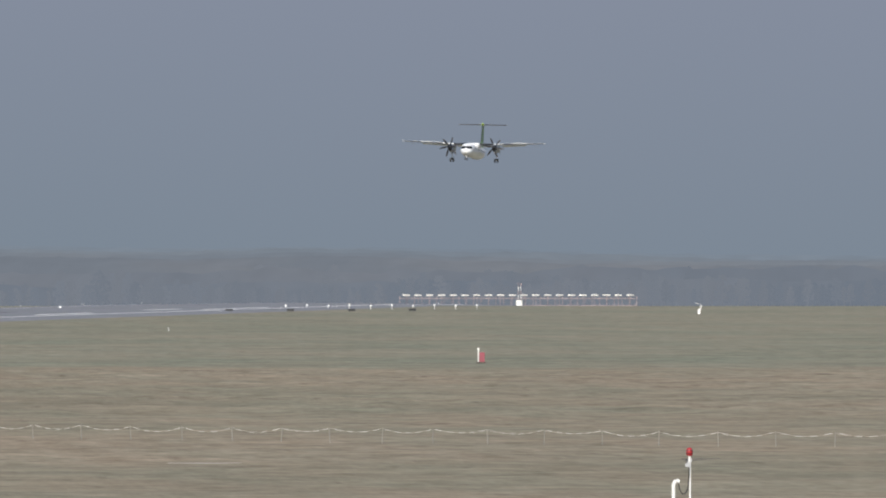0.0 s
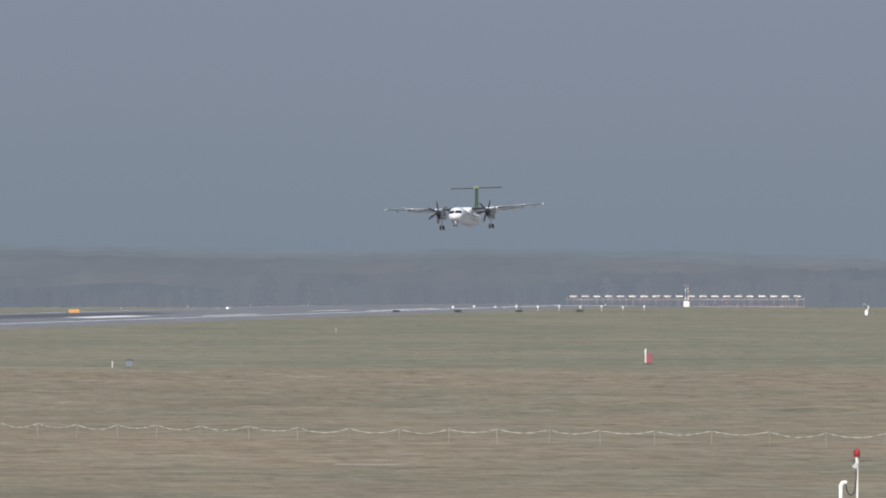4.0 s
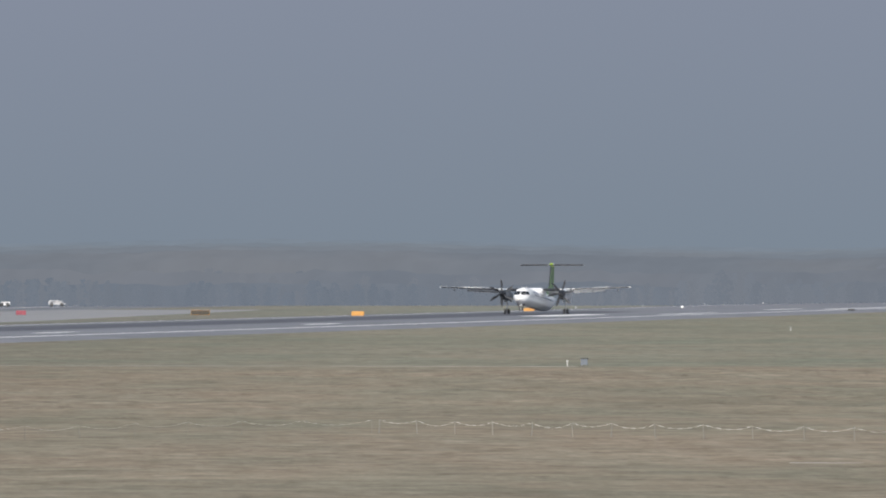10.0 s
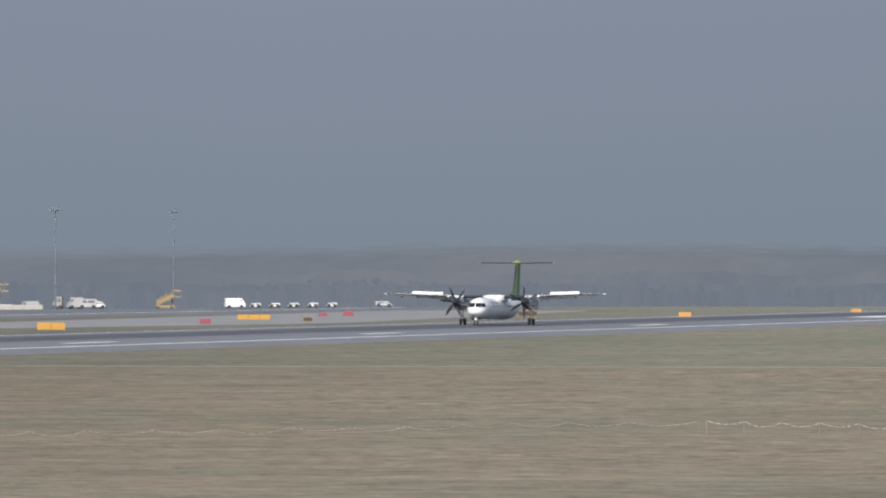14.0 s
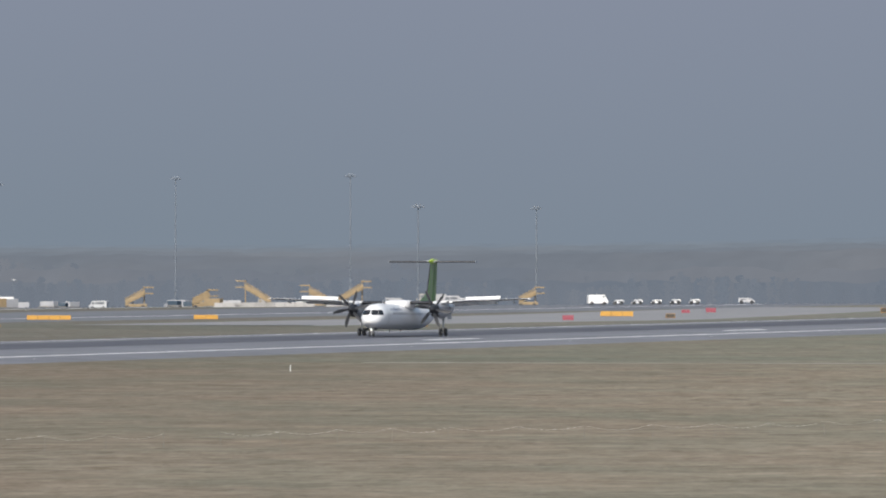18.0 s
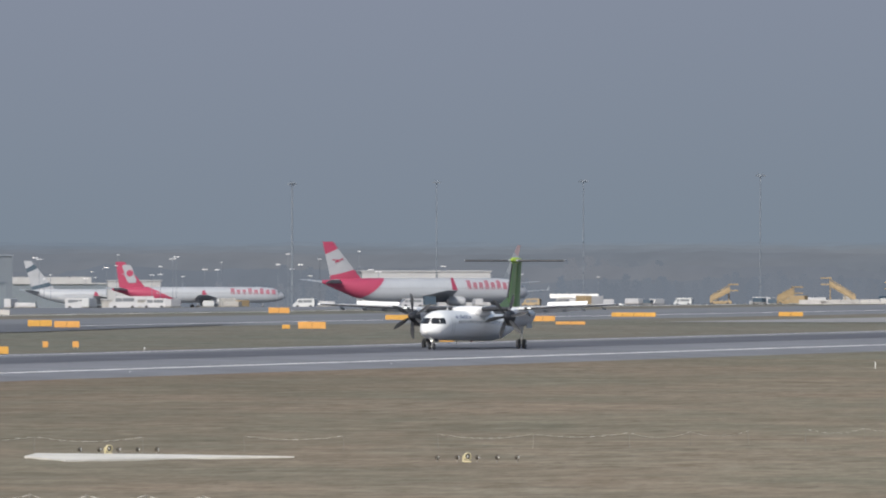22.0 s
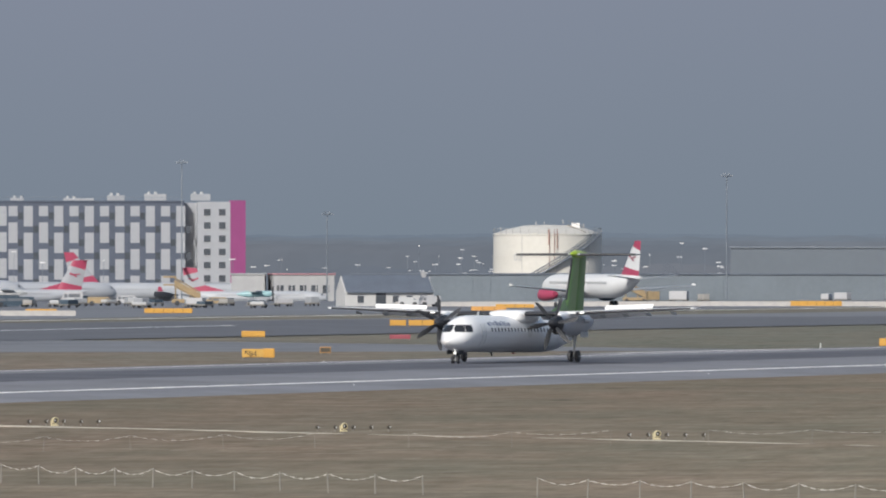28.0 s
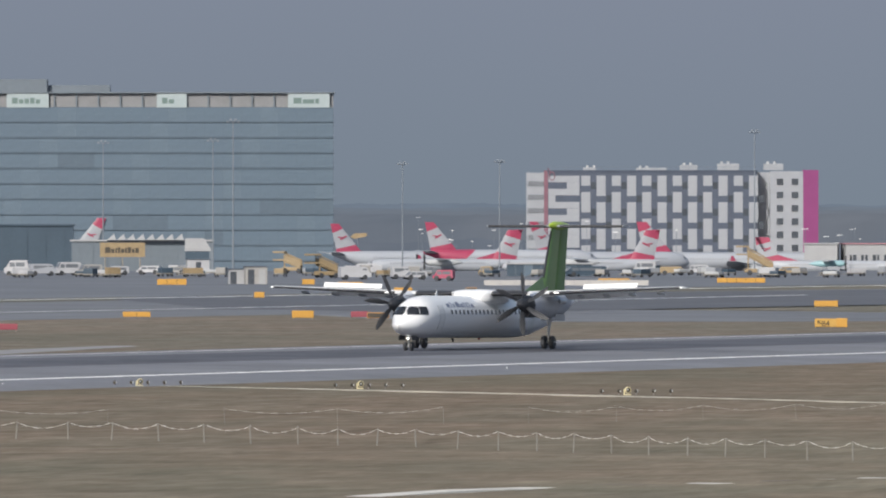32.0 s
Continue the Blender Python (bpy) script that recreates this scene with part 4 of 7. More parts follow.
        part("exhaust", tube((0.4, y + s * 0.55, 3.05), (1.3, y + s * 0.62, 3.06), 0.16, 0.19, 14), "metal", nac, "metal exhaust pipe")
        part("nacelle_top", loft([[(x, y + w * math.sin(t), 3.42 + hh * math.cos(t)) for t in [2 * math.pi * i / 14 for i in range(14)]] for x, w, hh in ((-3.6, 0.2, 0.08), (-2.4, 0.42, 0.26), (-0.4, 0.46, 0.30), (1.4, 0.2, 0.08))]), "white", nac, "white nacelle top")
        prop = part("propeller", loft([[(x, r * math.cos(t), r * math.sin(t)) for t in [2 * math.pi * i / 16 for i in range(16)]] for x, r in ((-0.78, 0.02), (-0.68, 0.14), (-0.42, 0.30), (-0.1, 0.39), (0.20, 0.41))]), "blade", plane, "black six-bladed propeller", pose(-4.82, y, 2.85))
        for i in range(6):
            secs = []
            for q, c, tw, sweep in ((0.25, 0.20, 60, 0), (0.6, 0.31, 44, 0), (1.15, 0.40, 31, 0.03), (1.6, 0.35, 24, 0.06), (1.9, 0.21, 19, 0.12), (2.05, 0.06, 16, 0.18)):
                ct, st = math.cos(radians(tw)), math.sin(radians(tw))
                secs.append([(p * c * st + th * ct, p * c * ct - th * st + sweep, q) for p, th in ((-0.5, 0.0), (-0.2, 0.035), (0.2, 0.03), (0.5, 0.0), (0.2, -0.02), (-0.2, -0.02))])
            part("blade", loft(secs), "blade", prop, at=pose(-0.05, 0, 0, 60 * i + 12))
        PROPS.append((prop, y))
        gear = part("main_gear", joined([tube((0.0, y, 2.45), (0.0, y, 0.44), 0.10, 0.08), tube((0.0, y, 1.1), (0.0, y, 0.44), 0.06), tube((0.75, y, 2.35), (0.05, y, 1.15), 0.055),
                                         tube((-0.05, y - 0.5, 0.43), (-0.05, y + 0.5, 0.43), 0.05), tube((0.0, y - 0.28, 2.3), (0.0, y, 1.5), 0.04), tube((0.0, y + 0.28, 2.3), (0.0, y, 1.5), 0.04)]), "grey", plane, "grey main gear leg")
        for o in (-0.27, 0.27):
            w = part("wheel", wheel_shape(0.43, 0.28), "dark", gear, "black tyre", pose(-0.05, y + o, 0.43))
            part("hub", tube((-0.05, y + o - 0.12, 0.43), (-0.05, y + o + 0.12, 0.43), 0.2, 0.2, 14), "grey", gear, "grey wheel hub")
        for o in (-0.5, 0.5):
            part("gear_door", box(-0.1, 1.7, y + o - 0.02, y + o + 0.02, 1.82, 2.25, 0.015), "grey", gear, "open gear door")
        le, z, ch = wing_at(8.7)
        SPOILERS.append((part("spoiler", joined([loft([[(a, s * (yy - 8.7), b) for a, b in ((0, 0.02), (0.37, 0.012), (0.37, -0.012), (0, -0.02))] for yy in (6.9, 10.75)], smooth=False)]), "white", plane, "white wing spoiler panel"), le + 0.60 * ch, s * 8.7, z + 0.20, s))
    # nose gear
    ng = part("nose_gear", joined([tube((-13.94, 0, 1.2), (-13.94, 0, 0.18), 0.07, 0.055), tube((-13.94, -0.26, 0.16), (-13.94, 0.26, 0.16), 0.04), tube((-13.2, 0, 1.1), (-13.9, 0, 0.62), 0.04)]), "grey", plane, "grey nose gear leg")
    for o in (-0.2, 0.2):
        part("wheel", wheel_shape(0.28, 0.18), "dark", ng, "black nose tyre", pose(-13.94, o, 0.16))
        part("gear_door", box(-14.6, -13.4, o * 2.2 - 0.015, o * 2.2 + 0.015, 0.55, 0.85, 0.01), "boot", ng, "open dark nose-gear door")
    part("taxi_light", tube((-14.14, 0, 0.66), (-14.02, 0, 0.66), 0.065, 0.065, 12), "lamp", ng, "lit taxi light")
    # tail
    def fin_ring(z, le, ch, th, x_off=0.0):
        return [(le + a + x_off, b, z) for a, b in foil(ch, th)]
    fin = part("fin", loft([fin_ring(3.1, 10.2, 3.0, 0.13), fin_ring(4.4, 11.0, 2.7, 0.13), fin_ring(7.92, 12.72, 1.8, 0.12)]), "fin_green", plane, "leaf-green fin")
    part("rudder", loft([fin_ring(3.3, 13.15, 2.0, 0.12), fin_ring(7.88, 14.4, 1.5, 0.12)]), "deep_green", fin, "green rudder")
    part("deicing_boot", loft([fin_ring(4.6, 11.07, 0.55, 0.36), fin_ring(7.7, 12.55, 0.42, 0.32)]), "boot", fin, "black leading-edge boot")
    part("dorsal_fillet", loft([[(x, w * q, z) for q, z in ((-1, z0), (-0.55, (z0 + z1) / 2), (0, z1), (0.55, (z0 + z1) / 2), (1, z0))] for x, w, z0, z1 in ((5.6, 0.04, 3.25, 3.42), (7.5, 0.14, 3.15, 3.72), (9.5, 0.20, 3.2, 4.25), (11.2, 0.22, 3.2, 4.75), (11.7, 0.15, 3.2, 4.7))]), "fin_green", fin, "green dorsal fillet")
    part("fin_bullet", loft([[(x, r * math.sin(t), 8.03 + 0.9 * r * math.cos(t)) for t in [2 * math.pi * i / 14 for i in range(14)]] for x, r in ((12.35, 0.03), (12.6, 0.18), (13.2, 0.30), (14.4, 0.30), (15.5, 0.2), (16.2, 0.04))]), "lime", fin, "lime-green fin bullet")
    tp = part("tailplane", loft([[(12.95 + 0.45 * abs(q) + a, q * 4.76, 7.98 + b) for a, b in foil(1.75 - 0.55 * abs(q), 0.14)] for q in (-1, -0.5, 0, 0.5, 1)]), "grey", plane, "grey tailplane on top of the fin")
    for s in (-1, 1):
        part("deicing_boot", loft([[(12.93 + 0.45 * q + a, s * q * 4.76, 7.98 + b * 1.35) for a, b in foil(0.40, 0.36)] for q in (0.1, 0.98)]), "boot", tp, "black de-icing boot")
        part("elevator", loft([[(14.40 + 0.1 * q + a, s * q * 4.76, 7.97 + b) for a, b in foil(0.62 - 0.18 * q, 0.12, 5)] for q in (0.06, 0.97)]), "boot", tp, "dark elevator")
    return plane


PROPS, SPOILERS = [], []
plane = turboprop()


# ---- things on the field ----
def board(x, y, w, h, color, label):
    """A taxiway board on short legs, its face towards the viewer."""
    ob = thing("taxiway_sign", label, "airfield sign", "taxiway signs", stand(x, y, facing(x, y)))
    lo = 0.18
    part("cabinet", box(-w / 2, w / 2, -0.12, 0.12, lo, h, 0.03), "orange" if color == "brown" else color, ob, "sheet-metal cabinet")
    part("face", box(-w / 2 + 0.05, w / 2 - 0.05, -0.135, -0.118, lo + 0.05, h - 0.05), color, ob, "board face")
    n = max(2, int(w / 1.2) + 1)
    for i in range(n):
        px = -w / 2 + 0.12 + (w - 0.24) * i / (n - 1)
        part("leg", tube((px, 0, -0.05), (px, 0, lo + 0.02), 0.04, sides=6), "post", ob)
    for i in range(1, n - 1):
        px = -w / 2 + w * i / (n - 1)
        part("divider", box(px - 0.02, px + 0.02, -0.142, -0.13, lo + 0.03, h - 0.03), "black", ob, "dark divider")
    return ob


for rows_, color, text in ((BOARDS_YELLOW, "yellow", "yellow airfield sign board on short legs"), (BOARDS_ORANGE, "orange", "amber airfield sign board on short legs"),
                           (BOARDS_RED, "red", "red airfield sign board on short legs"), (BOARDS_BROWN, "brown", "dark back of a yellow-edged airfield sign")):
    for x, y, w, h in rows_:
        board(x, y, w, max(0.55, h), color, text)
x, y, w, h = STAND_SIGN
sign = board(x, y, w, h + 0.05, "yellow", "yellow taxiway sign with black B4 and an arrow")
part("letters", lettering("B4", 0.62, 0.01), "black", sign, "black B4", pose(-0.42, -0.16, 0.26))
part("arrow", joined([box(-0.80, -0.74, -0.15, -0.138, 0.45, 0.70), box(-0.80, -0.55, -0.15, -0.138, 0.64, 0.70), tube((-0.76, -0.145, 0.66), (-0.50, -0.145, 0.38), 0.03, 0.03, 5)]), "black", sign, "black arrow", pose(-0.25, -0.01, 0))
# an added end box imitates the sunlit side, beside a duller text face
part("text_panel", box(-w / 2 + 0.03, w * 0.16, -0.148, -0.134, 0.22, h + 0.02), "mustard", sign, "mustard text panel")
part("sunlit_side", box(w * 0.17, w / 2 + 0.04, -0.19, 0.14, 0.16, h + 0.09, 0.07), "yellow", sign, "yellow end box imitating the sunlit side")


def fence(line, pitch, label, thick=0.017, gaps=0.0):
    """Low posts with a sagging rope of white flags between them."""
    ob = thing("barrier_fence", label, "fence", "rope fences", kind="")
    rng = random.Random(7)
    run, pts = 0.0, []
    for (xa, ya), (xb, yb) in zip(line, line[1:]):
        seg = math.hypot(xb - xa, yb - ya)
        while run < seg:
            s = run / seg
            pts.append((xa + (xb - xa) * s, ya + (yb - ya) * s))
            run += pitch * rng.uniform(0.96, 1.04)
        run -= seg
    tops = []
    pole = tube((0, 0, -0.1), (0, 0, 0.74), thick * 1.8, thick * 1.5, 6) if thick > 0.012 else tube((0, 0, -0.1), (0, 0, 0.72), 0.011, 0.008, 6)
    for x, y in pts:
        part("post", pole, "post", ob, at=pose(x, y, ground_z(x, y), rng.uniform(-4, 4), rng.uniform(-4, 4)))
        tops.append(Vector((x, y, ground_z(x, y) + 0.72 + rng.uniform(-0.04, 0.03))))
    for a, b in zip(tops, tops[1:]):
        n, sag = rng.choice((4, 5, 5, 6)) + (4 if thick < 0.012 else 0), rng.uniform(0.17, 0.26)
        skip = rng.random() < gaps
        thin = 0.003 if thick > 0.012 else 0.0015
        marks = [(0.0, thin)]
        for i in range(n):
            for at_, r_ in ((0.18, thin), (0.20, thick * 0.75), (0.68, thick * 0.7), (0.70, thin)):
                marks.append(((i + at_) / n, r_))
        marks.append((1.0, thin))
        across = Vector((b - a).to_2d().orthogonal().normalized().to_3d())
        ribbon = []
        for q, r_ in marks:
            c = a.lerp(b, q) - Vector((0, 0, 4 * sag * q * (1 - q)))
            ribbon.append([c + across * r_, c + Vector((0, 0, r_)), c - across * r_, c - Vector((0, 0, r_))])
        if not skip:
            part("flag_rope", loft(ribbon, smooth=False), "tape", ob, "sagging rope with white flags")
    return ob


fence([(636, 40), (652, 76), (668, 100), (684, 117)], 3.4, "low rope fence with grey posts on dry grass")
fence([(684, 117), (678, 121.5), (655, 131), (638, 141), (605, 153), (590, 168), (578, 186), (566, 198), (554, 206), (541, 213), (530, 232)], 5.2, "low rope fence with grey posts and half-missing faded flags", 0.0095, 0.2)
fence([(445, 126), (454, 143.6), (460.5, 155)], 2.9, "low rope fence with grey posts on dry grass")
fence([(463, 159.3), (470, 170), (483, 186), (493, 200), (500, 213), (506, 228)], 3.0, "low rope fence with grey posts on dry grass")


def approach_light(x, y):
    """A cream flasher on a bracket amid small lamps on stakes."""
    ob = thing("approach_flasher", "cream round flasher lamp on a short bracket in grass", "airfield light", "approach lights", stand(x, y, facing(x, y) + 28))
    rim = [[(r * math.cos(2 * math.pi * k / 16), d, 0.27 + r * math.sin(2 * math.pi * k / 16)) for k in range(16)] for r, d in ((0.08, 0.12), (0.14, 0.09), (0.17, 0.0), (0.17, -0.09), (0.13, -0.10))]
    part("housing", loft(rim, caps=False), "cream", ob, "cream lamp housing")
    part("lens", tube((0, 0.05, 0.27), (0, -0.05, 0.27), 0.125, 0.125, 14), "black", ob, "dark lens")
    part("bulb", tube((0, -0.04, 0.27), (0, -0.09, 0.27), 0.05, 0.03, 8), "offwhite", ob, "pale bulb")
    part("bracket", joined([box(-0.16, 0.16, -0.10, 0.10, -0.05, 0.07, 0.02), box(-0.22, -0.16, -0.04, 0.04, 0.0, 0.3)]), "cream", ob, "cream bracket")
    turn = radians(facing(x, y))
    for d in (-1.35, -0.45, 0.45, 1.34, 2.23):
        px, py = x + d * math.cos(turn), y + d * math.sin(turn)
        sm = thing("elevated_light", "small brown elevated lamp on a stake in grass", "airfield light", "small approach lamps", stand(px, py))
        part("stake", tube((0, 0, -0.05), (0, 0, 0.14), 0.03, 0.03, 6), "post", sm)
        part("lamp_head", loft([[(r * math.cos(2 * math.pi * k / 10), r * math.sin(2 * math.pi * k / 10), z) for k in range(10)] for r, z in ((0.03, 0.12), (0.09, 0.17), (0.095, 0.25), (0.06, 0.30), (0.01, 0.32))]), "brown", sm, "brown lamp head")
        part("glass", tube((0, -0.10, 0.22), (0, -0.08, 0.22), 0.05, 0.06, 8), "offwhite", sm, "pale glass")


for bearing, dist in ((14.905, 582), (16.485, 605), (17.955, 625), (19.335, 650), (20.61, 671), (21.788, 694), (22.761, 704)):
    approach_light(dist * math.cos(radians(bearing)), dist * math.sin(radians(bearing)))


def small_post(x, y, h, r, material, label, category="marker"):
    ob = thing("marker_post", label, category, "marker posts", stand(x, y))
    part("shaft", tube((0, 0, -0.05), (0, 0, h * 0.8), r, r, 8), material, ob)
    part("cap", loft([[(q * r * math.cos(2 * math.pi * k / 8), q * r * math.sin(2 * math.pi * k / 8), z) for k in range(8)] for q, z in ((1.0, h * 0.78), (1.5, h * 0.84), (1.5, h * 0.96), (0.7, h))]), material, ob)


for x, y, h in ((1084.9, 168.8, 0.55), (1005.1, 234.0, 0.5), (1586.0, 218.9, 0.5), (1130, 331, 0.6), (1067, 331, 0.7), (905, 352, 0.5)):
    small_post(x, y, h, 0.032, "offwhite", "short white marker post in grass")
# red cabinet beside a white post
cab = thing("field_cabinet", "red equipment cabinet beside a white post", "cabinet", at=stand(1127.7, 128.2, facing(1127.7, 128.2)))
part("cabinet", box(-0.05, 0.42, -0.2, 0.2, 0.1, 0.95, 0.04), "red", cab, "red cabinet")
part("white_post", tube((-0.14, 0, 0), (-0.14, 0, 1.1), 0.06, 0.06), "offwhite", cab, "white post")
part("lamp", tube((-0.14, 0, 1.1), (-0.14, 0, 1.34), 0.09, 0.07), "offwhite", cab, "white lamp cap")
part("base", box(-0.3, 0.5, -0.25, 0.25, -0.05, 0.12, 0.02), "brown", cab, "dark base")
cab = thing("field_cabinet", "grey equipment cabinet with a sloped lid", "cabinet", at=stand(1085.2, 167.4, facing(1085.2, 167.4)))
part("cabinet", box(-0.3, 0.3, -0.25, 0.25, 0.12, 0.62, 0.03), "mast_grey", cab, "grey sheet-metal cabinet")
part("lid", box(-0.34, 0.34, -0.29, 0.29, 0.62, 0.72, 0.03), "dark", cab, "dark lid")
for dx in (-0.22, 0.22):
    part("leg", box(dx - 0.04, dx + 0.04, -0.1, 0.1, -0.05, 0.14), "post", cab)

# near obstruction lamp pole with its looped cable
pole = thing("obstruction_light_pole", "white pole with a red obstruction lamp and black cable", "light pole", at=stand(398.1, 38.8, facing(398.1, 38.8)))
zt = 3.66
part("pole", tube((0.05, 0, -0.1), (0.05, 0, zt - 0.60), 0.034, 0.03), "offwhite", pole, "white pole")
part("elbow_pipe", joined([tube((-0.46, 0, -0.1), (-0.46, 0, zt - 1.12), 0.06, 0.06), tube((-0.46, 0, zt - 1.14), (-0.38, 0, zt - 1.02), 0.06, 0.06), tube((-0.38, 0, zt - 1.03), (-0.27, 0, zt - 1.06), 0.06, 0.055)]), "offwhite", pole, "white bent pipe")
part("junction_box", joined([box(-0.04, 0.08, -0.06, 0.06, zt - 0.62, zt - 0.44, 0.02), box(-0.10, 0.0, -0.05, 0.05, zt - 0.60, zt - 0.50, 0.015), box(0.04, 0.10, -0.04, 0.04, zt - 0.46, zt - 0.34, 0.01)]), "grey", pole, "grey junction box")
part("clamp", joined([box(-0.09, 0.11, -0.02, 0.02, zt - 0.40, zt - 0.36, 0.006), box(-0.06, 0.0, -0.03, 0.03, zt - 0.50, zt - 0.42, 0.006)]), "dark", pole, "dark clamp")
part("red_lamp", loft([[(0.03 + r * math.cos(2 * math.pi * k / 12), r * math.sin(2 * math.pi * k / 12), z) for k in range(12)] for r, z in ((0.06, zt - 0.27), (0.10, zt - 0.24), (0.105, zt - 0.13), (0.085, zt - 0.04), (0.04, zt - 0.01))]), "redlamp", pole, "red lamp glass")
for z in (0.10, 0.19):
    part("lamp_guard", loft([[(0.03 + r * math.cos(2 * math.pi * k / 12), r * math.sin(2 * math.pi * k / 12), zt - z + h) for k in range(12)] for r, h in ((0.10, -0.012), (0.115, 0.0), (0.10, 0.012))]), "dark", pole, "dark guard ring")
part("collar", tube((0.03, 0, zt - 0.44), (0.03, 0, zt - 0.27), 0.035, 0.04), "offwhite", pole, "white collar")
part("aerial", joined([tube((-0.22, 0, zt - 0.36), (0.98, 0, zt - 0.35), 0.012, 0.007, 5), tube((-0.12, 0, zt - 0.42), (0.55, 0, zt - 0.38), 0.010, 0.006, 5)]), "dark", pole, "thin dark cross rods")
loop = [(-0.30 + 0.15 * (1 - math.cos(math.pi * k / 10)), 0, zt - 1.10 - 0.34 * math.sin(math.pi * k / 10)) for k in range(11)] + [(0.02, -0.04, zt - 0.9), (0.02, -0.06, zt - 0.62)]
part("cable", joined([tube(p, q, 0.02, 0.02, 5) for p, q in zip(loop, loop[1:])]), "black", pole, "black looped cable")

# slope-indicator boxes and the bar of lamps beside the touchdown zone
for i in range(4):
    x, y = 2082 + 8 * i, 277.5 - 9 * i
    ob = thing("slope_indicator", "dark low slope-indicator box on legs", "airfield light", "slope indicators", stand(x, y, facing(x, y)))
    part("housing", box(-0.55, 0.55, -0.5, 0.5, 0.15, 0.48, 0.06), "dark", ob, "dark housing")
    part("visor", box(-0.6, 0.6, -0.62, -0.2, 0.44, 0.52, 0.02), "dark", ob)
    for dx in (-0.4, 0.4):
        part("leg", tube((dx, 0, -0.05), (dx, 0, 0.2), 0.05, sides=6), "post", ob)


def lamp_stub(x, y, h, label, group, s=1.0):
    ob = thing("elevated_light", label, "airfield light", group, stand(x, y))
    part("stem", tube((0, 0, -0.05), (0, 0, h - 0.25 * s), 0.05 * s, 0.05 * s, 8), "offwhite", ob)
    part("dome", loft([[(r * s * math.cos(2 * math.pi * k / 10), r * s * math.sin(2 * math.pi * k / 10), h + z * s) for k in range(10)] for r, z in ((0.10, -0.28), (0.19, -0.2), (0.19, -0.04), (0.08, 0.05))]), "white", ob, "white lamp dome")


for i in range(10):
    lamp_stub(2187 + 0.25 * i, 281.8 - 3.6 * i, 0.75 + 0.1 * (i % 2), "white elevated lamp in the bar beside the runway", "touchdown lamp bar", 1.0)
for i in range(24):
    for sd in (-1, 1):
        x = 640 + 75 * i
        if x < 2450:
            lamp_stub(x, MID + sd * 27.5, 0.26 + (0.3 if x > 2100 else 0), "small white runway edge lamp", "runway edge lamps", 0.22 if x < 2000 else 0.45)
lamp_stub(2140.2, 313.6, 0.7, "white elevated lamp beside the runway", "runway edge lamps", 1.4)

# localizer aerial beyond the runway's end
lx, ly = 2746.0, 304.0
lz = ground_z(lx, ly)
aer = thing("localizer_antenna", "wide localizer aerial with white pods on a red frame", "antenna array", at=pose(lx, ly, lz, 0, 0, facing(lx, ly)))
for k in range(20):
    px = -23.8 + 2.505 * k
    part("pod", joined([tube((px - 0.75, 0, 2.35), (px + 0.75, 0, 2.35), 0.17, 0.13, 8), tube((px - 0.4, -0.2, 2.45), (px + 0.4, -0.2, 2.45), 0.08, 0.07, 6)]), "lampwhite", aer, "white aerial pod")
    part("stand", joined([tube((px, 0, -0.05), (px, 0, 2.25), 0.05, 0.05, 6), tube((px, 0.7, -0.05), (px, 0, 1.7), 0.04, 0.04, 6)]), "redframe", aer, "red and white stand")
for z in (0.18, 1.7):
    part("rail", box(-25.2, 25.2, -0.06, 0.06, z - 0.07, z + 0.07), "redframe", aer, "red lattice rail")
for k in range(33):
    part("fence_bar", box(-25.2 + 1.575 * k - 0.05, -25.2 + 1.575 * k + 0.05, 0.9, 1.0, -0.05, 2.2), "redframe", aer)
mast = thing("monitor_mast", "red and white banded lattice mast", "mast", at=stand(lx - 6, ly - 1.0))
for k in range(6):
    part("band", joined([tube((dx, dy, 0.85 * k - 0.05), (dx, dy, 0.85 * k + 0.8), 0.07, 0.07, 5) for dx, dy in ((-0.25, -0.25), (0.25, -0.25), (0, 0.3))] + [tube((-0.25, -0.25, 0.85 * k), (0.25, -0.25, 0.85 * k + 0.8), 0.04, 0.04, 4)]), "redframe" if k % 2 else "offwhite", mast)
part("hut", box(-1.2, 0.6, -0.6, 0.6, -0.05, 1.3, 0.05), "offwhite", mast, "white equipment hut")
# wind sensor
ws = thing("wind_sensor", "white wind sensor stand with cross arms", "weather mast", at=stand(2033.5, 196.5, facing(2033.5, 196.5)))
part("pedestal", box(-0.24, 0.2, -0.2, 0.2, -0.05, 0.75, 0.05), "offwhite", ws, "white pedestal")
part("arm", joined([tube((0, 0, 0.7), (0.45, 0, 1.25), 0.05, 0.05, 6), tube((0.25, 0, 0.7), (0.3, 0, 1.5), 0.06, 0.04, 6), tube((-0.6, 0, 1.75), (0.4, 0, 1.45), 0.03, 0.03, 5)]), "offwhite", ws, "sensor arms")


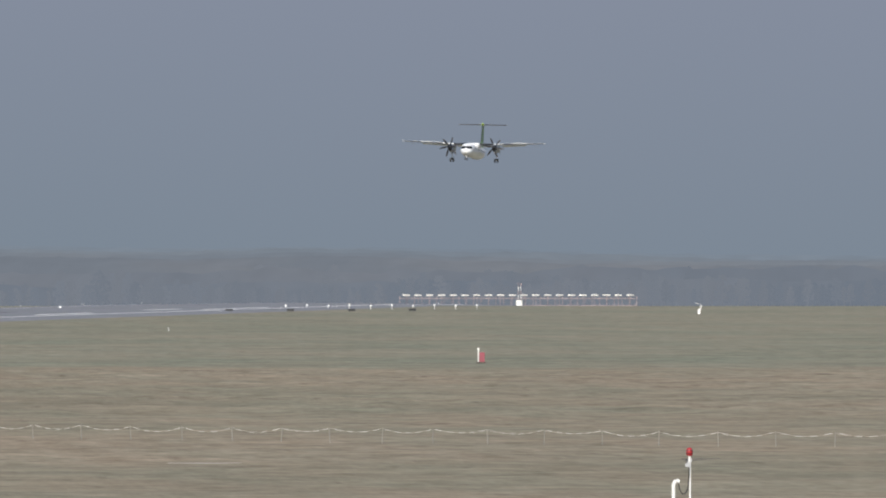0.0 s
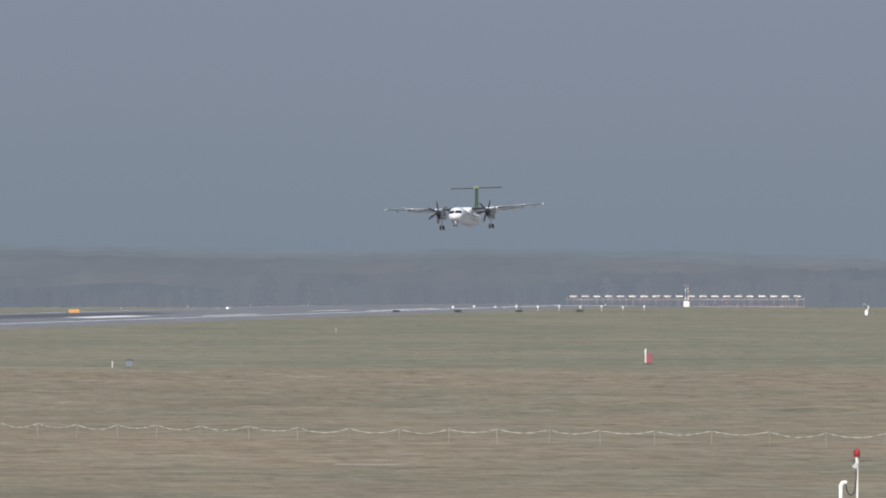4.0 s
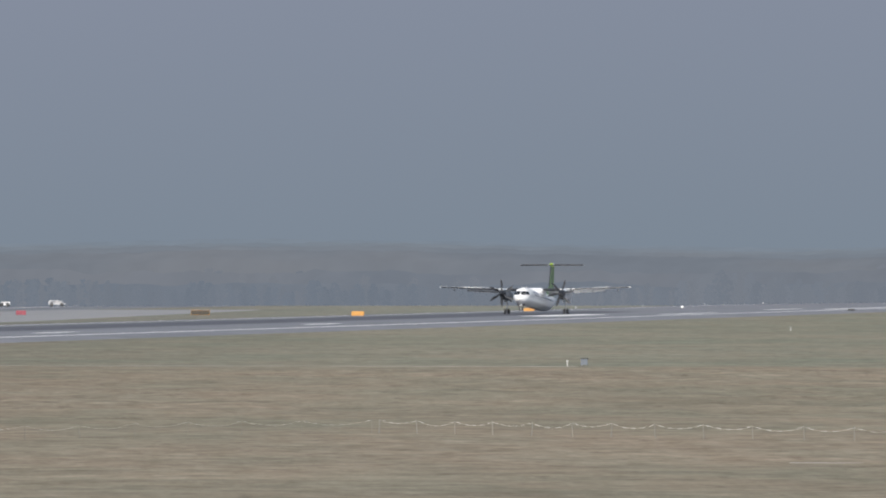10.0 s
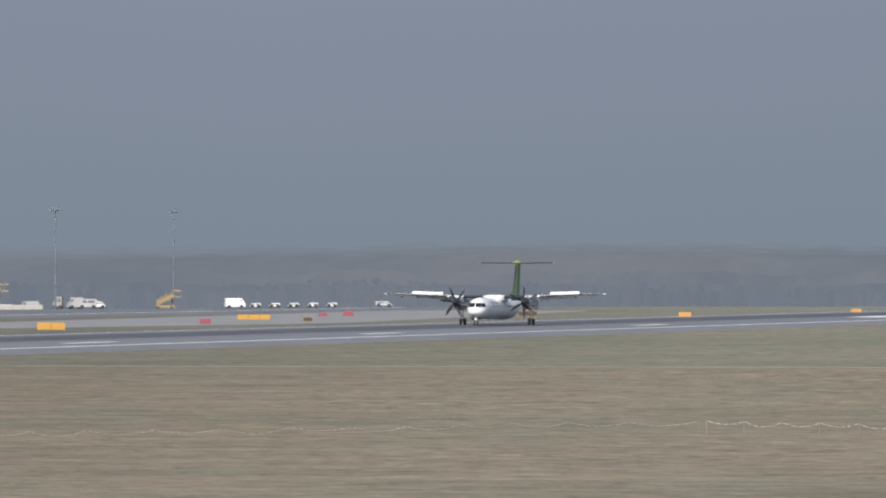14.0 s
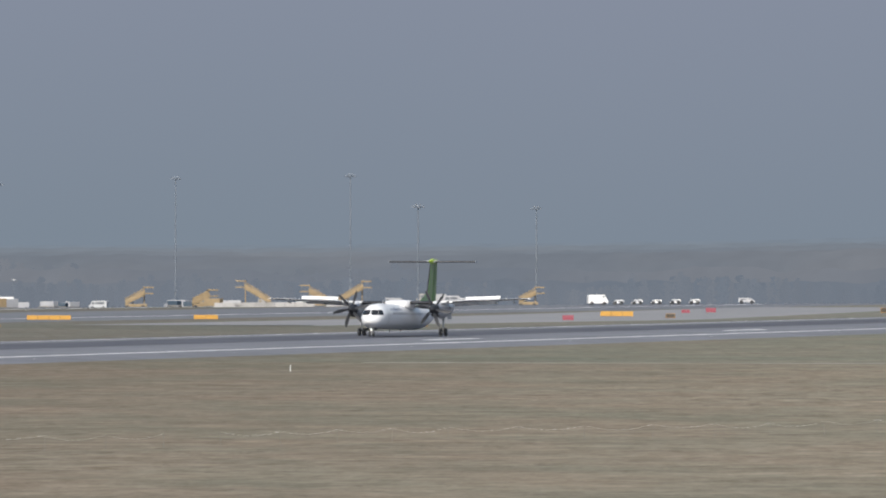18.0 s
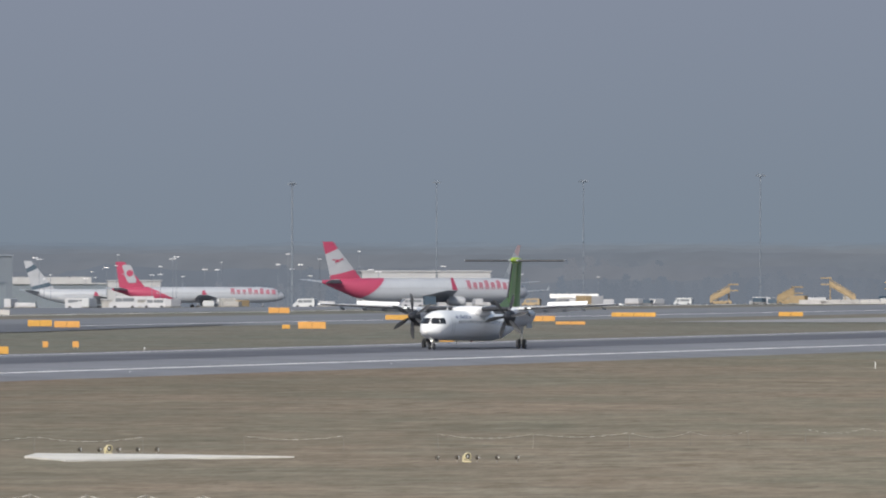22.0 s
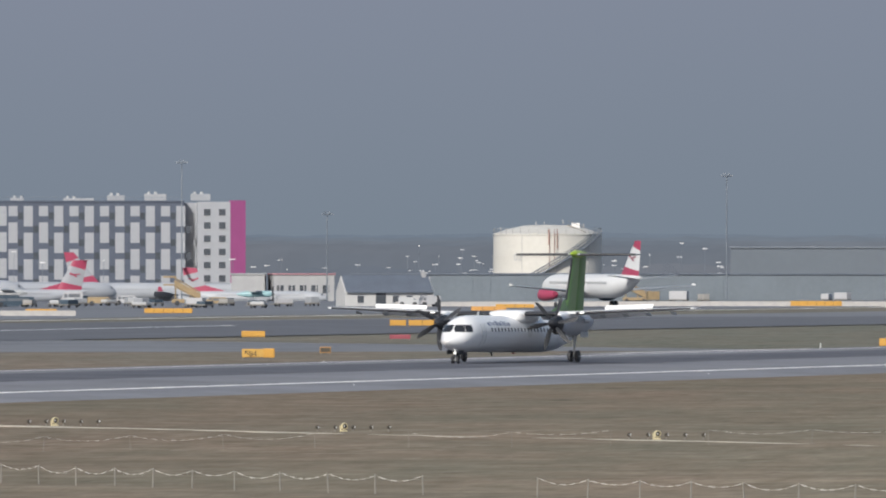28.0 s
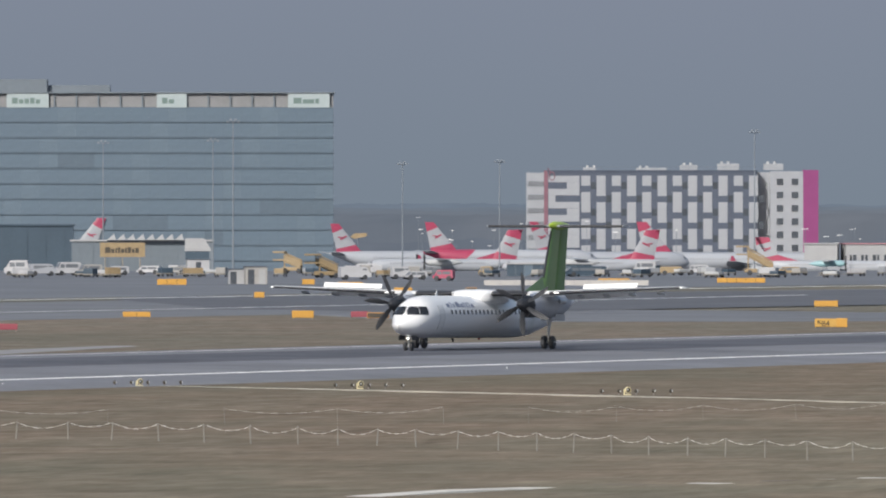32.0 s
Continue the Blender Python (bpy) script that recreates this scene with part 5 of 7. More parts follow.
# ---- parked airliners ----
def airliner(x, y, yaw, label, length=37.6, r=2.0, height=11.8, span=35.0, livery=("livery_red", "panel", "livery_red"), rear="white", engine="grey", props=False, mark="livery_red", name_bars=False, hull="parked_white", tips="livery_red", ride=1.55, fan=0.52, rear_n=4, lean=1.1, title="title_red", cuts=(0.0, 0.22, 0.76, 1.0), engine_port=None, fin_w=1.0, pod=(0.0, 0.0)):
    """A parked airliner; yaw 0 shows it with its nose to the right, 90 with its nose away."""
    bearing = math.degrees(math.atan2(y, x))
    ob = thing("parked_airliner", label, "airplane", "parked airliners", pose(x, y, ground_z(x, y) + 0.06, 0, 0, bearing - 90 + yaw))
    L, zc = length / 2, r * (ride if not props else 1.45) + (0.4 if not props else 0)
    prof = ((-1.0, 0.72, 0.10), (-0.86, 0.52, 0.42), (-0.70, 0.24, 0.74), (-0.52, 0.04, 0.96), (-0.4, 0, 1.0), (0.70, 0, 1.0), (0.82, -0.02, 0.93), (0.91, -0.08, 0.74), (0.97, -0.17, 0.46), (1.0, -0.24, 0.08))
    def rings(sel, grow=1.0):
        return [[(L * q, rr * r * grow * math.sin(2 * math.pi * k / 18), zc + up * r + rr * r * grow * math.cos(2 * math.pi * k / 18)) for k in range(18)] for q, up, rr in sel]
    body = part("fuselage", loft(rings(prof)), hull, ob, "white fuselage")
    if rear != "white":
        def hull_at(q):
            for (q0, u0, r0), (q1, u1, r1) in zip(prof, prof[1:]):
                if q <= q1:
                    f = (q - q0) / (q1 - q0)
                    return u0 + (u1 - u0) * f, r0 + (r1 - r0) * f
            return prof[-1][1:]
        end = prof[rear_n - 1][0]
        tail = []
        for i in range(9):
            ring = []
            for k in range(18):
                a = 2 * math.pi * k / 18
                q = -1.0 + (end + lean * r / L * (math.cos(a) - 0.04) + 1.0) * i / 8      # the colour's edge leans
                up, rr = hull_at(q)
                rr = rr * 1.02 + 0.01
                ring.append((L * q, rr * r * math.sin(a), zc + up * r + rr * r * math.cos(a)))
            tail.append(ring)
        part("rear_colour", loft(tail, caps=False), rear, body, "coloured rear fuselage")
    port = box(0, 0.28, -0.02, 0.02, 0, 0.36)
    for side in (-1, 1):
        # cockpit and cabin glass painted pale, as haze would lift it
        part("cockpit_glass", loft([[(L * q, side * rr * r * 1.01 * math.sin(a), zc + up * r + rr * r * 1.01 * math.cos(a)) for a in (0.15, 0.5, 0.85, 1.15)] for q, up, rr in ((0.905, -0.07, 0.755), (0.935, -0.11, 0.63))], closed=False, caps=False), "haze_glass", body, "cockpit glass")
        for k in range(40):
            part("cabin_window", port, "grey" if hull == "jet_white" else "livery_grey", body, at=pose(L * (-0.5 + 0.030 * k), side * (r + 0.004), zc + 0.30))
        if name_bars:
            for k in range(8):
                x0 = L * 0.42 - 1.4 + 1.5 * k
                arc = [1.48 - (0.86 if k in (0, 3, 5) else 0.62) * i / 4 for i in range(5)]
                part("airline_name", loft([[(x1, side * (r + 0.05) * math.sin(a), zc + (r + 0.05) * math.cos(a)) for a in arc] for x1 in (x0, x0 + 0.95)], closed=False, caps=False), title, body, "airline name as plain bars")
    # wings
    sweep, zw = (0.0 if props else 0.42), (zc + 0.95 * r if props else zc - 0.55 * r)
    half = span / 2
    ch0 = 3.2 if props else length * 0.16
    for side in (-1, 1):
        secs = []
        for q in (0.05, 0.35, 1.0):
            ch = ch0 * (1 - (0.45 if props else 0.70) * q)
            le = (0.10 * L if not props else 0.05 * L) + ch0 * 0.5 - sweep * q * half
            secs.append([(le - a, side * q * half, zw + 0.07 * q * half * (0 if props else 1) + b) for a, b in foil(ch, 0.12, 5)])
        wing = part("wing", loft(secs), "livery_grey", ob, "grey wing")
        if not props:
            le = 0.10 * L + ch0 * 0.5 - sweep * half
            wl = 2.8 if length > 45 else (1.1 if length > 30 else 0.3)
            part("winglet", loft([[(le - 0.1 - 0.5 * q * wl - a, side * (half + 0.14 * wl * q + b), zw + 0.07 * half + q * wl) for a, b in ((0, 0), (1.3 - 0.7 * q, 0.04), (1.3 - 0.7 * q, -0.04))] for q in (0, 1)]), tips, wing, "winglet")
        # engines
        ye = side * half * (0.33 if not props else 0.31)
        if props:
            eng = part("engine", loft([[(x_, ye + w * math.sin(2 * math.pi * k / 12), zw - 0.6 + w * 1.25 * math.cos(2 * math.pi * k / 12)) for k in range(12)] for x_, w in ((4.6, 0.3), (4.0, 0.5), (1.5, 0.62), (-1.5, 0.5), (-3.2, 0.12))]), engine, ob, "engine nacelle")
            part("spinner", tube((5.1, ye, zw - 0.6), (4.5, ye, zw - 0.6), 0.08, 0.36, 10), "dark", eng, "dark spinner")
            for k in range(6):
                part("blade", tube((4.75, ye, zw - 0.6), (4.75, ye + 2.0 * math.cos(math.pi * k / 3), zw - 0.6 + 2.0 * math.sin(math.pi * k / 3)), 0.17, 0.09, 5), "dark", eng, "dark propeller blade")
        else:
            er = r * fan
            ze = zw - er * 0.95 + pod[1]
            xe = 0.10 * L + ch0 * 0.62 - sweep * 0.33 * half + pod[0]
            eng = part("engine", loft([[(xe + a, ye + er * w * math.sin(2 * math.pi * k / 16), ze + er * w * math.cos(2 * math.pi * k / 16)) for k in range(16)] for a, w in ((1.6, 0.86), (1.4, 0.98), (0.4, 1.04), (-1.2, 0.92), (-2.6, 0.55))]), engine_port if side > 0 and engine_port else engine, ob, "engine cowling")
            part("fan", tube((xe + 1.62, ye, ze), (xe + 1.5, ye, ze), er * 0.80, er * 0.80, 14), "dark", eng, "dark engine intake")
            part("pylon", box(xe - 2.2, xe + 0.6 - pod[0], ye - 0.12, ye + 0.12, zw - er * 0.2, zw + 0.25), "grey", eng)
    # fin in three colour bands
    f0, top = zc + r * 0.75, height
    base_le, base_ch, tip_le, tip_ch = -0.60 * L + (fin_w - 1) * 2, length * 0.155 * fin_w, -0.60 * L + (fin_w - 1) - (top - f0) * (0.84 if not props else 0.56), length * 0.050 * fin_w
    if props:
        base_ch, tip_ch = 5.2, 3.0
    fin, low, high = None, cuts[0], cuts[-1]
    for i, mat in enumerate(livery):
        secs = []
        for q in (cuts[i], cuts[i + 1]):
            tilt = 0.0 if q in (low, high) else 0.15          # the colours meet along a line that rises forward
            secs.append([])
            for a, b in foil(1.0, 0.10, 5):
                qq = q + tilt * (0.5 - a)
                le, ch = base_le + (tip_le - base_le) * qq, base_ch + (tip_ch - base_ch) * qq
                secs[-1].append((le - a * ch, b * ch, f0 + (top - f0) * qq))
        band = part("fin" if fin is None else "fin_band", loft(secs), mat, fin or ob, "fin root" if i == 0 else ("fin tip" if i == len(livery) - 1 else "fin colour band"))
        fin = fin or band
    q = 0.53
    le, ch = base_le + (tip_le - base_le) * q, base_ch + (tip_ch - base_ch) * q
    zm = f0 + (top - f0) * q
    for side in (-1, 1):
        yy = side * ch * 0.062
        part("fin_mark", joined([shape([(le - ch * 0.25, yy, zm + 0.5), (le - ch * 0.62, yy, zm - 0.3), (le - ch * 0.60, yy, zm - 0.55), (le - ch * 0.20, yy, zm + 0.2)], [(0, 1, 2, 3)]), shape([(le - ch * 0.40, yy, zm + 0.1), (le - ch * 0.76, yy, zm + 0.25), (le - ch * 0.76, yy, zm + 0.05), (le - ch * 0.46, yy, zm - 0.1)], [(0, 1, 2, 3)])]), mark, fin, "plain slanted mark")
    if props:
        part("dorsal_fin", shape([(base_le + 4.5, 0.02, f0), (base_le + 4.5, -0.02, f0), (base_le - 1, 0.05, f0 + 1.6), (base_le - 1, -0.05, f0 + 1.6), (base_le - 1, 0.05, f0 - 0.4), (base_le - 1, -0.05, f0 - 0.4)], [(0, 2, 4), (1, 5, 3), (0, 1, 3, 2), (0, 4, 5, 1)]), livery[0], fin)
    tz = top + 0.02 if props else zc + r * 0.62
    tx = tip_le - 0.7 * tip_ch if props else -0.80 * L
    for side in (-1, 1):
        ts = span * (0.165 if props else 0.18)
        part("tailplane", loft([[(tx - (0 if props else 0.55) * q * ts - a, side * (0.05 + q * ts), tz + (0 if props else 0.09 * q * ts) + b) for a, b in foil((1.05 if props else length * 0.085) * (1 - 0.5 * q), 0.11, 5)] for q in (0, 1)]), "livery_red" if props else "livery_grey", ob, "tailplane")
    gx = -0.04 * L
    for side, xg in ((-1, gx), (1, gx), (0, 0.74 * L)):
        yg = side * (r * 1.75 if not props else 4.2)
        leg = part("landing_gear", tube((xg, yg, zw if side else zc - r), (xg, yg, 0.5), 0.12, 0.10, 8), "grey", ob, "gear leg")
        for o in (-0.35, 0.35):
            part("wheel", wheel_shape(0.5 if side else 0.36, 0.3, 12), "dark", leg, at=pose(xg, yg + o, 0.5 if side else 0.36))
    return ob


RW = ("livery_red", "panel", "livery_red")
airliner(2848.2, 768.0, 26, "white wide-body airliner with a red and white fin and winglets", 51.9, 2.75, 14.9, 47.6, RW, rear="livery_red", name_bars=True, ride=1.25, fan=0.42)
# painted towards the haze, its fin root plain haze grey
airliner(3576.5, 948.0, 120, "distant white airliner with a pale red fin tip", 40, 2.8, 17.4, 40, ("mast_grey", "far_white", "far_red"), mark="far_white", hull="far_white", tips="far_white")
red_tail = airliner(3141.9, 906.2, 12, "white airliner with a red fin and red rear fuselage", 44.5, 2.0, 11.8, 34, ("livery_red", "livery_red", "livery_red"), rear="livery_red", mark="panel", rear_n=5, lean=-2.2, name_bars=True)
emblem = [(1.35 * bx, 1.22 * bz) for bx, bz in ((-0.7, -1.5), (0.7, -1.5), (1.0, -1.15), (1.0, 1.15), (0.7, 1.5), (-0.7, 1.5), (-1.0, 1.15), (-1.0, -1.15))]
white_field = part("fin_emblem", loft([[(-17.8 + 0.9 * bx - 0.42 * bz, yy, 8.8 + 1.25 * bz) for bx, bz in emblem] for yy in (-0.36, 0.36)], smooth=False), "panel", red_tail, "white rounded emblem field")
part("emblem_disc", tube((-17.7, -0.38, 8.95), (-17.7, 0.38, 8.95), 0.85, 0.85, 16), "livery_red", white_field, "red round mark")
airliner(3192.7, 946.4, 5, "white airliner with a grey and navy striped fin", 39.5, 1.9, 12.5, 35.8, ("panel", "dark_hall", "panel", "dark_hall", "panel"), mark="livery_grey", cuts=(0.0, 0.1, 0.22, 0.68, 0.82, 1.0))
taxiing = airliner(1709.0, 558.9, 117, "white jet airliner with red and white fin, red engine cowling", 29.3, 1.68, 9.3, 28.4, ("livery_red", "jet_white", "livery_red"), engine="dark_hall", mark="title_red", hull="jet_white", tips="offwhite", fan=0.50, fin_w=1.25, pod=(2.5, 0.5), cuts=(0.0, 0.24, 0.80, 1.0), engine_port="livery_red")
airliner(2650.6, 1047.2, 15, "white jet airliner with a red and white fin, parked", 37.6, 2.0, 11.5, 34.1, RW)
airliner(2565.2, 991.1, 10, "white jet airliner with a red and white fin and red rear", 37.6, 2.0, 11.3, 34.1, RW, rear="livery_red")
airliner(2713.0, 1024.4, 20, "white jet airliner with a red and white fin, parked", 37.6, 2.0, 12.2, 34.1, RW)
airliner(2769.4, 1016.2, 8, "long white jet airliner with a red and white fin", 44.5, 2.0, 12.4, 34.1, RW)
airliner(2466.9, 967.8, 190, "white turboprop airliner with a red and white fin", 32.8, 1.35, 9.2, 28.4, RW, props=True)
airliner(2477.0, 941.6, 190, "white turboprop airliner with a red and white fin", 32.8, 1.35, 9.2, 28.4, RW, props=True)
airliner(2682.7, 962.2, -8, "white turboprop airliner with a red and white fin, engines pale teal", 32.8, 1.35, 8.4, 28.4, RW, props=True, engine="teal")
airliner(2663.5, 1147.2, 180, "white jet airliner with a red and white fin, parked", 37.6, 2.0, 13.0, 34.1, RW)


# ---- apron masts ----
def light_mast(x, y, h):
    steel = "mast_pale" if y > 0.36 * x else "mast_grey"      # nearer masts by the terminal get less painted haze
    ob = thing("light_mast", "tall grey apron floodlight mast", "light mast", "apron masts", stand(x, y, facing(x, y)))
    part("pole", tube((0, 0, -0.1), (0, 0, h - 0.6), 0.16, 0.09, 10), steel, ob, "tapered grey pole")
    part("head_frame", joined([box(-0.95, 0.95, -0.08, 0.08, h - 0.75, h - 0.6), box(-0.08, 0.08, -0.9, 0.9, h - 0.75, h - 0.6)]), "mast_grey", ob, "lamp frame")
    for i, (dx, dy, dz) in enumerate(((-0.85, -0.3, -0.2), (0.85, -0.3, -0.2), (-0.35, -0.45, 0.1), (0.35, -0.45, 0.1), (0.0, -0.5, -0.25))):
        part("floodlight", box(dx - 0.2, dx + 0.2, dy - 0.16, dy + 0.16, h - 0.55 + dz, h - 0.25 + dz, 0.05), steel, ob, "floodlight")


for x, y, h in MASTS:
    light_mast(x, y, h)


# ---- buildings ----
def building(name, x, y, label, category="building", turn=0.0, lift=0.0):
    return thing(name, label, category, at=pose(x, y, ground_z(x, y) + lift, 0, 0, facing(x, y) + turn))


# hotel with interlocking white panels
hx, hy = 2801.5, 1073.2
hotel = building("hotel", hx, hy, "dark seven-storey hotel with white facade panels and pink end wall")
hotel.scale = (1.017, 1.0, 1.0)
HT = 24.3
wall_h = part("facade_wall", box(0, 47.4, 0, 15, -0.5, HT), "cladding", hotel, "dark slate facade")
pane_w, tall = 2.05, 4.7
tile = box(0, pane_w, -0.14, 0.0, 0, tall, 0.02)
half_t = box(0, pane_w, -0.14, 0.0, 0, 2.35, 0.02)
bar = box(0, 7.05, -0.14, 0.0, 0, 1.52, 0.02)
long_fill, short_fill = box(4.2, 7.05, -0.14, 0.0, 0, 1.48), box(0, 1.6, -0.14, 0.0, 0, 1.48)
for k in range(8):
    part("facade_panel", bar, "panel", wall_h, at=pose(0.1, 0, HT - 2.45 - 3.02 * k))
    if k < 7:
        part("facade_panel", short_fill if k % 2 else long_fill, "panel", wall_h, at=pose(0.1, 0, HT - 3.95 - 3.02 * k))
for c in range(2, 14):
    px = 0.65 + 3.46 * c
    z = HT - 0.9 - (tall if c % 2 else 2.35)
    first = c % 2 == 0
    while z > 0.4:
        part("facade_panel", half_t if first else tile, "panel", wall_h, at=pose(px, 0, z))
        first = False
        z -= 6.15 if z < HT - 4 or c % 2 else 1.45 + tall
    for k in range(7):
        zz = HT - 3.0 - 3.07 * k
        if (k + c) % 2 == 0:
            part("window", box(px + pane_w + 0.12, px + 3.34, -0.05, 0.0, zz - 1.0, zz + 0.6), "window", wall_h, "dark window")
part("parapet", box(-0.2, 47.6, -0.2, 15.2, HT, HT + 0.35), "cladding", hotel)
part("roof_sign", joined([tube((0.9 + 0.6 * math.cos(a), -0.2, HT - 1.0 + 1.0 * math.sin(a)), (0.9 + 0.6 * math.cos(a + 0.42), -0.2, HT - 1.0 + 1.0 * math.sin(a + 0.42)), 0.12, 0.12, 6) for a in [0.42 * i for i in range(15)]] + [tube((0.5, -0.2, HT - 0.4), (0.0, -0.2, HT + 0.9), 0.12, 0.12, 6)]), "dull_red", hotel, "dull red looped sign")
for dx in range(0, 48, 4):
    part("roof_rail_post", tube((dx, 0.6, HT + 0.3), (dx, 0.6, HT + 1.15), 0.03, 0.03, 5), "mast_grey", hotel)
part("roof_rail", box(0, 47.4, 0.57, 0.63, HT + 1.1, HT + 1.16), "mast_grey", hotel, "grey roof rail")
left = part("left_wing", box(-4.9, -0.02, 0.4, 14, -0.5, HT - 0.2), "panel", hotel, "white and red banded wing")
for k in range(7):
    part("band_window", box(-4.6, -0.8, 0.32, 0.41, HT - 3.4 - 3.1 * k, HT - 2.2 - 3.1 * k), "haze_glass", left, "grey window band")
    for q in range(8):
        part("mullion", box(-4.45 + 0.5 * q, -4.33 + 0.5 * q, 0.26, 0.33, HT - 3.4 - 3.1 * k, HT - 2.2 - 3.1 * k), "panel", left)
part("red_strip", box(-0.9, -0.02, 0.2, 0.41, -0.4, HT + 0.3), "dull_red", left, "dull red strip")
part("recess", box(47.42, 50.4, 4.6, 15, -0.5, HT - 0.1), "panel", hotel, "white recessed wall")
endw = part("end_block", box(50.42, 57.9, -0.8, 15, -0.5, HT + 0.1), "panel", hotel, "white end block")
for k in range(7):
    for dx in (51.9, 55.3):
        wv = part("window", box(dx, dx + 1.5, -0.86, -0.79, HT - 3.1 - 3.05 * k, HT - 1.6 - 3.05 * k), "window", endw, "dark window")
        part("sill", box(dx - 0.1, dx + 1.6, -0.95, -0.80, HT - 3.25 - 3.05 * k, HT - 3.12 - 3.05 * k), "plaster", wv)
part("pink_wall", shape([(57.92, -0.8, -0.5), (61.4, 1.2, -0.5), (61.4, 1.2, HT + 0.4), (57.92, -0.8, HT + 0.4), (57.92, 15, -0.5), (57.92, 15, HT + 0.4)], [(0, 1, 2, 3), (3, 2, 5), (0, 4, 1), (1, 4, 5, 2), (0, 3, 5, 4)]), "pink", hotel, "magenta end wall")
for dx, w, hh in ((30, 4, 1.6), (38.5, 5, 1.9), (49, 4.5, 1.9), (8, 3, 1.0), (20, 7, 0.9)):
    pl = part("roof_plant", box(dx, dx + w, 5, 9, HT + 0.36, HT + hh, 0.1), "livery_grey", hotel, "grey roof machinery")
    for q in (0, 1.5):
        part("vent", tube((dx + 1 + q, 6, HT + hh), (dx + 1 + q, 6, HT + hh + 0.5), 0.35, 0.35, 8), "grey", pl)

# glass office block
ox, oy = 2690.6, 1082.0
office = building("office_building", ox, oy, "hazy teal glass office block with sign boards on top")
OH, OW = 41.2, 82.0
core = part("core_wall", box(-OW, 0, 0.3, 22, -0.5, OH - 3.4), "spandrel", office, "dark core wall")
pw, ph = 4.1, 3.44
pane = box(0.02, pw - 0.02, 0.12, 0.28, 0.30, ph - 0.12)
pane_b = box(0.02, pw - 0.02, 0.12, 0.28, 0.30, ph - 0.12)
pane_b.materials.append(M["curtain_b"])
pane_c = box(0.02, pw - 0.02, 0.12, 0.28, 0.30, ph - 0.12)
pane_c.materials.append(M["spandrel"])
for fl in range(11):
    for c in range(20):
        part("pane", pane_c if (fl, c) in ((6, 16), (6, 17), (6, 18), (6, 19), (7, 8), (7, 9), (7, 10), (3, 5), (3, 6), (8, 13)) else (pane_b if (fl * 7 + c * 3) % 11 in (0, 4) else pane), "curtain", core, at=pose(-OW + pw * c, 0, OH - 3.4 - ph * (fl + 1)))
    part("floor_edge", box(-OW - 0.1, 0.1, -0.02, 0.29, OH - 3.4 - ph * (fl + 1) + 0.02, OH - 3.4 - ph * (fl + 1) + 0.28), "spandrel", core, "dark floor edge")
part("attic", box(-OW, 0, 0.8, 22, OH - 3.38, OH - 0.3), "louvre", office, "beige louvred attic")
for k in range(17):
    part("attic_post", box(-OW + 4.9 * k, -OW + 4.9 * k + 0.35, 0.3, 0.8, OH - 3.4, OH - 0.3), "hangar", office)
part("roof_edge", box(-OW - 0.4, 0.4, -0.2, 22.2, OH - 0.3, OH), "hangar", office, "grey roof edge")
for x0, x1, words in ((-72.9, -63.5, (1.3, 1.0, 1.0, 1.0, 1.0)), (-39.4, -32.7, (1.2, 1.2)), (-10.1, -0.8, (1.8, 2.6, 0.8))):
    sg = part("sign_board", box(x0, x1, -0.05, 0.25, OH - 3.5, OH - 0.4, 0.04), "sign_pale", office, "pale sign board")
    part("sign_bars", bars(words, 1.3, 0.25), "sign_green", sg, "plain bars as lettering", pose(x0 + 1.2, -0.06, OH - 2.6))
part("roof_house", box(-73, -50, 8, 18, OH, OH + 1.6), "hangar", office, "rooftop plant room")
part("roof_house", box(-82, -64, 6, 18, OH, OH + 2.9), "hangar", office, "rooftop plant room")

# fuel tank
tx, ty = 2374.4, 791.6
tank = thing("storage_tank", "cream steel storage tank with conical roof and diagonal stair", "storage tank", at=pose(tx, ty, ground_z(tx, ty), 0, 0, facing(tx, ty)))
TR, TH = 10.45, 13.4
def ring_at(r, z, k=48):
    return [(r * math.cos(2 * math.pi * i / k), r * math.sin(2 * math.pi * i / k), z) for i in range(k)]
shell = part("shell", loft([ring_at(TR, z) for z in (-0.3, 3, 6, 9, TH - 0.01)], caps=False), "tank", tank, "cream shell")
part("roof", loft([ring_at(TR - 0.02, TH), ring_at(TR * 0.80, TH + 0.75), ring_at(TR * 0.5, TH + 1.45), ring_at(TR * 0.42, TH + 1.62), ring_at(0.6, TH + 1.75)]), "tank", tank, "low conical roof")
for z in (4.4, 8.9, TH - 0.25):
    part("stiffener", loft([ring_at(TR + 0.02, z), ring_at(TR + 0.12, z), ring_at(TR + 0.12, z + 0.12), ring_at(TR + 0.02, z + 0.12)], caps=False), "tank", shell)
A0, A1 = -143.0, -29.0                    # the stair climbs round the shell
def on_stair(q, out, up):
    a = radians(A0 + (A1 - A0) * q)
    return Vector(((TR + out) * math.cos(a), (TR + out) * math.sin(a), 0.4 + (TH - 0.2) * q + up))
steps = []
for i in range(64):
    q = (i + 0.5) / 64
    steps.append(box(-0.32, 0.32, -0.55, 0.55, -0.05, 0.05))
    steps[-1].transform(Matrix.Translation(on_stair(q, 0.75, 0)) @ Matrix.Rotation(radians(A0 + (A1 - A0) * q + 90), 4, "Z"))
part("stair", joined(steps), "mast_grey", tank, "grey stair treads round the shell")
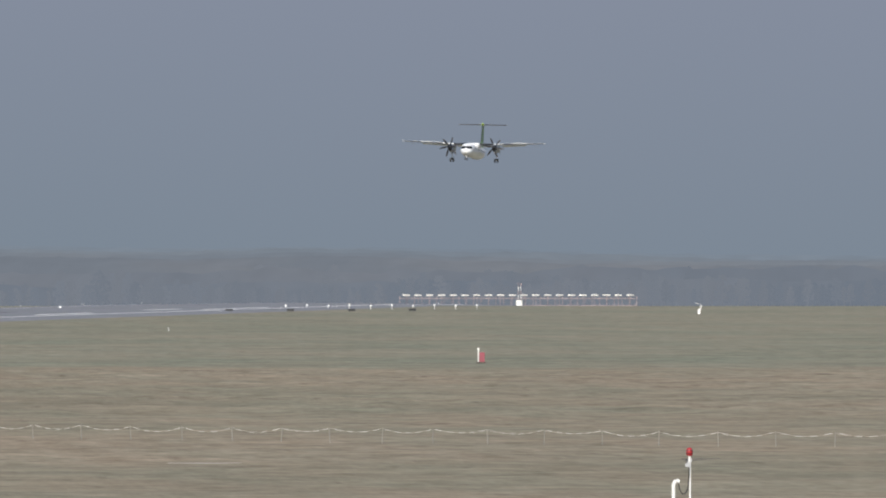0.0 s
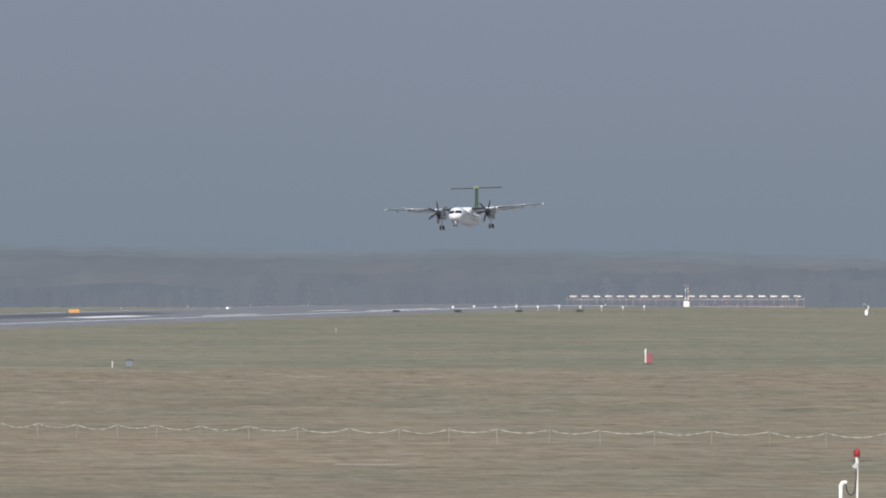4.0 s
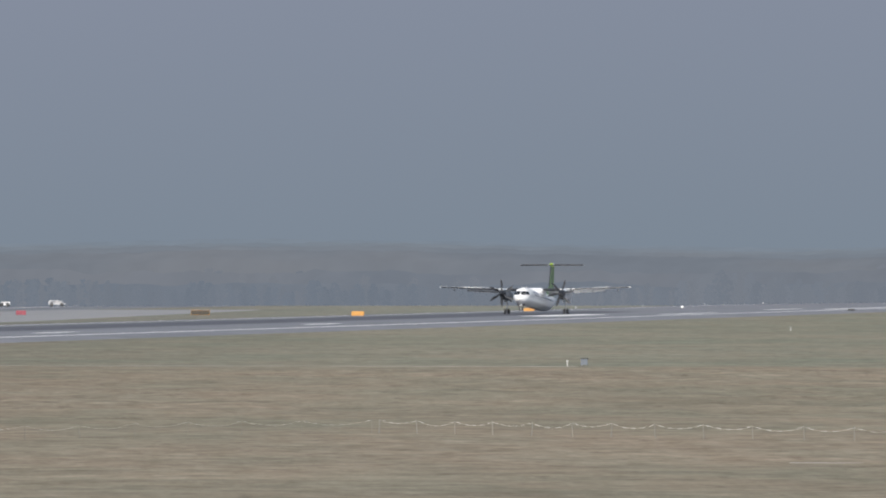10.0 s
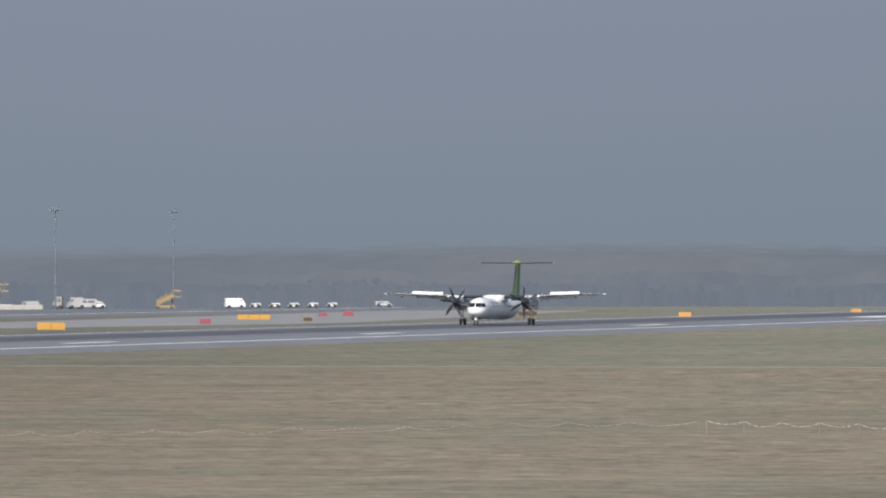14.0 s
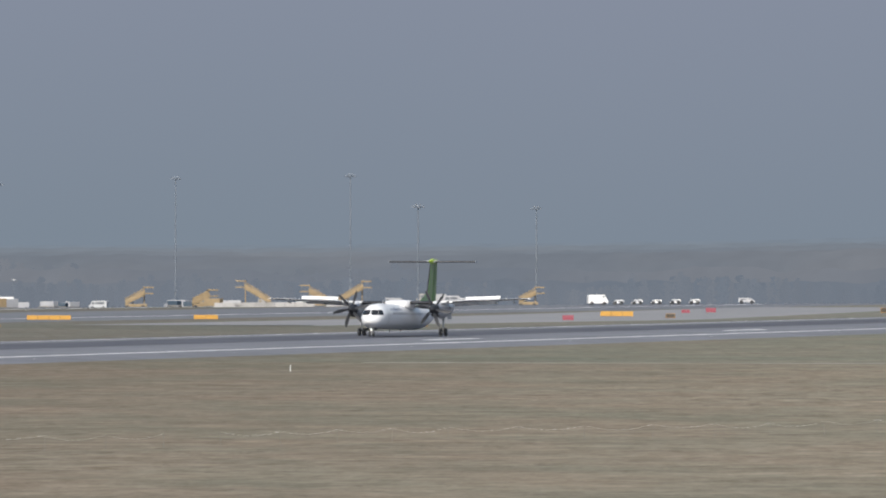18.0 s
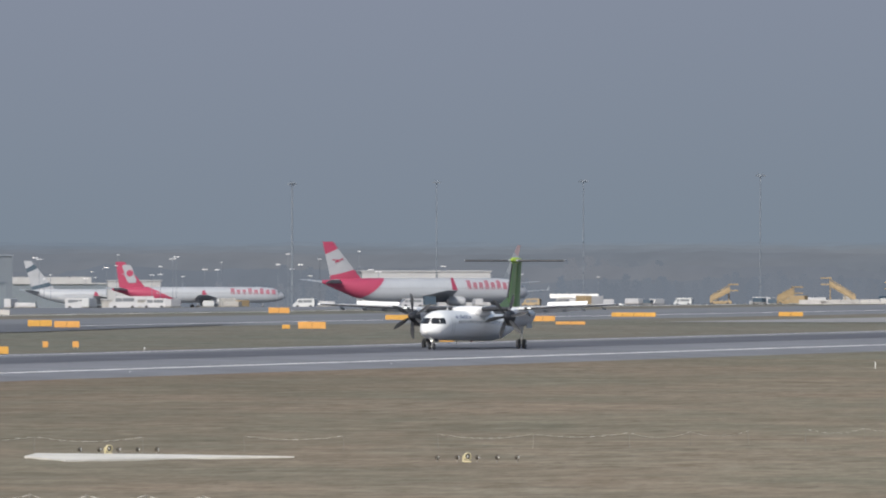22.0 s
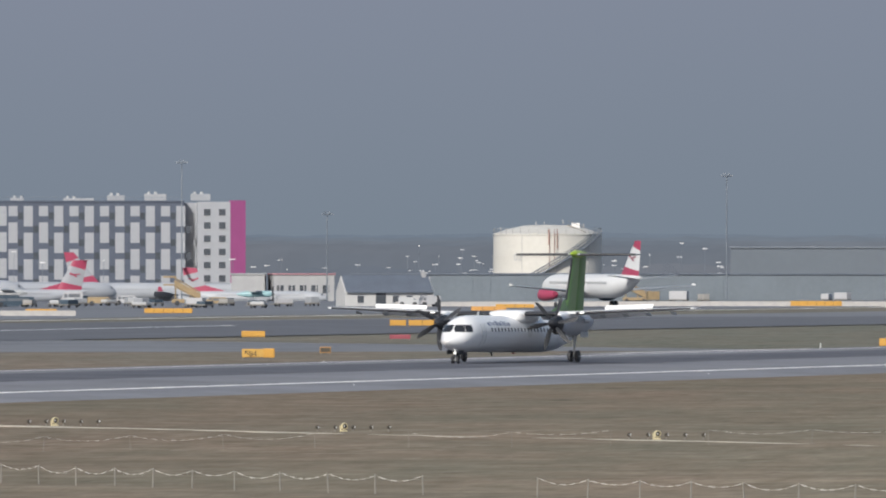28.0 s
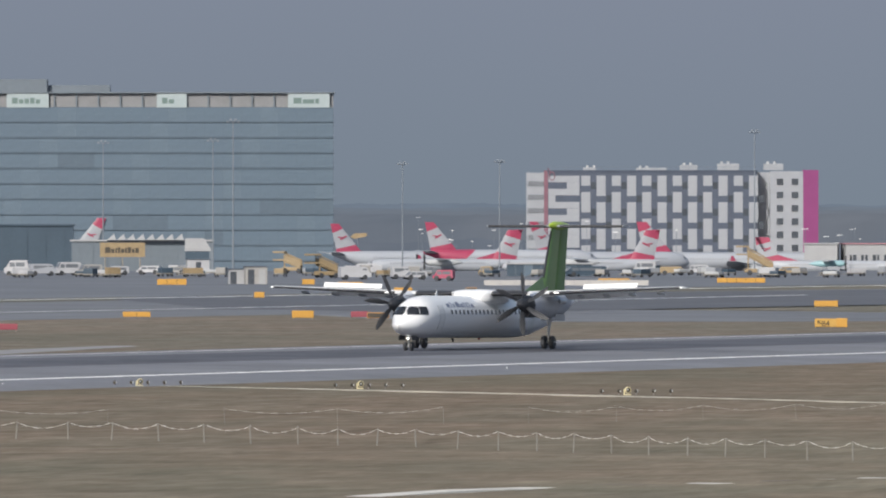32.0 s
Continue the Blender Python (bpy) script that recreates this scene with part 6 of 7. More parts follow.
for out in (0.2, 1.3):
    for up, r_ in ((-0.1, 0.16), (0.55, 0.05), (1.1, 0.06)):
        part("stair_rail" if up > 0 else "stringer", joined([tube(on_stair(i / 20, out, up), on_stair((i + 1) / 20, out, up), r_, r_, 5) for i in range(20)]), "mast_grey", tank, "stair handrail" if up > 0 else "grey stringer")
for i in range(24):
    part("rail_post", tube(on_stair(i / 23, 1.3, 0), on_stair(i / 23, 1.3, 1.1), 0.04, 0.04, 5), "mast_grey", tank)
for a in (-118, -80, -42):
    part("seam", box(-0.05, 0.05, -0.03, 0.03, 0, TH - 0.3), "plaster", shell, at=pose((TR + 0.01) * math.cos(radians(a)), (TR + 0.01) * math.sin(radians(a)), 0, 0, 0, a + 90))
for k in range(36):
    a = 2 * math.pi * k / 36
    part("rail_post", tube(((TR - 0.1) * math.cos(a), (TR - 0.1) * math.sin(a), TH), ((TR - 0.1) * math.cos(a), (TR - 0.1) * math.sin(a), TH + 1.1), 0.03, 0.03, 5), "post", tank)
part("roof_rail", loft([ring_at(TR - 0.1, TH + 1.05), ring_at(TR - 0.02, TH + 1.05), ring_at(TR - 0.02, TH + 1.09), ring_at(TR - 0.1, TH + 1.09), ring_at(TR - 0.1, TH + 1.05)], caps=False), "grey", tank, "grey roof rail")
for a, z0, r_ in ((-88.5, TH - 2.2, 0.14), (-88, TH - 6.6, 0.06), (-80, TH - 2.8, 0.10), (-83, TH - 5.4, 0.06)):
    part("riser_pipe", tube(((TR + 0.25) * math.cos(radians(a)), (TR + 0.25) * math.sin(radians(a)), z0), ((TR + 0.25) * math.cos(radians(a)), (TR + 0.25) * math.sin(radians(a)), TH + 0.9), r_, r_, 6), "rust", tank, "rust-red riser pipe")
part("roof_platform", box(4.6, 6.2, -3, -1, TH + 0.9, TH + 2.1), "offwhite", tank, "small white roof platform")
part("roof_walkway", joined([tube((3.9, -3.2, TH + 1.7), (7.4, -6.6, TH + 0.3), 0.14, 0.14, 5), tube((3.9, -3.2, TH + 2.5), (7.4, -6.6, TH + 1.1), 0.05, 0.05, 5)]), "post", tank, "sloping roof walkway")
for px, ph_ in ((-9.0, 1.2), (-2.2, 2.4), (-0.6, 2.3), (3.0, 2.7), (6.9, 2.0)):
    part("roof_vent", tube((px, -2.0 if abs(px) < 7 else -4.0, TH + 0.2), (px, -2.0 if abs(px) < 7 else -4.0, TH + ph_), 0.14, 0.10, 6), "plaster", tank, "pale roof vent pipe")
num = lettering("02", 1.9, 0.03)
part("number", num, "grey", shell, "painted number 02", pose(TR * math.sin(radians(-33)) * 1.0, -TR * math.cos(radians(-33)) - 0.08, 8.3, 0, 0, -33))

# corrugated wall, gabled house, low halls
def hall(name, x0, y0, x1, y1, top, depth, material, label, roof="roof", ribs=0):
    """A long low hall between two ground points, its front towards the viewer."""
    mx, my = (x0 + x1) / 2, (y0 + y1) / 2
    w = math.hypot(x1 - x0, y1 - y0)
    turn = math.degrees(math.atan2(y1 - y0, x1 - x0))
    g = ground_z(mx, my)
    ob = thing(name, label, "building", at=pose(mx, my, g, 0, 0, turn))
    hh = top - g
    wall = part("wall", box(-w / 2, w / 2, 0, depth, -0.6, hh), material, ob, "hall wall")
    part("roof", box(-w / 2 - 0.3, w / 2 + 0.3, -0.3, depth + 0.3, hh, hh + 0.28), roof, ob, "flat roof edge")
    for k in range(ribs):
        px = -w / 2 + w * (k + 0.5) / ribs
        part("rib", box(px - 0.12, px + 0.12, -0.12, 0.0, -0.6, hh - 0.05), material, wall)
    return ob, w, hh


hall("noise_wall", 2284, 800, 2315, 705, 2.35, 3, "hangar", "long grey-green corrugated metal wall", "roof", 60)
hall("hangar", 2477.9, 787.5, 2487.6, 756.2, 7.2, 30, "hazy_sheet", "hazy grey-green hangar with a thin pale roof edge", "mast_grey", 0)
th, tw, thh = hall("terminal_hall", 3343.0, 1034.5, 3361.0, 982.8, -0.95, 20, "hangar", "grey-green hall with a pale deep roof edge", "plaster", 8)
part("fascia", box(-tw / 2 - 2.0, tw / 2 - 16.0, -0.5, 0.0, thh - 0.05, thh + 1.9), "plaster", th, "pale roof fascia")
hall("long_hall", 2940.0, 808.0, 2950.0, 779.5, 3.2, 20, "plaster", "pale flat-roofed hall behind a parked airliner", "plaster", 8)
hall("far_hall", 3164.0, 936.5, 3168.0, 923.6, 0.3, 20, "plaster", "pale far hall behind parked airliners", "plaster", 4)
wcx, wcy = 2421.5, 623.2
canopy = thing("walkway_canopy", "long flat white canopy on posts beside the apron", "canopy", at=stand(wcx, wcy, facing(wcx, wcy)))
part("slab", box(-4.7, 4.7, -1.5, 1.5, 1.95, 2.75, 0.05), "offwhite", canopy, "white roof slab")
for k in range(6):
    part("post", box(-4.5 + 1.78 * k, -4.4 + 1.78 * k, -1.2, -1.1, -0.1, 1.96), "mast_grey", canopy)
hall("service_block", 2398, 711, 2401, 701, -1.2, 5, "block", "low pale service building with vans before it", "plaster", 6)
lh, lw, lhh = hall("low_hall", 2776.0, 991.0, 2782.0, 978.5, 0.9, 12, "plaster", "pale low hall with a red eaves band", "faded_red", 5)
for k in range(5):
    part("window", box(-lw / 2 + 0.8 + 2.6 * k, -lw / 2 + 2.3 + 2.6 * k, -0.06, 0.0, 3.0, 4.8), "window", lh, "dark window")
hall("white_shed", 2775.0, 1000.8, 2777.3, 993.6, 0.9, 10, "plaster", "plain white shed with a flat roof", "plaster", 0)
hall("dark_hall", 2106, 925, 2116.3, 900.6, 5.95, 20, "dark_hall", "dark blue-grey service hall", "dark_hall", 8)
hall("pier_building", 2074.8, 883.3, 2084.2, 860.8, 3.3, 14, "hangar", "blue-grey passenger pier with a pale flat roof", "plaster", 10)
for k in range(8):
    tooth = thing("canopy_tooth", "white pointed canopy on the passenger pier", "canopy", "pier canopies", pose(2076.2 + 0.65 * k, 876.4 - 1.55 * k, 3.55, 0, 0, facing(2073, 865)))
    part("fabric", shape([(-0.8, 0, 0), (0.8, 0, 0), (0.8, 4, 0), (-0.8, 4, 0), (0.45, 0.3, 1.05), (0.45, 3.7, 1.05)], [(0, 1, 4), (2, 3, 5), (1, 2, 5, 4), (3, 0, 4, 5), (3, 2, 1, 0)]), "plaster", tooth)
bx, by = 2073.7, 873.0
bill = thing("billboard", "yellow billboard with plain bars as lettering", "billboard", at=pose(bx - 8.2, by - 3.2, ground_z(bx, by), 0, 0, facing(bx, by)))
part("panel", box(-3.9, 3.9, -0.15, 0.15, 2.8, 5.3, 0.05), "machine", bill, "yellow panel")
part("lettering", bars((0.9, 0.6, 0.35, 0.4, 0.55, 0.35, 0.6, 0.5, 0.6), 1.0, 0.12), "brown", bill, "brown bars", pose(-3.0, -0.16, 3.5))
for px in (-3, 0, 3):
    part("leg", tube((px, 0.1, -0.5), (px, 0.1, 2.9), 0.12, 0.12, 6), "post", bill)

bx, by = 2230 * math.cos(radians(22.508)), 2230 * math.sin(radians(22.508))
bridge = thing("boarding_bridge", "white boarding bridge cabin with dark glazing on legs", "boarding bridge", at=pose(bx, by, 0, 0, 0, facing(bx, by)))
part("cabin_roof", loft([[(-2.1, -1.6, 1.7), (2.4, -1.6, 1.7), (2.4, 1.6, 1.7), (-2.1, 1.6, 1.7)], [(-2.1, -1.6, 2.2), (2.3, -1.6, 2.2), (2.3, 1.6, 2.2), (-2.1, 1.6, 2.2)], [(-2.0, -1.4, 3.9), (1.2, -1.4, 3.9), (1.2, 1.4, 3.9), (-2.0, 1.4, 3.9)]], smooth=False), "plaster", bridge, "white sloped roof")
part("glazing", box(-2.0, 2.1, -1.5, 1.5, 0.3, 1.7), "dark_hall", bridge, "dark glazed cabin")
for px in (-1.6, 1.6):
    part("leg", box(px - 0.2, px + 0.2, -0.3, 0.3, ground_z(bx, by) - 0.1, 0.32), "mast_grey", bridge, "grey leg")
yx, yy = 2900 * math.cos(radians(21.797)), 2900 * math.sin(radians(21.797))
jib = thing("advertising_wing", "yellow wedge-shaped board on a grey pole", "sign", at=stand(yx, yy, facing(yx, yy)))
zb = 2.5 - ground_z(yx, yy)
part("board", loft([[(-1.9, d, zb + 0.1), (-0.9, d, zb - 0.25), (1.9, d, zb + 0.3), (1.9, d, zb + 1.0), (-0.9, d, zb + 0.95)] for d in (-0.15, 0.15)], smooth=False), "machine", jib, "yellow wedge")
part("pole", tube((0, 0.3, -0.1), (0, 0.3, zb), 0.15, 0.12, 8), "mast_grey", jib)

# gabled house
gx, gy = 1743.1, 604.8
house = thing("house", "white gabled house with a dark slate roof", "house", at=pose(gx, gy, ground_z(gx, gy), 0, 0, facing(gx, gy) + 13))
house.scale = (0.83, 0.83, 0.83)
body = part("wall", box(-7.8, 7.8, 0, 7, -0.5, 2.55), "house_white", house, "white wall")
for s in (-1, 1):
    part("gable", shape([(s * 7.8, 0, 2.55), (s * 7.8, 7, 2.55), (s * 7.8, 3.5, 5.2), (s * 7.5, 0, 2.55), (s * 7.5, 7, 2.55), (s * 7.5, 3.5, 5.2)], [(0, 1, 2), (3, 5, 4), (0, 2, 5, 3), (1, 4, 5, 2), (0, 3, 4, 1)]), "house_white", house, "white gable")
for s in (0, 1):
    y0, y1 = ((-0.5, 3.5), (7.5, 3.5))[s]
    part("roof", shape([(-7.6, y0, 2.35), (7.6, y0, 2.35), (7.6, y1, 5.15), (-7.6, y1, 5.15), (-7.6, y0, 2.6), (7.6, y0, 2.6), (7.6, y1, 5.4), (-7.6, y1, 5.4)], [(0, 1, 2, 3), (7, 6, 5, 4), (0, 4, 5, 1), (1, 5, 6, 2), (2, 6, 7, 3), (3, 7, 4, 0)]), "roof", house, "dark slate roof")
part("chimney", box(6.4, 7.1, 2.9, 3.7, 4.6, 6.0, 0.03), "plaster", house, "white chimney")
for px in (-5.6, 0.6, 3.0, 5.4):
    wv = part("window", box(px, px + 1.1, -0.07, 0.0, 0.7, 1.9), "window", body, "dark window")
    part("frame", joined([box(px - 0.08, px + 1.18, -0.1, -0.01, 1.9, 1.98), box(px - 0.08, px + 1.18, -0.12, -0.01, 0.6, 0.7)]), "panel", wv)
part("door", box(-2.4, -0.6, -0.06, 0.0, -0.1, 2.3), "window", body, "dark open door")


# ---- vehicles ----
def van(x, y, yaw, L, W, H, color, label, cab=0.45, name="van"):
    b = math.degrees(math.atan2(y, x))
    ob = thing(name, label, "vehicle", "apron vehicles", pose(x, y, ground_z(x, y) + 0.06, 0, 0, b - 90 + yaw))
    prof = [(-L / 2, 0.35), (-L / 2, H * 0.92), (-L / 2 + 0.15, H), (L * (0.5 - cab) - 0.1, H), (L * 0.5 - L * cab * 0.55, H * 0.97), (L * 0.5 - L * cab * 0.22, H * 0.58), (L / 2, H * 0.48), (L / 2, 0.35)]
    body = part("body", loft([[(px, s * W / 2 * (1.0 if pz < H * 0.6 else 0.92), pz) for px, pz in prof] for s in (-1, 1)], smooth=False), color, ob)
    for s in (-1, 1):
        part("side_window", box(L * (0.5 - cab), L * (0.5 - cab * 0.5), s * W * 0.475 - 0.02, s * W * 0.475 + 0.02, H * 0.58, H * 0.86), "haze_glass", body, "dark side window")
        if cab > 0.3:
            part("side_window", box(-L * 0.38, L * (0.5 - cab) - 0.15, s * W * 0.475 - 0.02, s * W * 0.475 + 0.02, H * 0.60, H * 0.86), "haze_glass", body, "dark side window")
        for px in (-L * 0.32, L * 0.30):
            part("wheel", wheel_shape(0.36, 0.24, 12), "dark", ob, at=pose(px, s * (W / 2 - 0.1), 0.36))
    part("windscreen", shape([(L * 0.5 - L * cab * 0.50, -W * 0.42, H * 0.93), (L * 0.5 - L * cab * 0.50, W * 0.42, H * 0.93), (L * 0.5 - L * cab * 0.22 + 0.04, W * 0.46, H * 0.60), (L * 0.5 - L * cab * 0.22 + 0.04, -W * 0.46, H * 0.60)], [(0, 1, 2, 3)]), "haze_glass", body, "dark windscreen")
    return ob


van(2300.7, 478.6, 8, 3.6, 2.2, 1.9, "white", "white bus parked at the field's edge", 0.3, "minibus")
for k in range(5):
    van(2301.4 + 0.7 * k, 475.0 - 3.38 * k, 186, 1.9, 1.6, 0.95, "white", "small white cart parked in a row", 0.4, "service_cart")
van(2290, 449.0, 0, 3.0, 1.9, 1.1, "dull_white", "pale car parked far off", 0.45, "car")
rng = random.Random(3)


def seen(bearing, dist):
    b = radians(bearing)
    return dist * math.cos(b), dist * math.sin(b)


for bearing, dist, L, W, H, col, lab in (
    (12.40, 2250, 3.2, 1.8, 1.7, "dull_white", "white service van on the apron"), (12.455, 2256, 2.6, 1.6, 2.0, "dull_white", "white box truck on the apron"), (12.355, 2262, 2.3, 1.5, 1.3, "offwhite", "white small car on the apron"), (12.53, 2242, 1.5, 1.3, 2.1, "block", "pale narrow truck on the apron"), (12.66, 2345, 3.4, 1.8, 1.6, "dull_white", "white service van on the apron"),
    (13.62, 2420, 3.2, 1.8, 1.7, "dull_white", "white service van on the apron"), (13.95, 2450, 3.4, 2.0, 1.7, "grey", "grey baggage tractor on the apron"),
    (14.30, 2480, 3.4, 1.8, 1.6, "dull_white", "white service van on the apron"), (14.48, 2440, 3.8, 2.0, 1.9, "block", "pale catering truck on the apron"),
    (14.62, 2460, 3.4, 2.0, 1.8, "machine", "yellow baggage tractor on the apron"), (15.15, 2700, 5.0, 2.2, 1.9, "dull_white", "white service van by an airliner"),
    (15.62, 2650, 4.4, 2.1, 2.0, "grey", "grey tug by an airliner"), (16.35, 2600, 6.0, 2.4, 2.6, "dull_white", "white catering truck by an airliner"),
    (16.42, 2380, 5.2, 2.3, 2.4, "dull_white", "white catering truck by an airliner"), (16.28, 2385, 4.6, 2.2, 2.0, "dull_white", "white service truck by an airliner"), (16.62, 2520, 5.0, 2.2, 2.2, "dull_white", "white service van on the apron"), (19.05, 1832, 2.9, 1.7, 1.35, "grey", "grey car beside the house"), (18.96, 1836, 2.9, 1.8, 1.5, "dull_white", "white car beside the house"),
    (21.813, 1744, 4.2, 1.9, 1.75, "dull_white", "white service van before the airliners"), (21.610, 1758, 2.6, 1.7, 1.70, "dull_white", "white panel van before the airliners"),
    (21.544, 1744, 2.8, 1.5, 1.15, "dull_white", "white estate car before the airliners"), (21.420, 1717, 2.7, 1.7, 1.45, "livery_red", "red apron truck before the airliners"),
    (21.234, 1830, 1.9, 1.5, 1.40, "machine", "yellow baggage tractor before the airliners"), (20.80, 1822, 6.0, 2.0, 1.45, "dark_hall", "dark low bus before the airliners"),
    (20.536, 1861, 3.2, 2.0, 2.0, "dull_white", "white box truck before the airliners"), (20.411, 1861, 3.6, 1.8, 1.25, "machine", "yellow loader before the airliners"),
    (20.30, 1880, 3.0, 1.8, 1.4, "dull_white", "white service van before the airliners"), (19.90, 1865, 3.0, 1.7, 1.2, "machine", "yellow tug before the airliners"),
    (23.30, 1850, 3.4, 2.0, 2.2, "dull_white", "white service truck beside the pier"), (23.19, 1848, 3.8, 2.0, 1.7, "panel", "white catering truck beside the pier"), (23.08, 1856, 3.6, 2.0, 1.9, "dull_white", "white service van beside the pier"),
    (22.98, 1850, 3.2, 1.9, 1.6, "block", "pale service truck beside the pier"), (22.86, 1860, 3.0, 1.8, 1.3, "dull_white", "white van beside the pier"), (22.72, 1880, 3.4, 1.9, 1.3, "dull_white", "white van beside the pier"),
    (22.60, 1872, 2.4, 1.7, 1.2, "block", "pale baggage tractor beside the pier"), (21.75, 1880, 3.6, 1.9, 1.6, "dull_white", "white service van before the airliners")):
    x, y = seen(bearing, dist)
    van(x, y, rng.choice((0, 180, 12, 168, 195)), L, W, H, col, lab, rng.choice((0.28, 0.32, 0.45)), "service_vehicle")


def boarding_stair(x, y, yaw, h, label):
    b = math.degrees(math.atan2(y, x))
    ob = thing("boarding_stair", label, "boarding stairs", "boarding stairs", pose(x, y, ground_z(x, y) + 0.06, 0, 0, b - 90 + yaw))
    run = h * 1.25
    for s in (-1, 1):
        part("side_panel", shape([(-run * 0.5, s * 0.82, 0.7), (run * 0.5, s * 0.82, h - 0.35), (run * 0.5, s * 0.82, h + 0.75), (-run * 0.5, s * 0.82, 1.75), (-run * 0.5, s * 0.88, 0.7), (run * 0.5, s * 0.88, h - 0.35), (run * 0.5, s * 0.88, h + 0.75), (-run * 0.5, s * 0.88, 1.75)], [(0, 1, 2, 3), (7, 6, 5, 4), (0, 4, 5, 1), (2, 6, 7, 3), (1, 5, 6, 2), (0, 3, 7, 4)]), "machine", ob, "yellow side panel")
    part("chassis", box(-run * 0.5, run * 0.6, -0.9, 0.9, 0.4, 0.95, 0.08), "machine", ob, "yellow chassis")
    flight = part("flight", joined([tube((-run * 0.5, s * 0.8, 0.9), (run * 0.5, s * 0.8, h), 0.16, 0.16, 6) for s in (-1, 1)] + [tube((-run * 0.5, s * 0.85, 1.9), (run * 0.5, s * 0.85, h + 1.0), 0.09, 0.09, 6) for s in (-1, 1)]), "machine", ob, "yellow inclined flight")
    for k in range(12):
        q = (k + 0.5) / 12
        part("step", box(-run * 0.5 + run * q - 0.16, -run * 0.5 + run * q + 0.16, -0.75, 0.75, 0.9 + (h - 0.9) * q - 0.04, 0.9 + (h - 0.9) * q + 0.04), "brown", flight)
    part("platform", box(run * 0.5, run * 0.5 + 1.6, -1.0, 1.0, h - 0.12, h + 0.1), "machine", ob, "yellow top platform")
    part("canopy", box(run * 0.42, run * 0.5 + 1.6, -1.05, 1.05, h + 1.0, h + 1.25, 0.05), "machine", ob, "yellow top rail")
    for px in (run * 0.46, -run * 0.1):
        part("strut", tube((px, 0.6, 0.9), (px, 0.6, h * (0.95 if px > 0 else 0.45)), 0.12, 0.12, 6), "machine", ob)
    for px in (-run * 0.4, run * 0.4):
        for s in (-1, 1):
            part("wheel", wheel_shape(0.38, 0.25, 12), "dark", ob, at=pose(px, s * 0.8, 0.38))


for bearing, dist, yaw, h in ((13.79, 2400, 0, 2.9), (13.25, 2400, 180, 3.9), (12.98, 2400, 180, 3.0), (12.84, 2400, 0, 3.7), (12.06, 2480, 0, 2.6), (13.50, 2430, 10, 2.4), (21.937, 1786, 200, 2.1), (18.05, 2420, 180, 3.2), (20.025, 1861, 180, 3.0), (22.085, 1914, 170, 2.0)):
    x, y = seen(bearing, dist)
    boarding_stair(x, y, yaw, h, "yellow mobile boarding stair parked on the apron")
for bearing, n in ((12.62, 8), (13.02, 8), (13.2, 6)):
    for k in range(n):
        x, y = seen(bearing + 0.044 * k, 2310)
        ob = thing("concrete_barrier", "pale concrete barrier block on the apron edge", "barrier", "concrete barriers", stand(x, y, facing(x, y)))
        part("block", loft([[(-0.85, -0.3, 0), (0.85, -0.3, 0), (0.85, 0.3, 0), (-0.85, 0.3, 0)], [(-0.85, -0.22, 0.4), (0.85, -0.22, 0.4), (0.85, 0.22, 0.4), (-0.85, 0.22, 0.4)], [(-0.85, -0.12, 0.95), (0.85, -0.12, 0.95), (0.85, 0.12, 0.95), (-0.85, 0.12, 0.95)]], smooth=False), "barrier", ob)

for b0, n, R in ((20.55, 11, 1617), (16.95, 24, 1850), (17.9, 16, 1846), (18.5, 11, 1840)):
    for k in range(n):
        x, y = seen(b0 + 0.066 * k * 1617 / R, R)
        ob = thing("concrete_barrier", "long pale concrete barrier block on the apron edge", "barrier", "concrete barriers", stand(x, y, facing(x, y)))
        part("block", loft([[(-0.92, -0.3, 0), (0.92, -0.3, 0), (0.92, 0.3, 0), (-0.92, 0.3, 0)], [(-0.92, -0.22, 0.4), (0.92, -0.22, 0.4), (0.92, 0.22, 0.4), (-0.92, 0.22, 0.4)], [(-0.92, -0.12, 0.72), (0.92, -0.12, 0.72), (0.92, 0.12, 0.72), (-0.92, 0.12, 0.72)]], smooth=False), "barrier", ob)


def kiosk(bearing, dist, w, d, h, color, label, doors):
    x, y = seen(bearing, dist)
    ob = thing("service_kiosk", label, "kiosk", "apron kiosks", stand(x, y, facing(x, y) + 6))
    wall = part("wall", box(-w / 2, w / 2, -d / 2, d / 2, -0.05, h, 0.03), color, ob, "kiosk wall")
    part("roof", box(-w / 2 - 0.12, w / 2 + 0.12, -d / 2 - 0.12, d / 2 + 0.12, h, h + 0.12), "roof", ob, "flat dark roof")
    for k in range(doors):
        px = -w / 2 + w * (k + 0.5) / doors
        part("door", box(px - 0.4, px + 0.4, -d / 2 - 0.04, -d / 2, 0.05, h * 0.85), "plaster" if k % 2 else "window", wall, "kiosk door")


kiosk(22.25, 1645, 2.75, 2.4, 2.25, "block", "khaki concrete kiosk with a flat roof", 2)
kiosk(22.335, 1649, 1.9, 2.2, 1.9, "plaster", "pale kiosk with white doors", 2)
kiosk(22.505, 1898, 3.2, 2.2, 2.15, "dull_white", "white container box beside the pier", 1)
# glazed waiting shelter in front of the airliners
x, y = seen(20.953, 1830)
shelter = thing("glazed_shelter", "long dark glazed shelter with a pale roof", "shelter", at=stand(x, y, facing(x, y)))
part("roof", box(-6.2, 6.2, -1.4, 1.4, 1.75, 1.98, 0.04), "plaster", shelter, "pale flat roof")
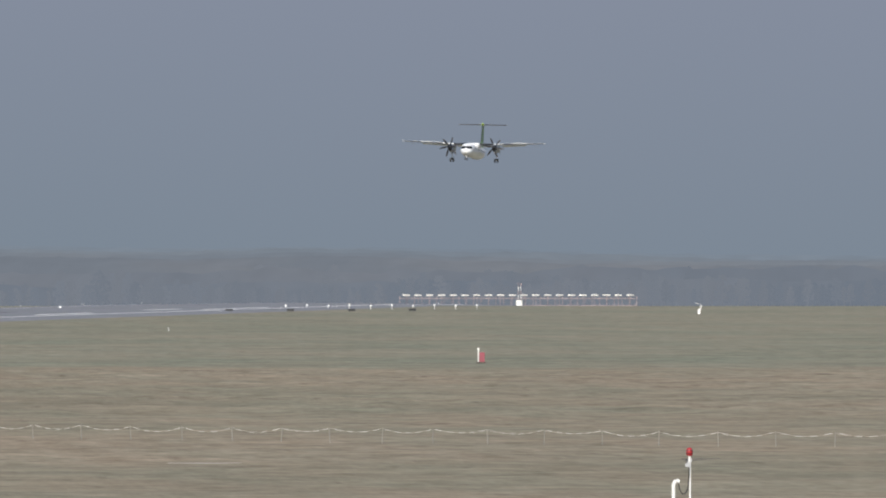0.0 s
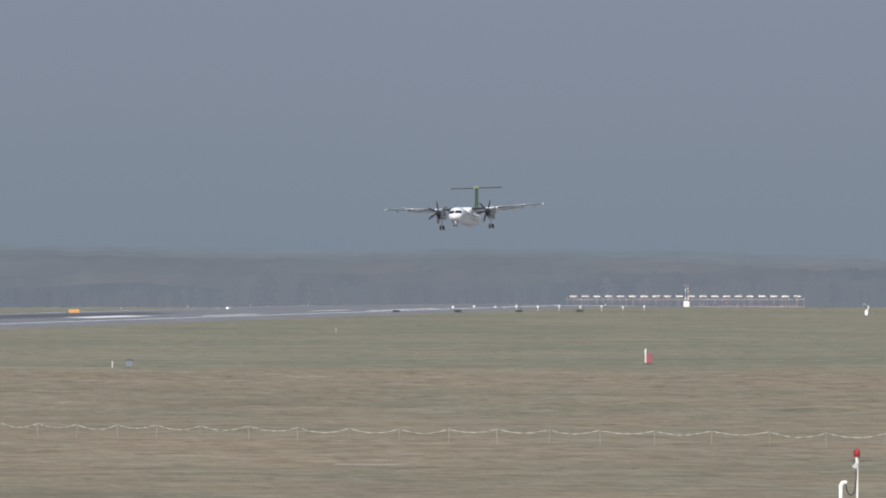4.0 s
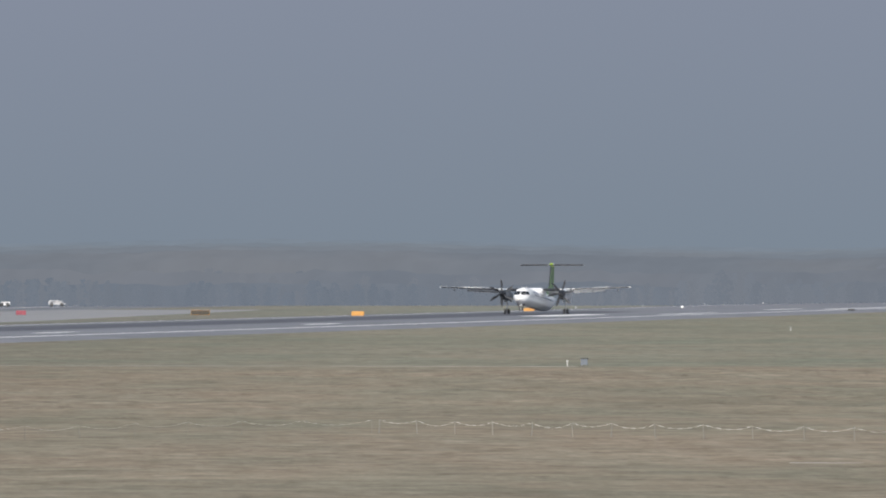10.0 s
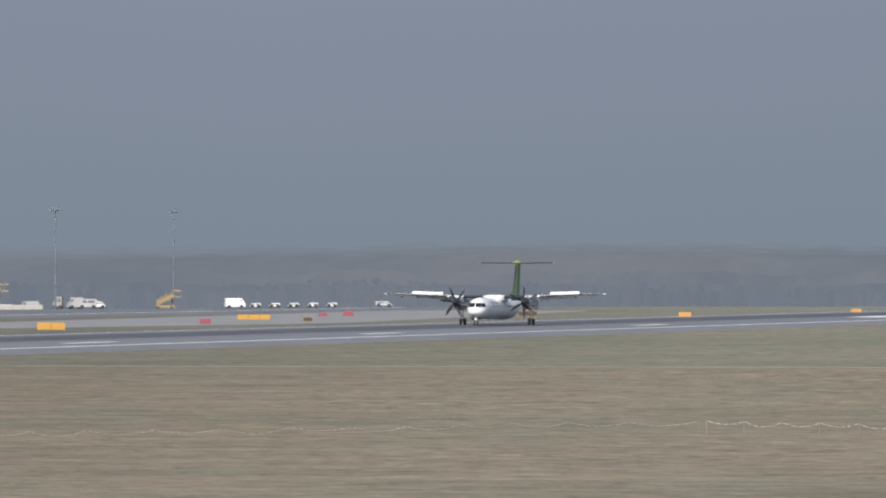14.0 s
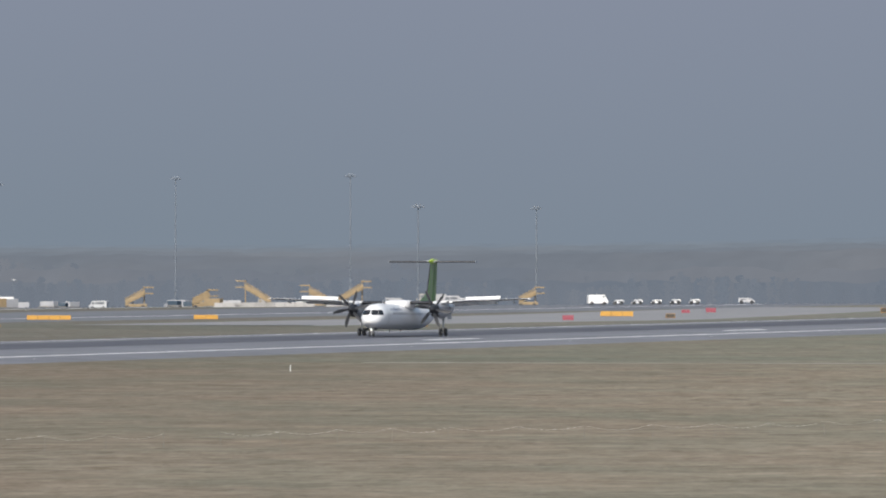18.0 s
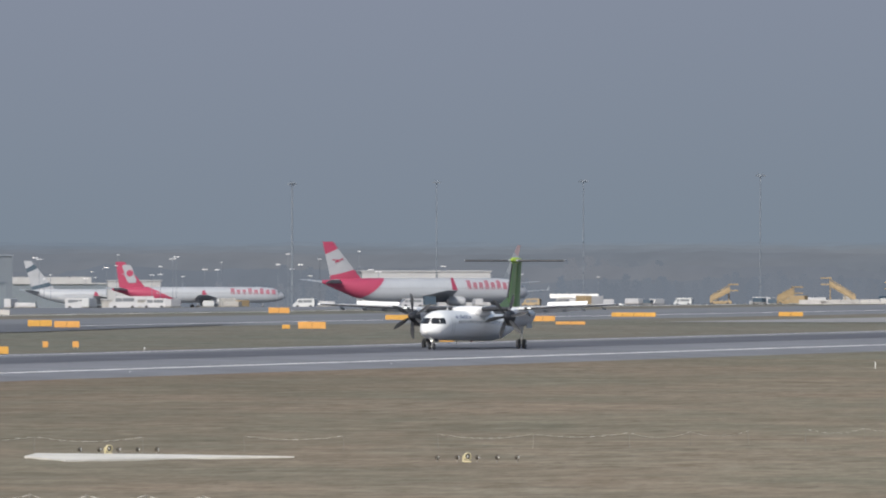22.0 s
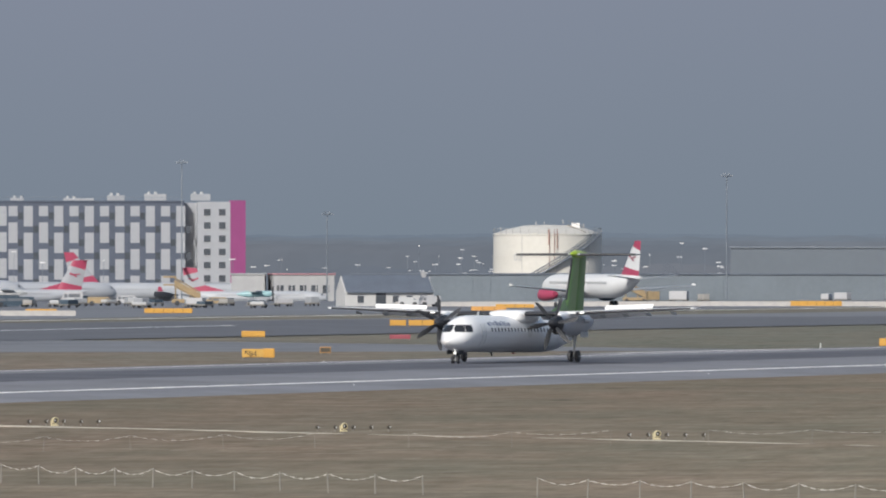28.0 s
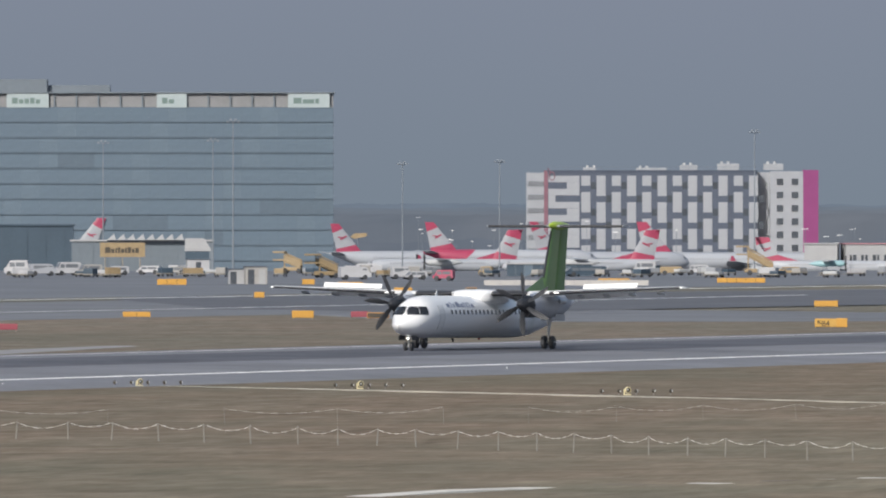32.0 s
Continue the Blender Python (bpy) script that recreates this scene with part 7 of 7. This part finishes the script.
for k in range(10):
    part("pane", box(-6.0 + 1.2 * k, -4.86 + 1.2 * k, -1.22, -1.16, 0.12, 1.75), "curtain" if k % 4 == 2 else "dark_hall", shelter, "dark glass pane")
    part("post", box(-6.06 + 1.2 * k, -6.0 + 1.2 * k, -1.25, -1.12, -0.05, 1.75), "mast_grey", shelter)

# carts, dollies and containers about the stands
def cart(x, y, yaw, L, H, color, label):
    ob = thing("apron_cart", label, "cart", "apron carts", pose(x, y, ground_z(x, y) + 0.06, 0, 0, yaw))
    part("bed", box(-L / 2, L / 2, -0.75, 0.75, 0.35, 0.5, 0.03), "post", ob, "grey flat bed")
    part("load", box(-L / 2 + 0.1, L / 2 - 0.15, -0.7, 0.7, 0.52, H, 0.08), color, ob, "box load")
    part("drawbar", tube((L / 2, 0, 0.4), (L / 2 + 0.9, 0, 0.25), 0.05, 0.05, 5), "post", ob)
    for px in (-L * 0.35, L * 0.35):
        for sd in (-0.7, 0.7):
            part("wheel", wheel_shape(0.22, 0.14, 8), "dark", ob, at=pose(px, sd, 0.22))


for k in range(110):
    bearing = rng.uniform(12.2, 23.3) if k % 3 else rng.uniform(19.6, 23.3)
    dist = rng.uniform(2300, 2480) if bearing < 18 else rng.uniform(1790, 1880)
    if 18.0 < bearing < 19.4:
        continue
    x, y = seen(bearing, dist)
    col = rng.choice(("dull_white", "dull_white", "block", "grey", "machine", "dark_hall", "dull_white") if bearing < 19.4 else ("dull_white", "dull_white", "grey", "dark_hall", "livery_grey", "dark_hall", "block", "machine"))
    cart(x, y, rng.uniform(0, 180), rng.uniform(2.2, 4.0) * (0.75 if bearing > 19.4 else 1), rng.uniform(1.1, 2.1) * (0.7 if bearing > 19.4 else 1), col, {"machine": "yellow", "dark_hall": "dark blue-grey", "brown": "brown", "grey": "grey", "livery_grey": "grey"}.get(col, "pale") + " box load on an apron cart")

# far car-park lamps, their white heads painted in for sun glints
lamp_ob = None
for k in range(170):
    bearing = 14.5 + rng.random() ** 0.8 * 7.0 if k % 5 else rng.uniform(14.0, 22)
    dist = rng.uniform(2950, 3650)
    x, y = seen(bearing, dist)
    m = stand(x, y, rng.uniform(0, 180))
    h = 8.0 + rng.uniform(-0.5, 5.0) + 1.5 * (dist > 3300)
    if lamp_ob is None or k % 12 == 0:
        lamp_ob = thing("street_lamp", "far street lamp with a white head", "street lamp", "street lamps", m)
        part("pole", tube((0, 0, -0.2), (0, 0, h), 0.06, 0.05, 5), "mast_grey", lamp_ob)
        part("head", joined([box(0.1, 0.7, -0.15, 0.15, h - 0.06, h + 0.12, 0.03), box(-0.7, -0.1, -0.15, 0.15, h - 0.06, h + 0.12, 0.03)]), "white", lamp_ob, "white lamp head, painted in for a sun glint")
    else:
        copy_thing(lamp_ob, m)


# ---- woods on the horizon ----
def wood(name, b0, b1, n, dist, tall, material, label, seed, leafy):
    rng = random.Random(seed)
    verts, faces = [], []

    def tri(p, s, flat=1.0):
        d = Vector((rng.uniform(-1, 1), rng.uniform(-1, 1), rng.uniform(-1, 1))).normalized()
        u = d.orthogonal().normalized() * s
        w = d.cross(u).normalized() * s * flat
        k = len(verts)
        verts.extend((p - u - w * 0.6, p + u - w * 0.6, p + u * 0.3 + w, p - u * 0.5 + w))
        faces.append((k, k + 1, k + 2, k + 3))

    for i in range(n):
        bearing = b0 + (b1 - b0) * (i + rng.random()) / n
        r = rng.uniform(*dist)
        x, y = seen(bearing, r)
        g = ground_z(x, y)
        swell = 0.78 + 0.32 * noise.noise((bearing * 1.3, seed, 0)) + 0.16 * noise.noise((bearing * 6, seed, 3))
        h = rng.uniform(*tall) * swell
        k = len(verts)
        w = 0.22 + 0.012 * h
        verts.extend(((x - w, y, g - 1), (x + w, y + w, g - 1), (x, y - w, g - 1), (x, y, g + h * 0.93)))
        faces.extend(((k, k + 1, k + 3), (k + 1, k + 2, k + 3), (k + 2, k, k + 3)))
        cr = h * rng.uniform(0.17, 0.27)
        for c in range(leafy):
            a, q = rng.uniform(0, 2 * math.pi), rng.random()
            z = g + h * (0.22 + 0.80 * q)
            rad = cr * (0.35 + 0.75 * math.sin(math.pi * min(1, 0.25 + 0.75 * q))) * rng.random() ** 0.5
            tri(Vector((x + rad * math.cos(a), y + rad * math.sin(a), z)), h * rng.uniform(0.035, 0.08), rng.uniform(0.5, 1.1))
        for c in range(5):
            a = rng.uniform(0, 2 * math.pi)
            z0, l = g + h * rng.uniform(0.3, 0.7), h * 0.25
            k = len(verts)
            verts.extend(((x, y, z0), (x, y, z0 + 0.3), (x + l * 0.7 * math.cos(a), y + l * 0.7 * math.sin(a), z0 + l)))
            faces.append((k, k + 1, k + 2))
    return tagged(part(name, shape(verts, faces), material), label, "woodland", kind="stuff")


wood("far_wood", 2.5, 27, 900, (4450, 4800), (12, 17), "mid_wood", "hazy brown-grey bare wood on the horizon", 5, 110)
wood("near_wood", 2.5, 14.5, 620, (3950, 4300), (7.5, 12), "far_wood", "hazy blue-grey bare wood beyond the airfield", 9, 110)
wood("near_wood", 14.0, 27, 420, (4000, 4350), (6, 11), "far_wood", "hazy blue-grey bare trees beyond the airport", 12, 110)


# bearing and height of the faint skyline
SKYLINE = ((1.0, 7.0), (5.5, 7.6), (6.3, 9.2), (7.2, 11.2), (7.9, 9.9), (8.6, 11.0), (9.6, 13.2), (10.4, 13.2), (11.5, 11.4), (13.0, 10.2), (16.0, 10.0), (20.0, 10.2), (29.0, 9.5))


def ridge(far, drop, seed):
    """Low hazy hills behind the woods, one behind the other."""
    verts, faces, n = [], [], 1500
    for i in range(n + 1):
        b = 1.5 + 27 * i / n
        top = float(np.interp(b, [p[0] for p in SKYLINE], [p[1] for p in SKYLINE])) - drop
        top += 0.9 * noise.noise((b * 0.9, seed, 0)) + 0.5 * noise.noise((b * 4, 7, seed)) + 0.55 * noise.noise((b * 7.5, seed, 4)) + 0.3 * noise.noise((b * 31, seed, 5)) + 0.15 * noise.noise((b * 83, seed, 8))
        for r, z in ((4720, -16), (4750, top - 4.0), (4775, top - 0.8), (4790, top), (4825, top - 3)):
            x, y = seen(b, r + far)
            verts.append((x, y, z))
    for i in range(n):
        for j in range(4):
            a = i * 5 + j
            faces.append((a, a + 1, a + 6, a + 5))
    return shape(verts, faces, True)


# stacked layers paint the skyline's fade into haze
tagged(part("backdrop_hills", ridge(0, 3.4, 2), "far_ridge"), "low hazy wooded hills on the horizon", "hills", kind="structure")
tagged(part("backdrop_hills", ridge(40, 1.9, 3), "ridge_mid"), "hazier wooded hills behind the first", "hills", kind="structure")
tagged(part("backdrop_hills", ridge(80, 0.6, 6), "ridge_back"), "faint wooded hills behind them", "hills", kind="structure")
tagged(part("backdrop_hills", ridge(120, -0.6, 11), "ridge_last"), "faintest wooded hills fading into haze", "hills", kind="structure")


def thicket(b0, b1, dist, high, seed):
    """The closed mass of undergrowth that fills a far wood below its crowns."""
    verts, faces, n = [], [], int((b1 - b0) * 24)
    for i in range(n + 1):
        b = b0 + (b1 - b0) * i / n
        x, y = seen(b, dist)
        g = ground_z(x, y)
        lift = high * (1 + 0.22 * noise.noise((b * 2.1, seed, 0)) + 0.12 * noise.noise((b * 9, seed, 2)) + 0.05 * noise.noise((b * 40, seed, 5)))
        for d, z in ((-40, g - 1), (-10, g + lift * 0.7), (0, g + lift), (40, g + lift * 0.8)):
            x, y = seen(b, dist + d)
            verts.append((x, y, z))
    for i in range(n):
        for j in range(3):
            a = i * 4 + j
            faces.append((a, a + 1, a + 5, a + 4))
    return shape(verts, faces, True)


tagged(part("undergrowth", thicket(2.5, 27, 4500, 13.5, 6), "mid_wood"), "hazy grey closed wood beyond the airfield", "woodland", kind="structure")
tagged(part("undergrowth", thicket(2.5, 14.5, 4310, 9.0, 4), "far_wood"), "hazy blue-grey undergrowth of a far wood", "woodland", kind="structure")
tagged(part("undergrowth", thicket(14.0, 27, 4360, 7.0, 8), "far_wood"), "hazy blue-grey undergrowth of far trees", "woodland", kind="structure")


# seconds, place along and across the runway, height of the wheels, nose up, lean, yaw (degrees)
FLIGHT = (
    (0, 2549.6, 291.0, 26.85, 1.8, -1.2, 0.0),
    (0.5, 2518.0, 291.0, 25.20, 1.9, 0.6, -0.1),
    (1, 2485.4, 291.0, 23.17, 2.0, 2.0, -0.2),
    (1.5, 2452.5, 291.0, 21.42, 2.1, 2.0, -0.3),
    (2, 2419.7, 291.0, 19.70, 2.2, 2.1, -0.5),
    (2.5, 2385.2, 291.0, 18.25, 2.2, 2.1, -0.6),
    (4.5, 2244.6, 291.0, 11.71, 2.6, 2.1, -1.1),
    (5, 2209.8, 291.0, 10.13, 2.7, 2.0, -1.2),
    (5.5, 2174.1, 291.0, 8.38, 2.9, 2.0, -1.6),
    (6, 2139.0, 291.0, 7.03, 3.0, 1.7, -2.0),
    (6.5, 2108.2, 291.8, 5.78, 3.1, 1.1, -1.9),
    (7, 2077.4, 292.5, 4.79, 3.2, 0.5, -1.8),
    (7.5, 2045.1, 293.2, 3.78, 3.3, 0.3, -1.7),
    (8, 2013.4, 294.0, 2.74, 3.4, 0.2, -1.6),
    (8.5, 1981.9, 295.0, 1.72, 3.7, 0.1, -1.3),
    (9, 1950.7, 296.0, 0.87, 4.0, 0.0, -0.9),
    (9.5, 1919.0, 297.0, 0.25, 4.2, 0.0, -0.6),
    (10, 1886.5, 298.0, -0.08, 3.1, 0.0, -0.4),
    (10.5, 1850.5, 298.5, -0.08, 2.3, 0.0, -0.2),
    (11, 1814.2, 299.0, -0.07, 1.8, 0.0, 0.0),
    (11.5, 1777.5, 299.5, -0.06, 1.4, 0.0, 0.0),
    (12, 1741.4, 300.0, -0.06, 1.1, 0.0, 0.0),
    (12.5, 1707.2, 300.5, -0.05, 0.8, 0.0, -0.1),
    (13, 1676.5, 301.0, -0.04, 0.6, 0.0, -0.1),
    (13.5, 1646.9, 301.5, -0.04, 0.6, 0.0, -0.2),
    (14, 1614.8, 302.0, -0.03, 0.6, 0.0, -0.3),
    (14.5, 1575.9, 301.6, -0.03, 0.6, 0.0, -0.3),
    (15, 1538.1, 301.3, -0.04, 0.6, 0.0, -0.4),
    (15.5, 1499.6, 300.8, -0.04, 0.6, 0.0, -0.5),
    (17.5, 1367.3, 299.2, -0.07, 0.6, 0.0, -0.7),
    (18, 1337.3, 299.0, -0.07, 0.6, 0.0, -0.8),
    (18.5, 1308.1, 299.0, -0.07, 0.6, 0.0, -0.9),
    (19, 1280.6, 299.0, -0.07, 0.5, 0.0, -1.1),
    (19.5, 1253.7, 299.0, -0.07, 0.5, 0.0, -1.2),
    (20, 1227.1, 299.0, -0.07, 0.5, 0.0, -1.4),
    (20.5, 1199.8, 299.0, -0.07, 0.5, 0.0, -0.8),
    (21, 1173.4, 299.0, -0.07, 0.5, 0.0, 0.0),
    (21.5, 1149.8, 299.1, -0.07, 0.5, 0.0, 0.0),
    (22, 1127.7, 299.3, -0.07, 0.5, 0.0, -0.8),
    (22.5, 1106.6, 299.6, -0.06, 0.5, 0.0, -1.5),
    (23, 1085.3, 300.0, -0.06, 0.5, 0.0, -1.5),
    (23.5, 1064.0, 300.4, -0.05, 0.5, 0.0, -1.4),
    (24, 1043.0, 300.7, -0.05, 0.5, 0.0, -1.3),
    (24.5, 1023.0, 301.1, -0.04, 0.5, 0.0, -1.0),
    (26.5, 952.7, 303.0, -0.01, 0.5, 0.0, 0.3),
    (27, 936.7, 303.4, -0.01, 0.5, 0.0, 0.3),
    (27.5, 920.6, 303.7, -0.00, 0.5, 0.0, 0.2),
    (28, 905.0, 304.0, -0.00, 0.5, 0.0, -0.2),
    (28.5, 888.8, 304.0, -0.00, 0.5, 0.0, -0.3),
    (29, 872.4, 304.0, -0.00, 0.5, 0.0, -0.1),
    (29.5, 856.3, 304.0, -0.00, 0.5, 0.0, 0.1),
    (30, 840.6, 304.0, -0.00, 0.5, 0.0, 0.3),
    (30.5, 825.2, 304.0, -0.00, 0.5, 0.0, 0.6),
    (31, 810.3, 304.0, -0.00, 0.5, 0.0, 0.8),
    (31.5, 795.7, 304.0, -0.00, 0.5, 0.0, 1.0),
    (32, 781.4, 304.0, -0.00, 0.5, 0.0, 1.1),
)


def motions():
    rows = [(t, Matrix.LocRotScale((x, y - 13.6 * math.sin(radians(yaw)), z), Euler((radians(-lean), radians(up), radians(yaw))), None)) for t, x, y, z, up, lean, yaw in FLIGHT]
    walk(plane, rows)
    # a smaller jet waits at the apron's edge, then taxies slowly away
    m0 = taxiing.matrix_basis.copy()
    way = m0.to_3x3() @ Vector((5.55, 0, 0))
    rows = []
    for i in range(17):
        p = m0.translation + way * (max(19.0, 2.0 * i) - 26.4)
        m = m0.copy()
        m.translation = (p.x, p.y, ground_z(p.x, p.y) + 0.06)
        rows.append((2.0 * i, m))
    walk(taxiing, rows)
    # blades turn 40 degrees in a tenth of a second, as the shutter catches them
    for prop, y in PROPS:
        walk(prop, [(i / 10, pose(-4.82, y, 2.85, 40.0 * i + (9 if y > 0 else 30))) for i in range(321)])
    for sp, x, y, z, s in SPOILERS:
        def at(deg):
            return pose(x, y, z, s * 2.5, -deg, s * 4.5)
        walk(sp, [(0, at(-6)), (11.4, at(-6)), (11.6, at(18)), (11.85, at(50)), (22, at(50)), (32, at(50))])


motions()
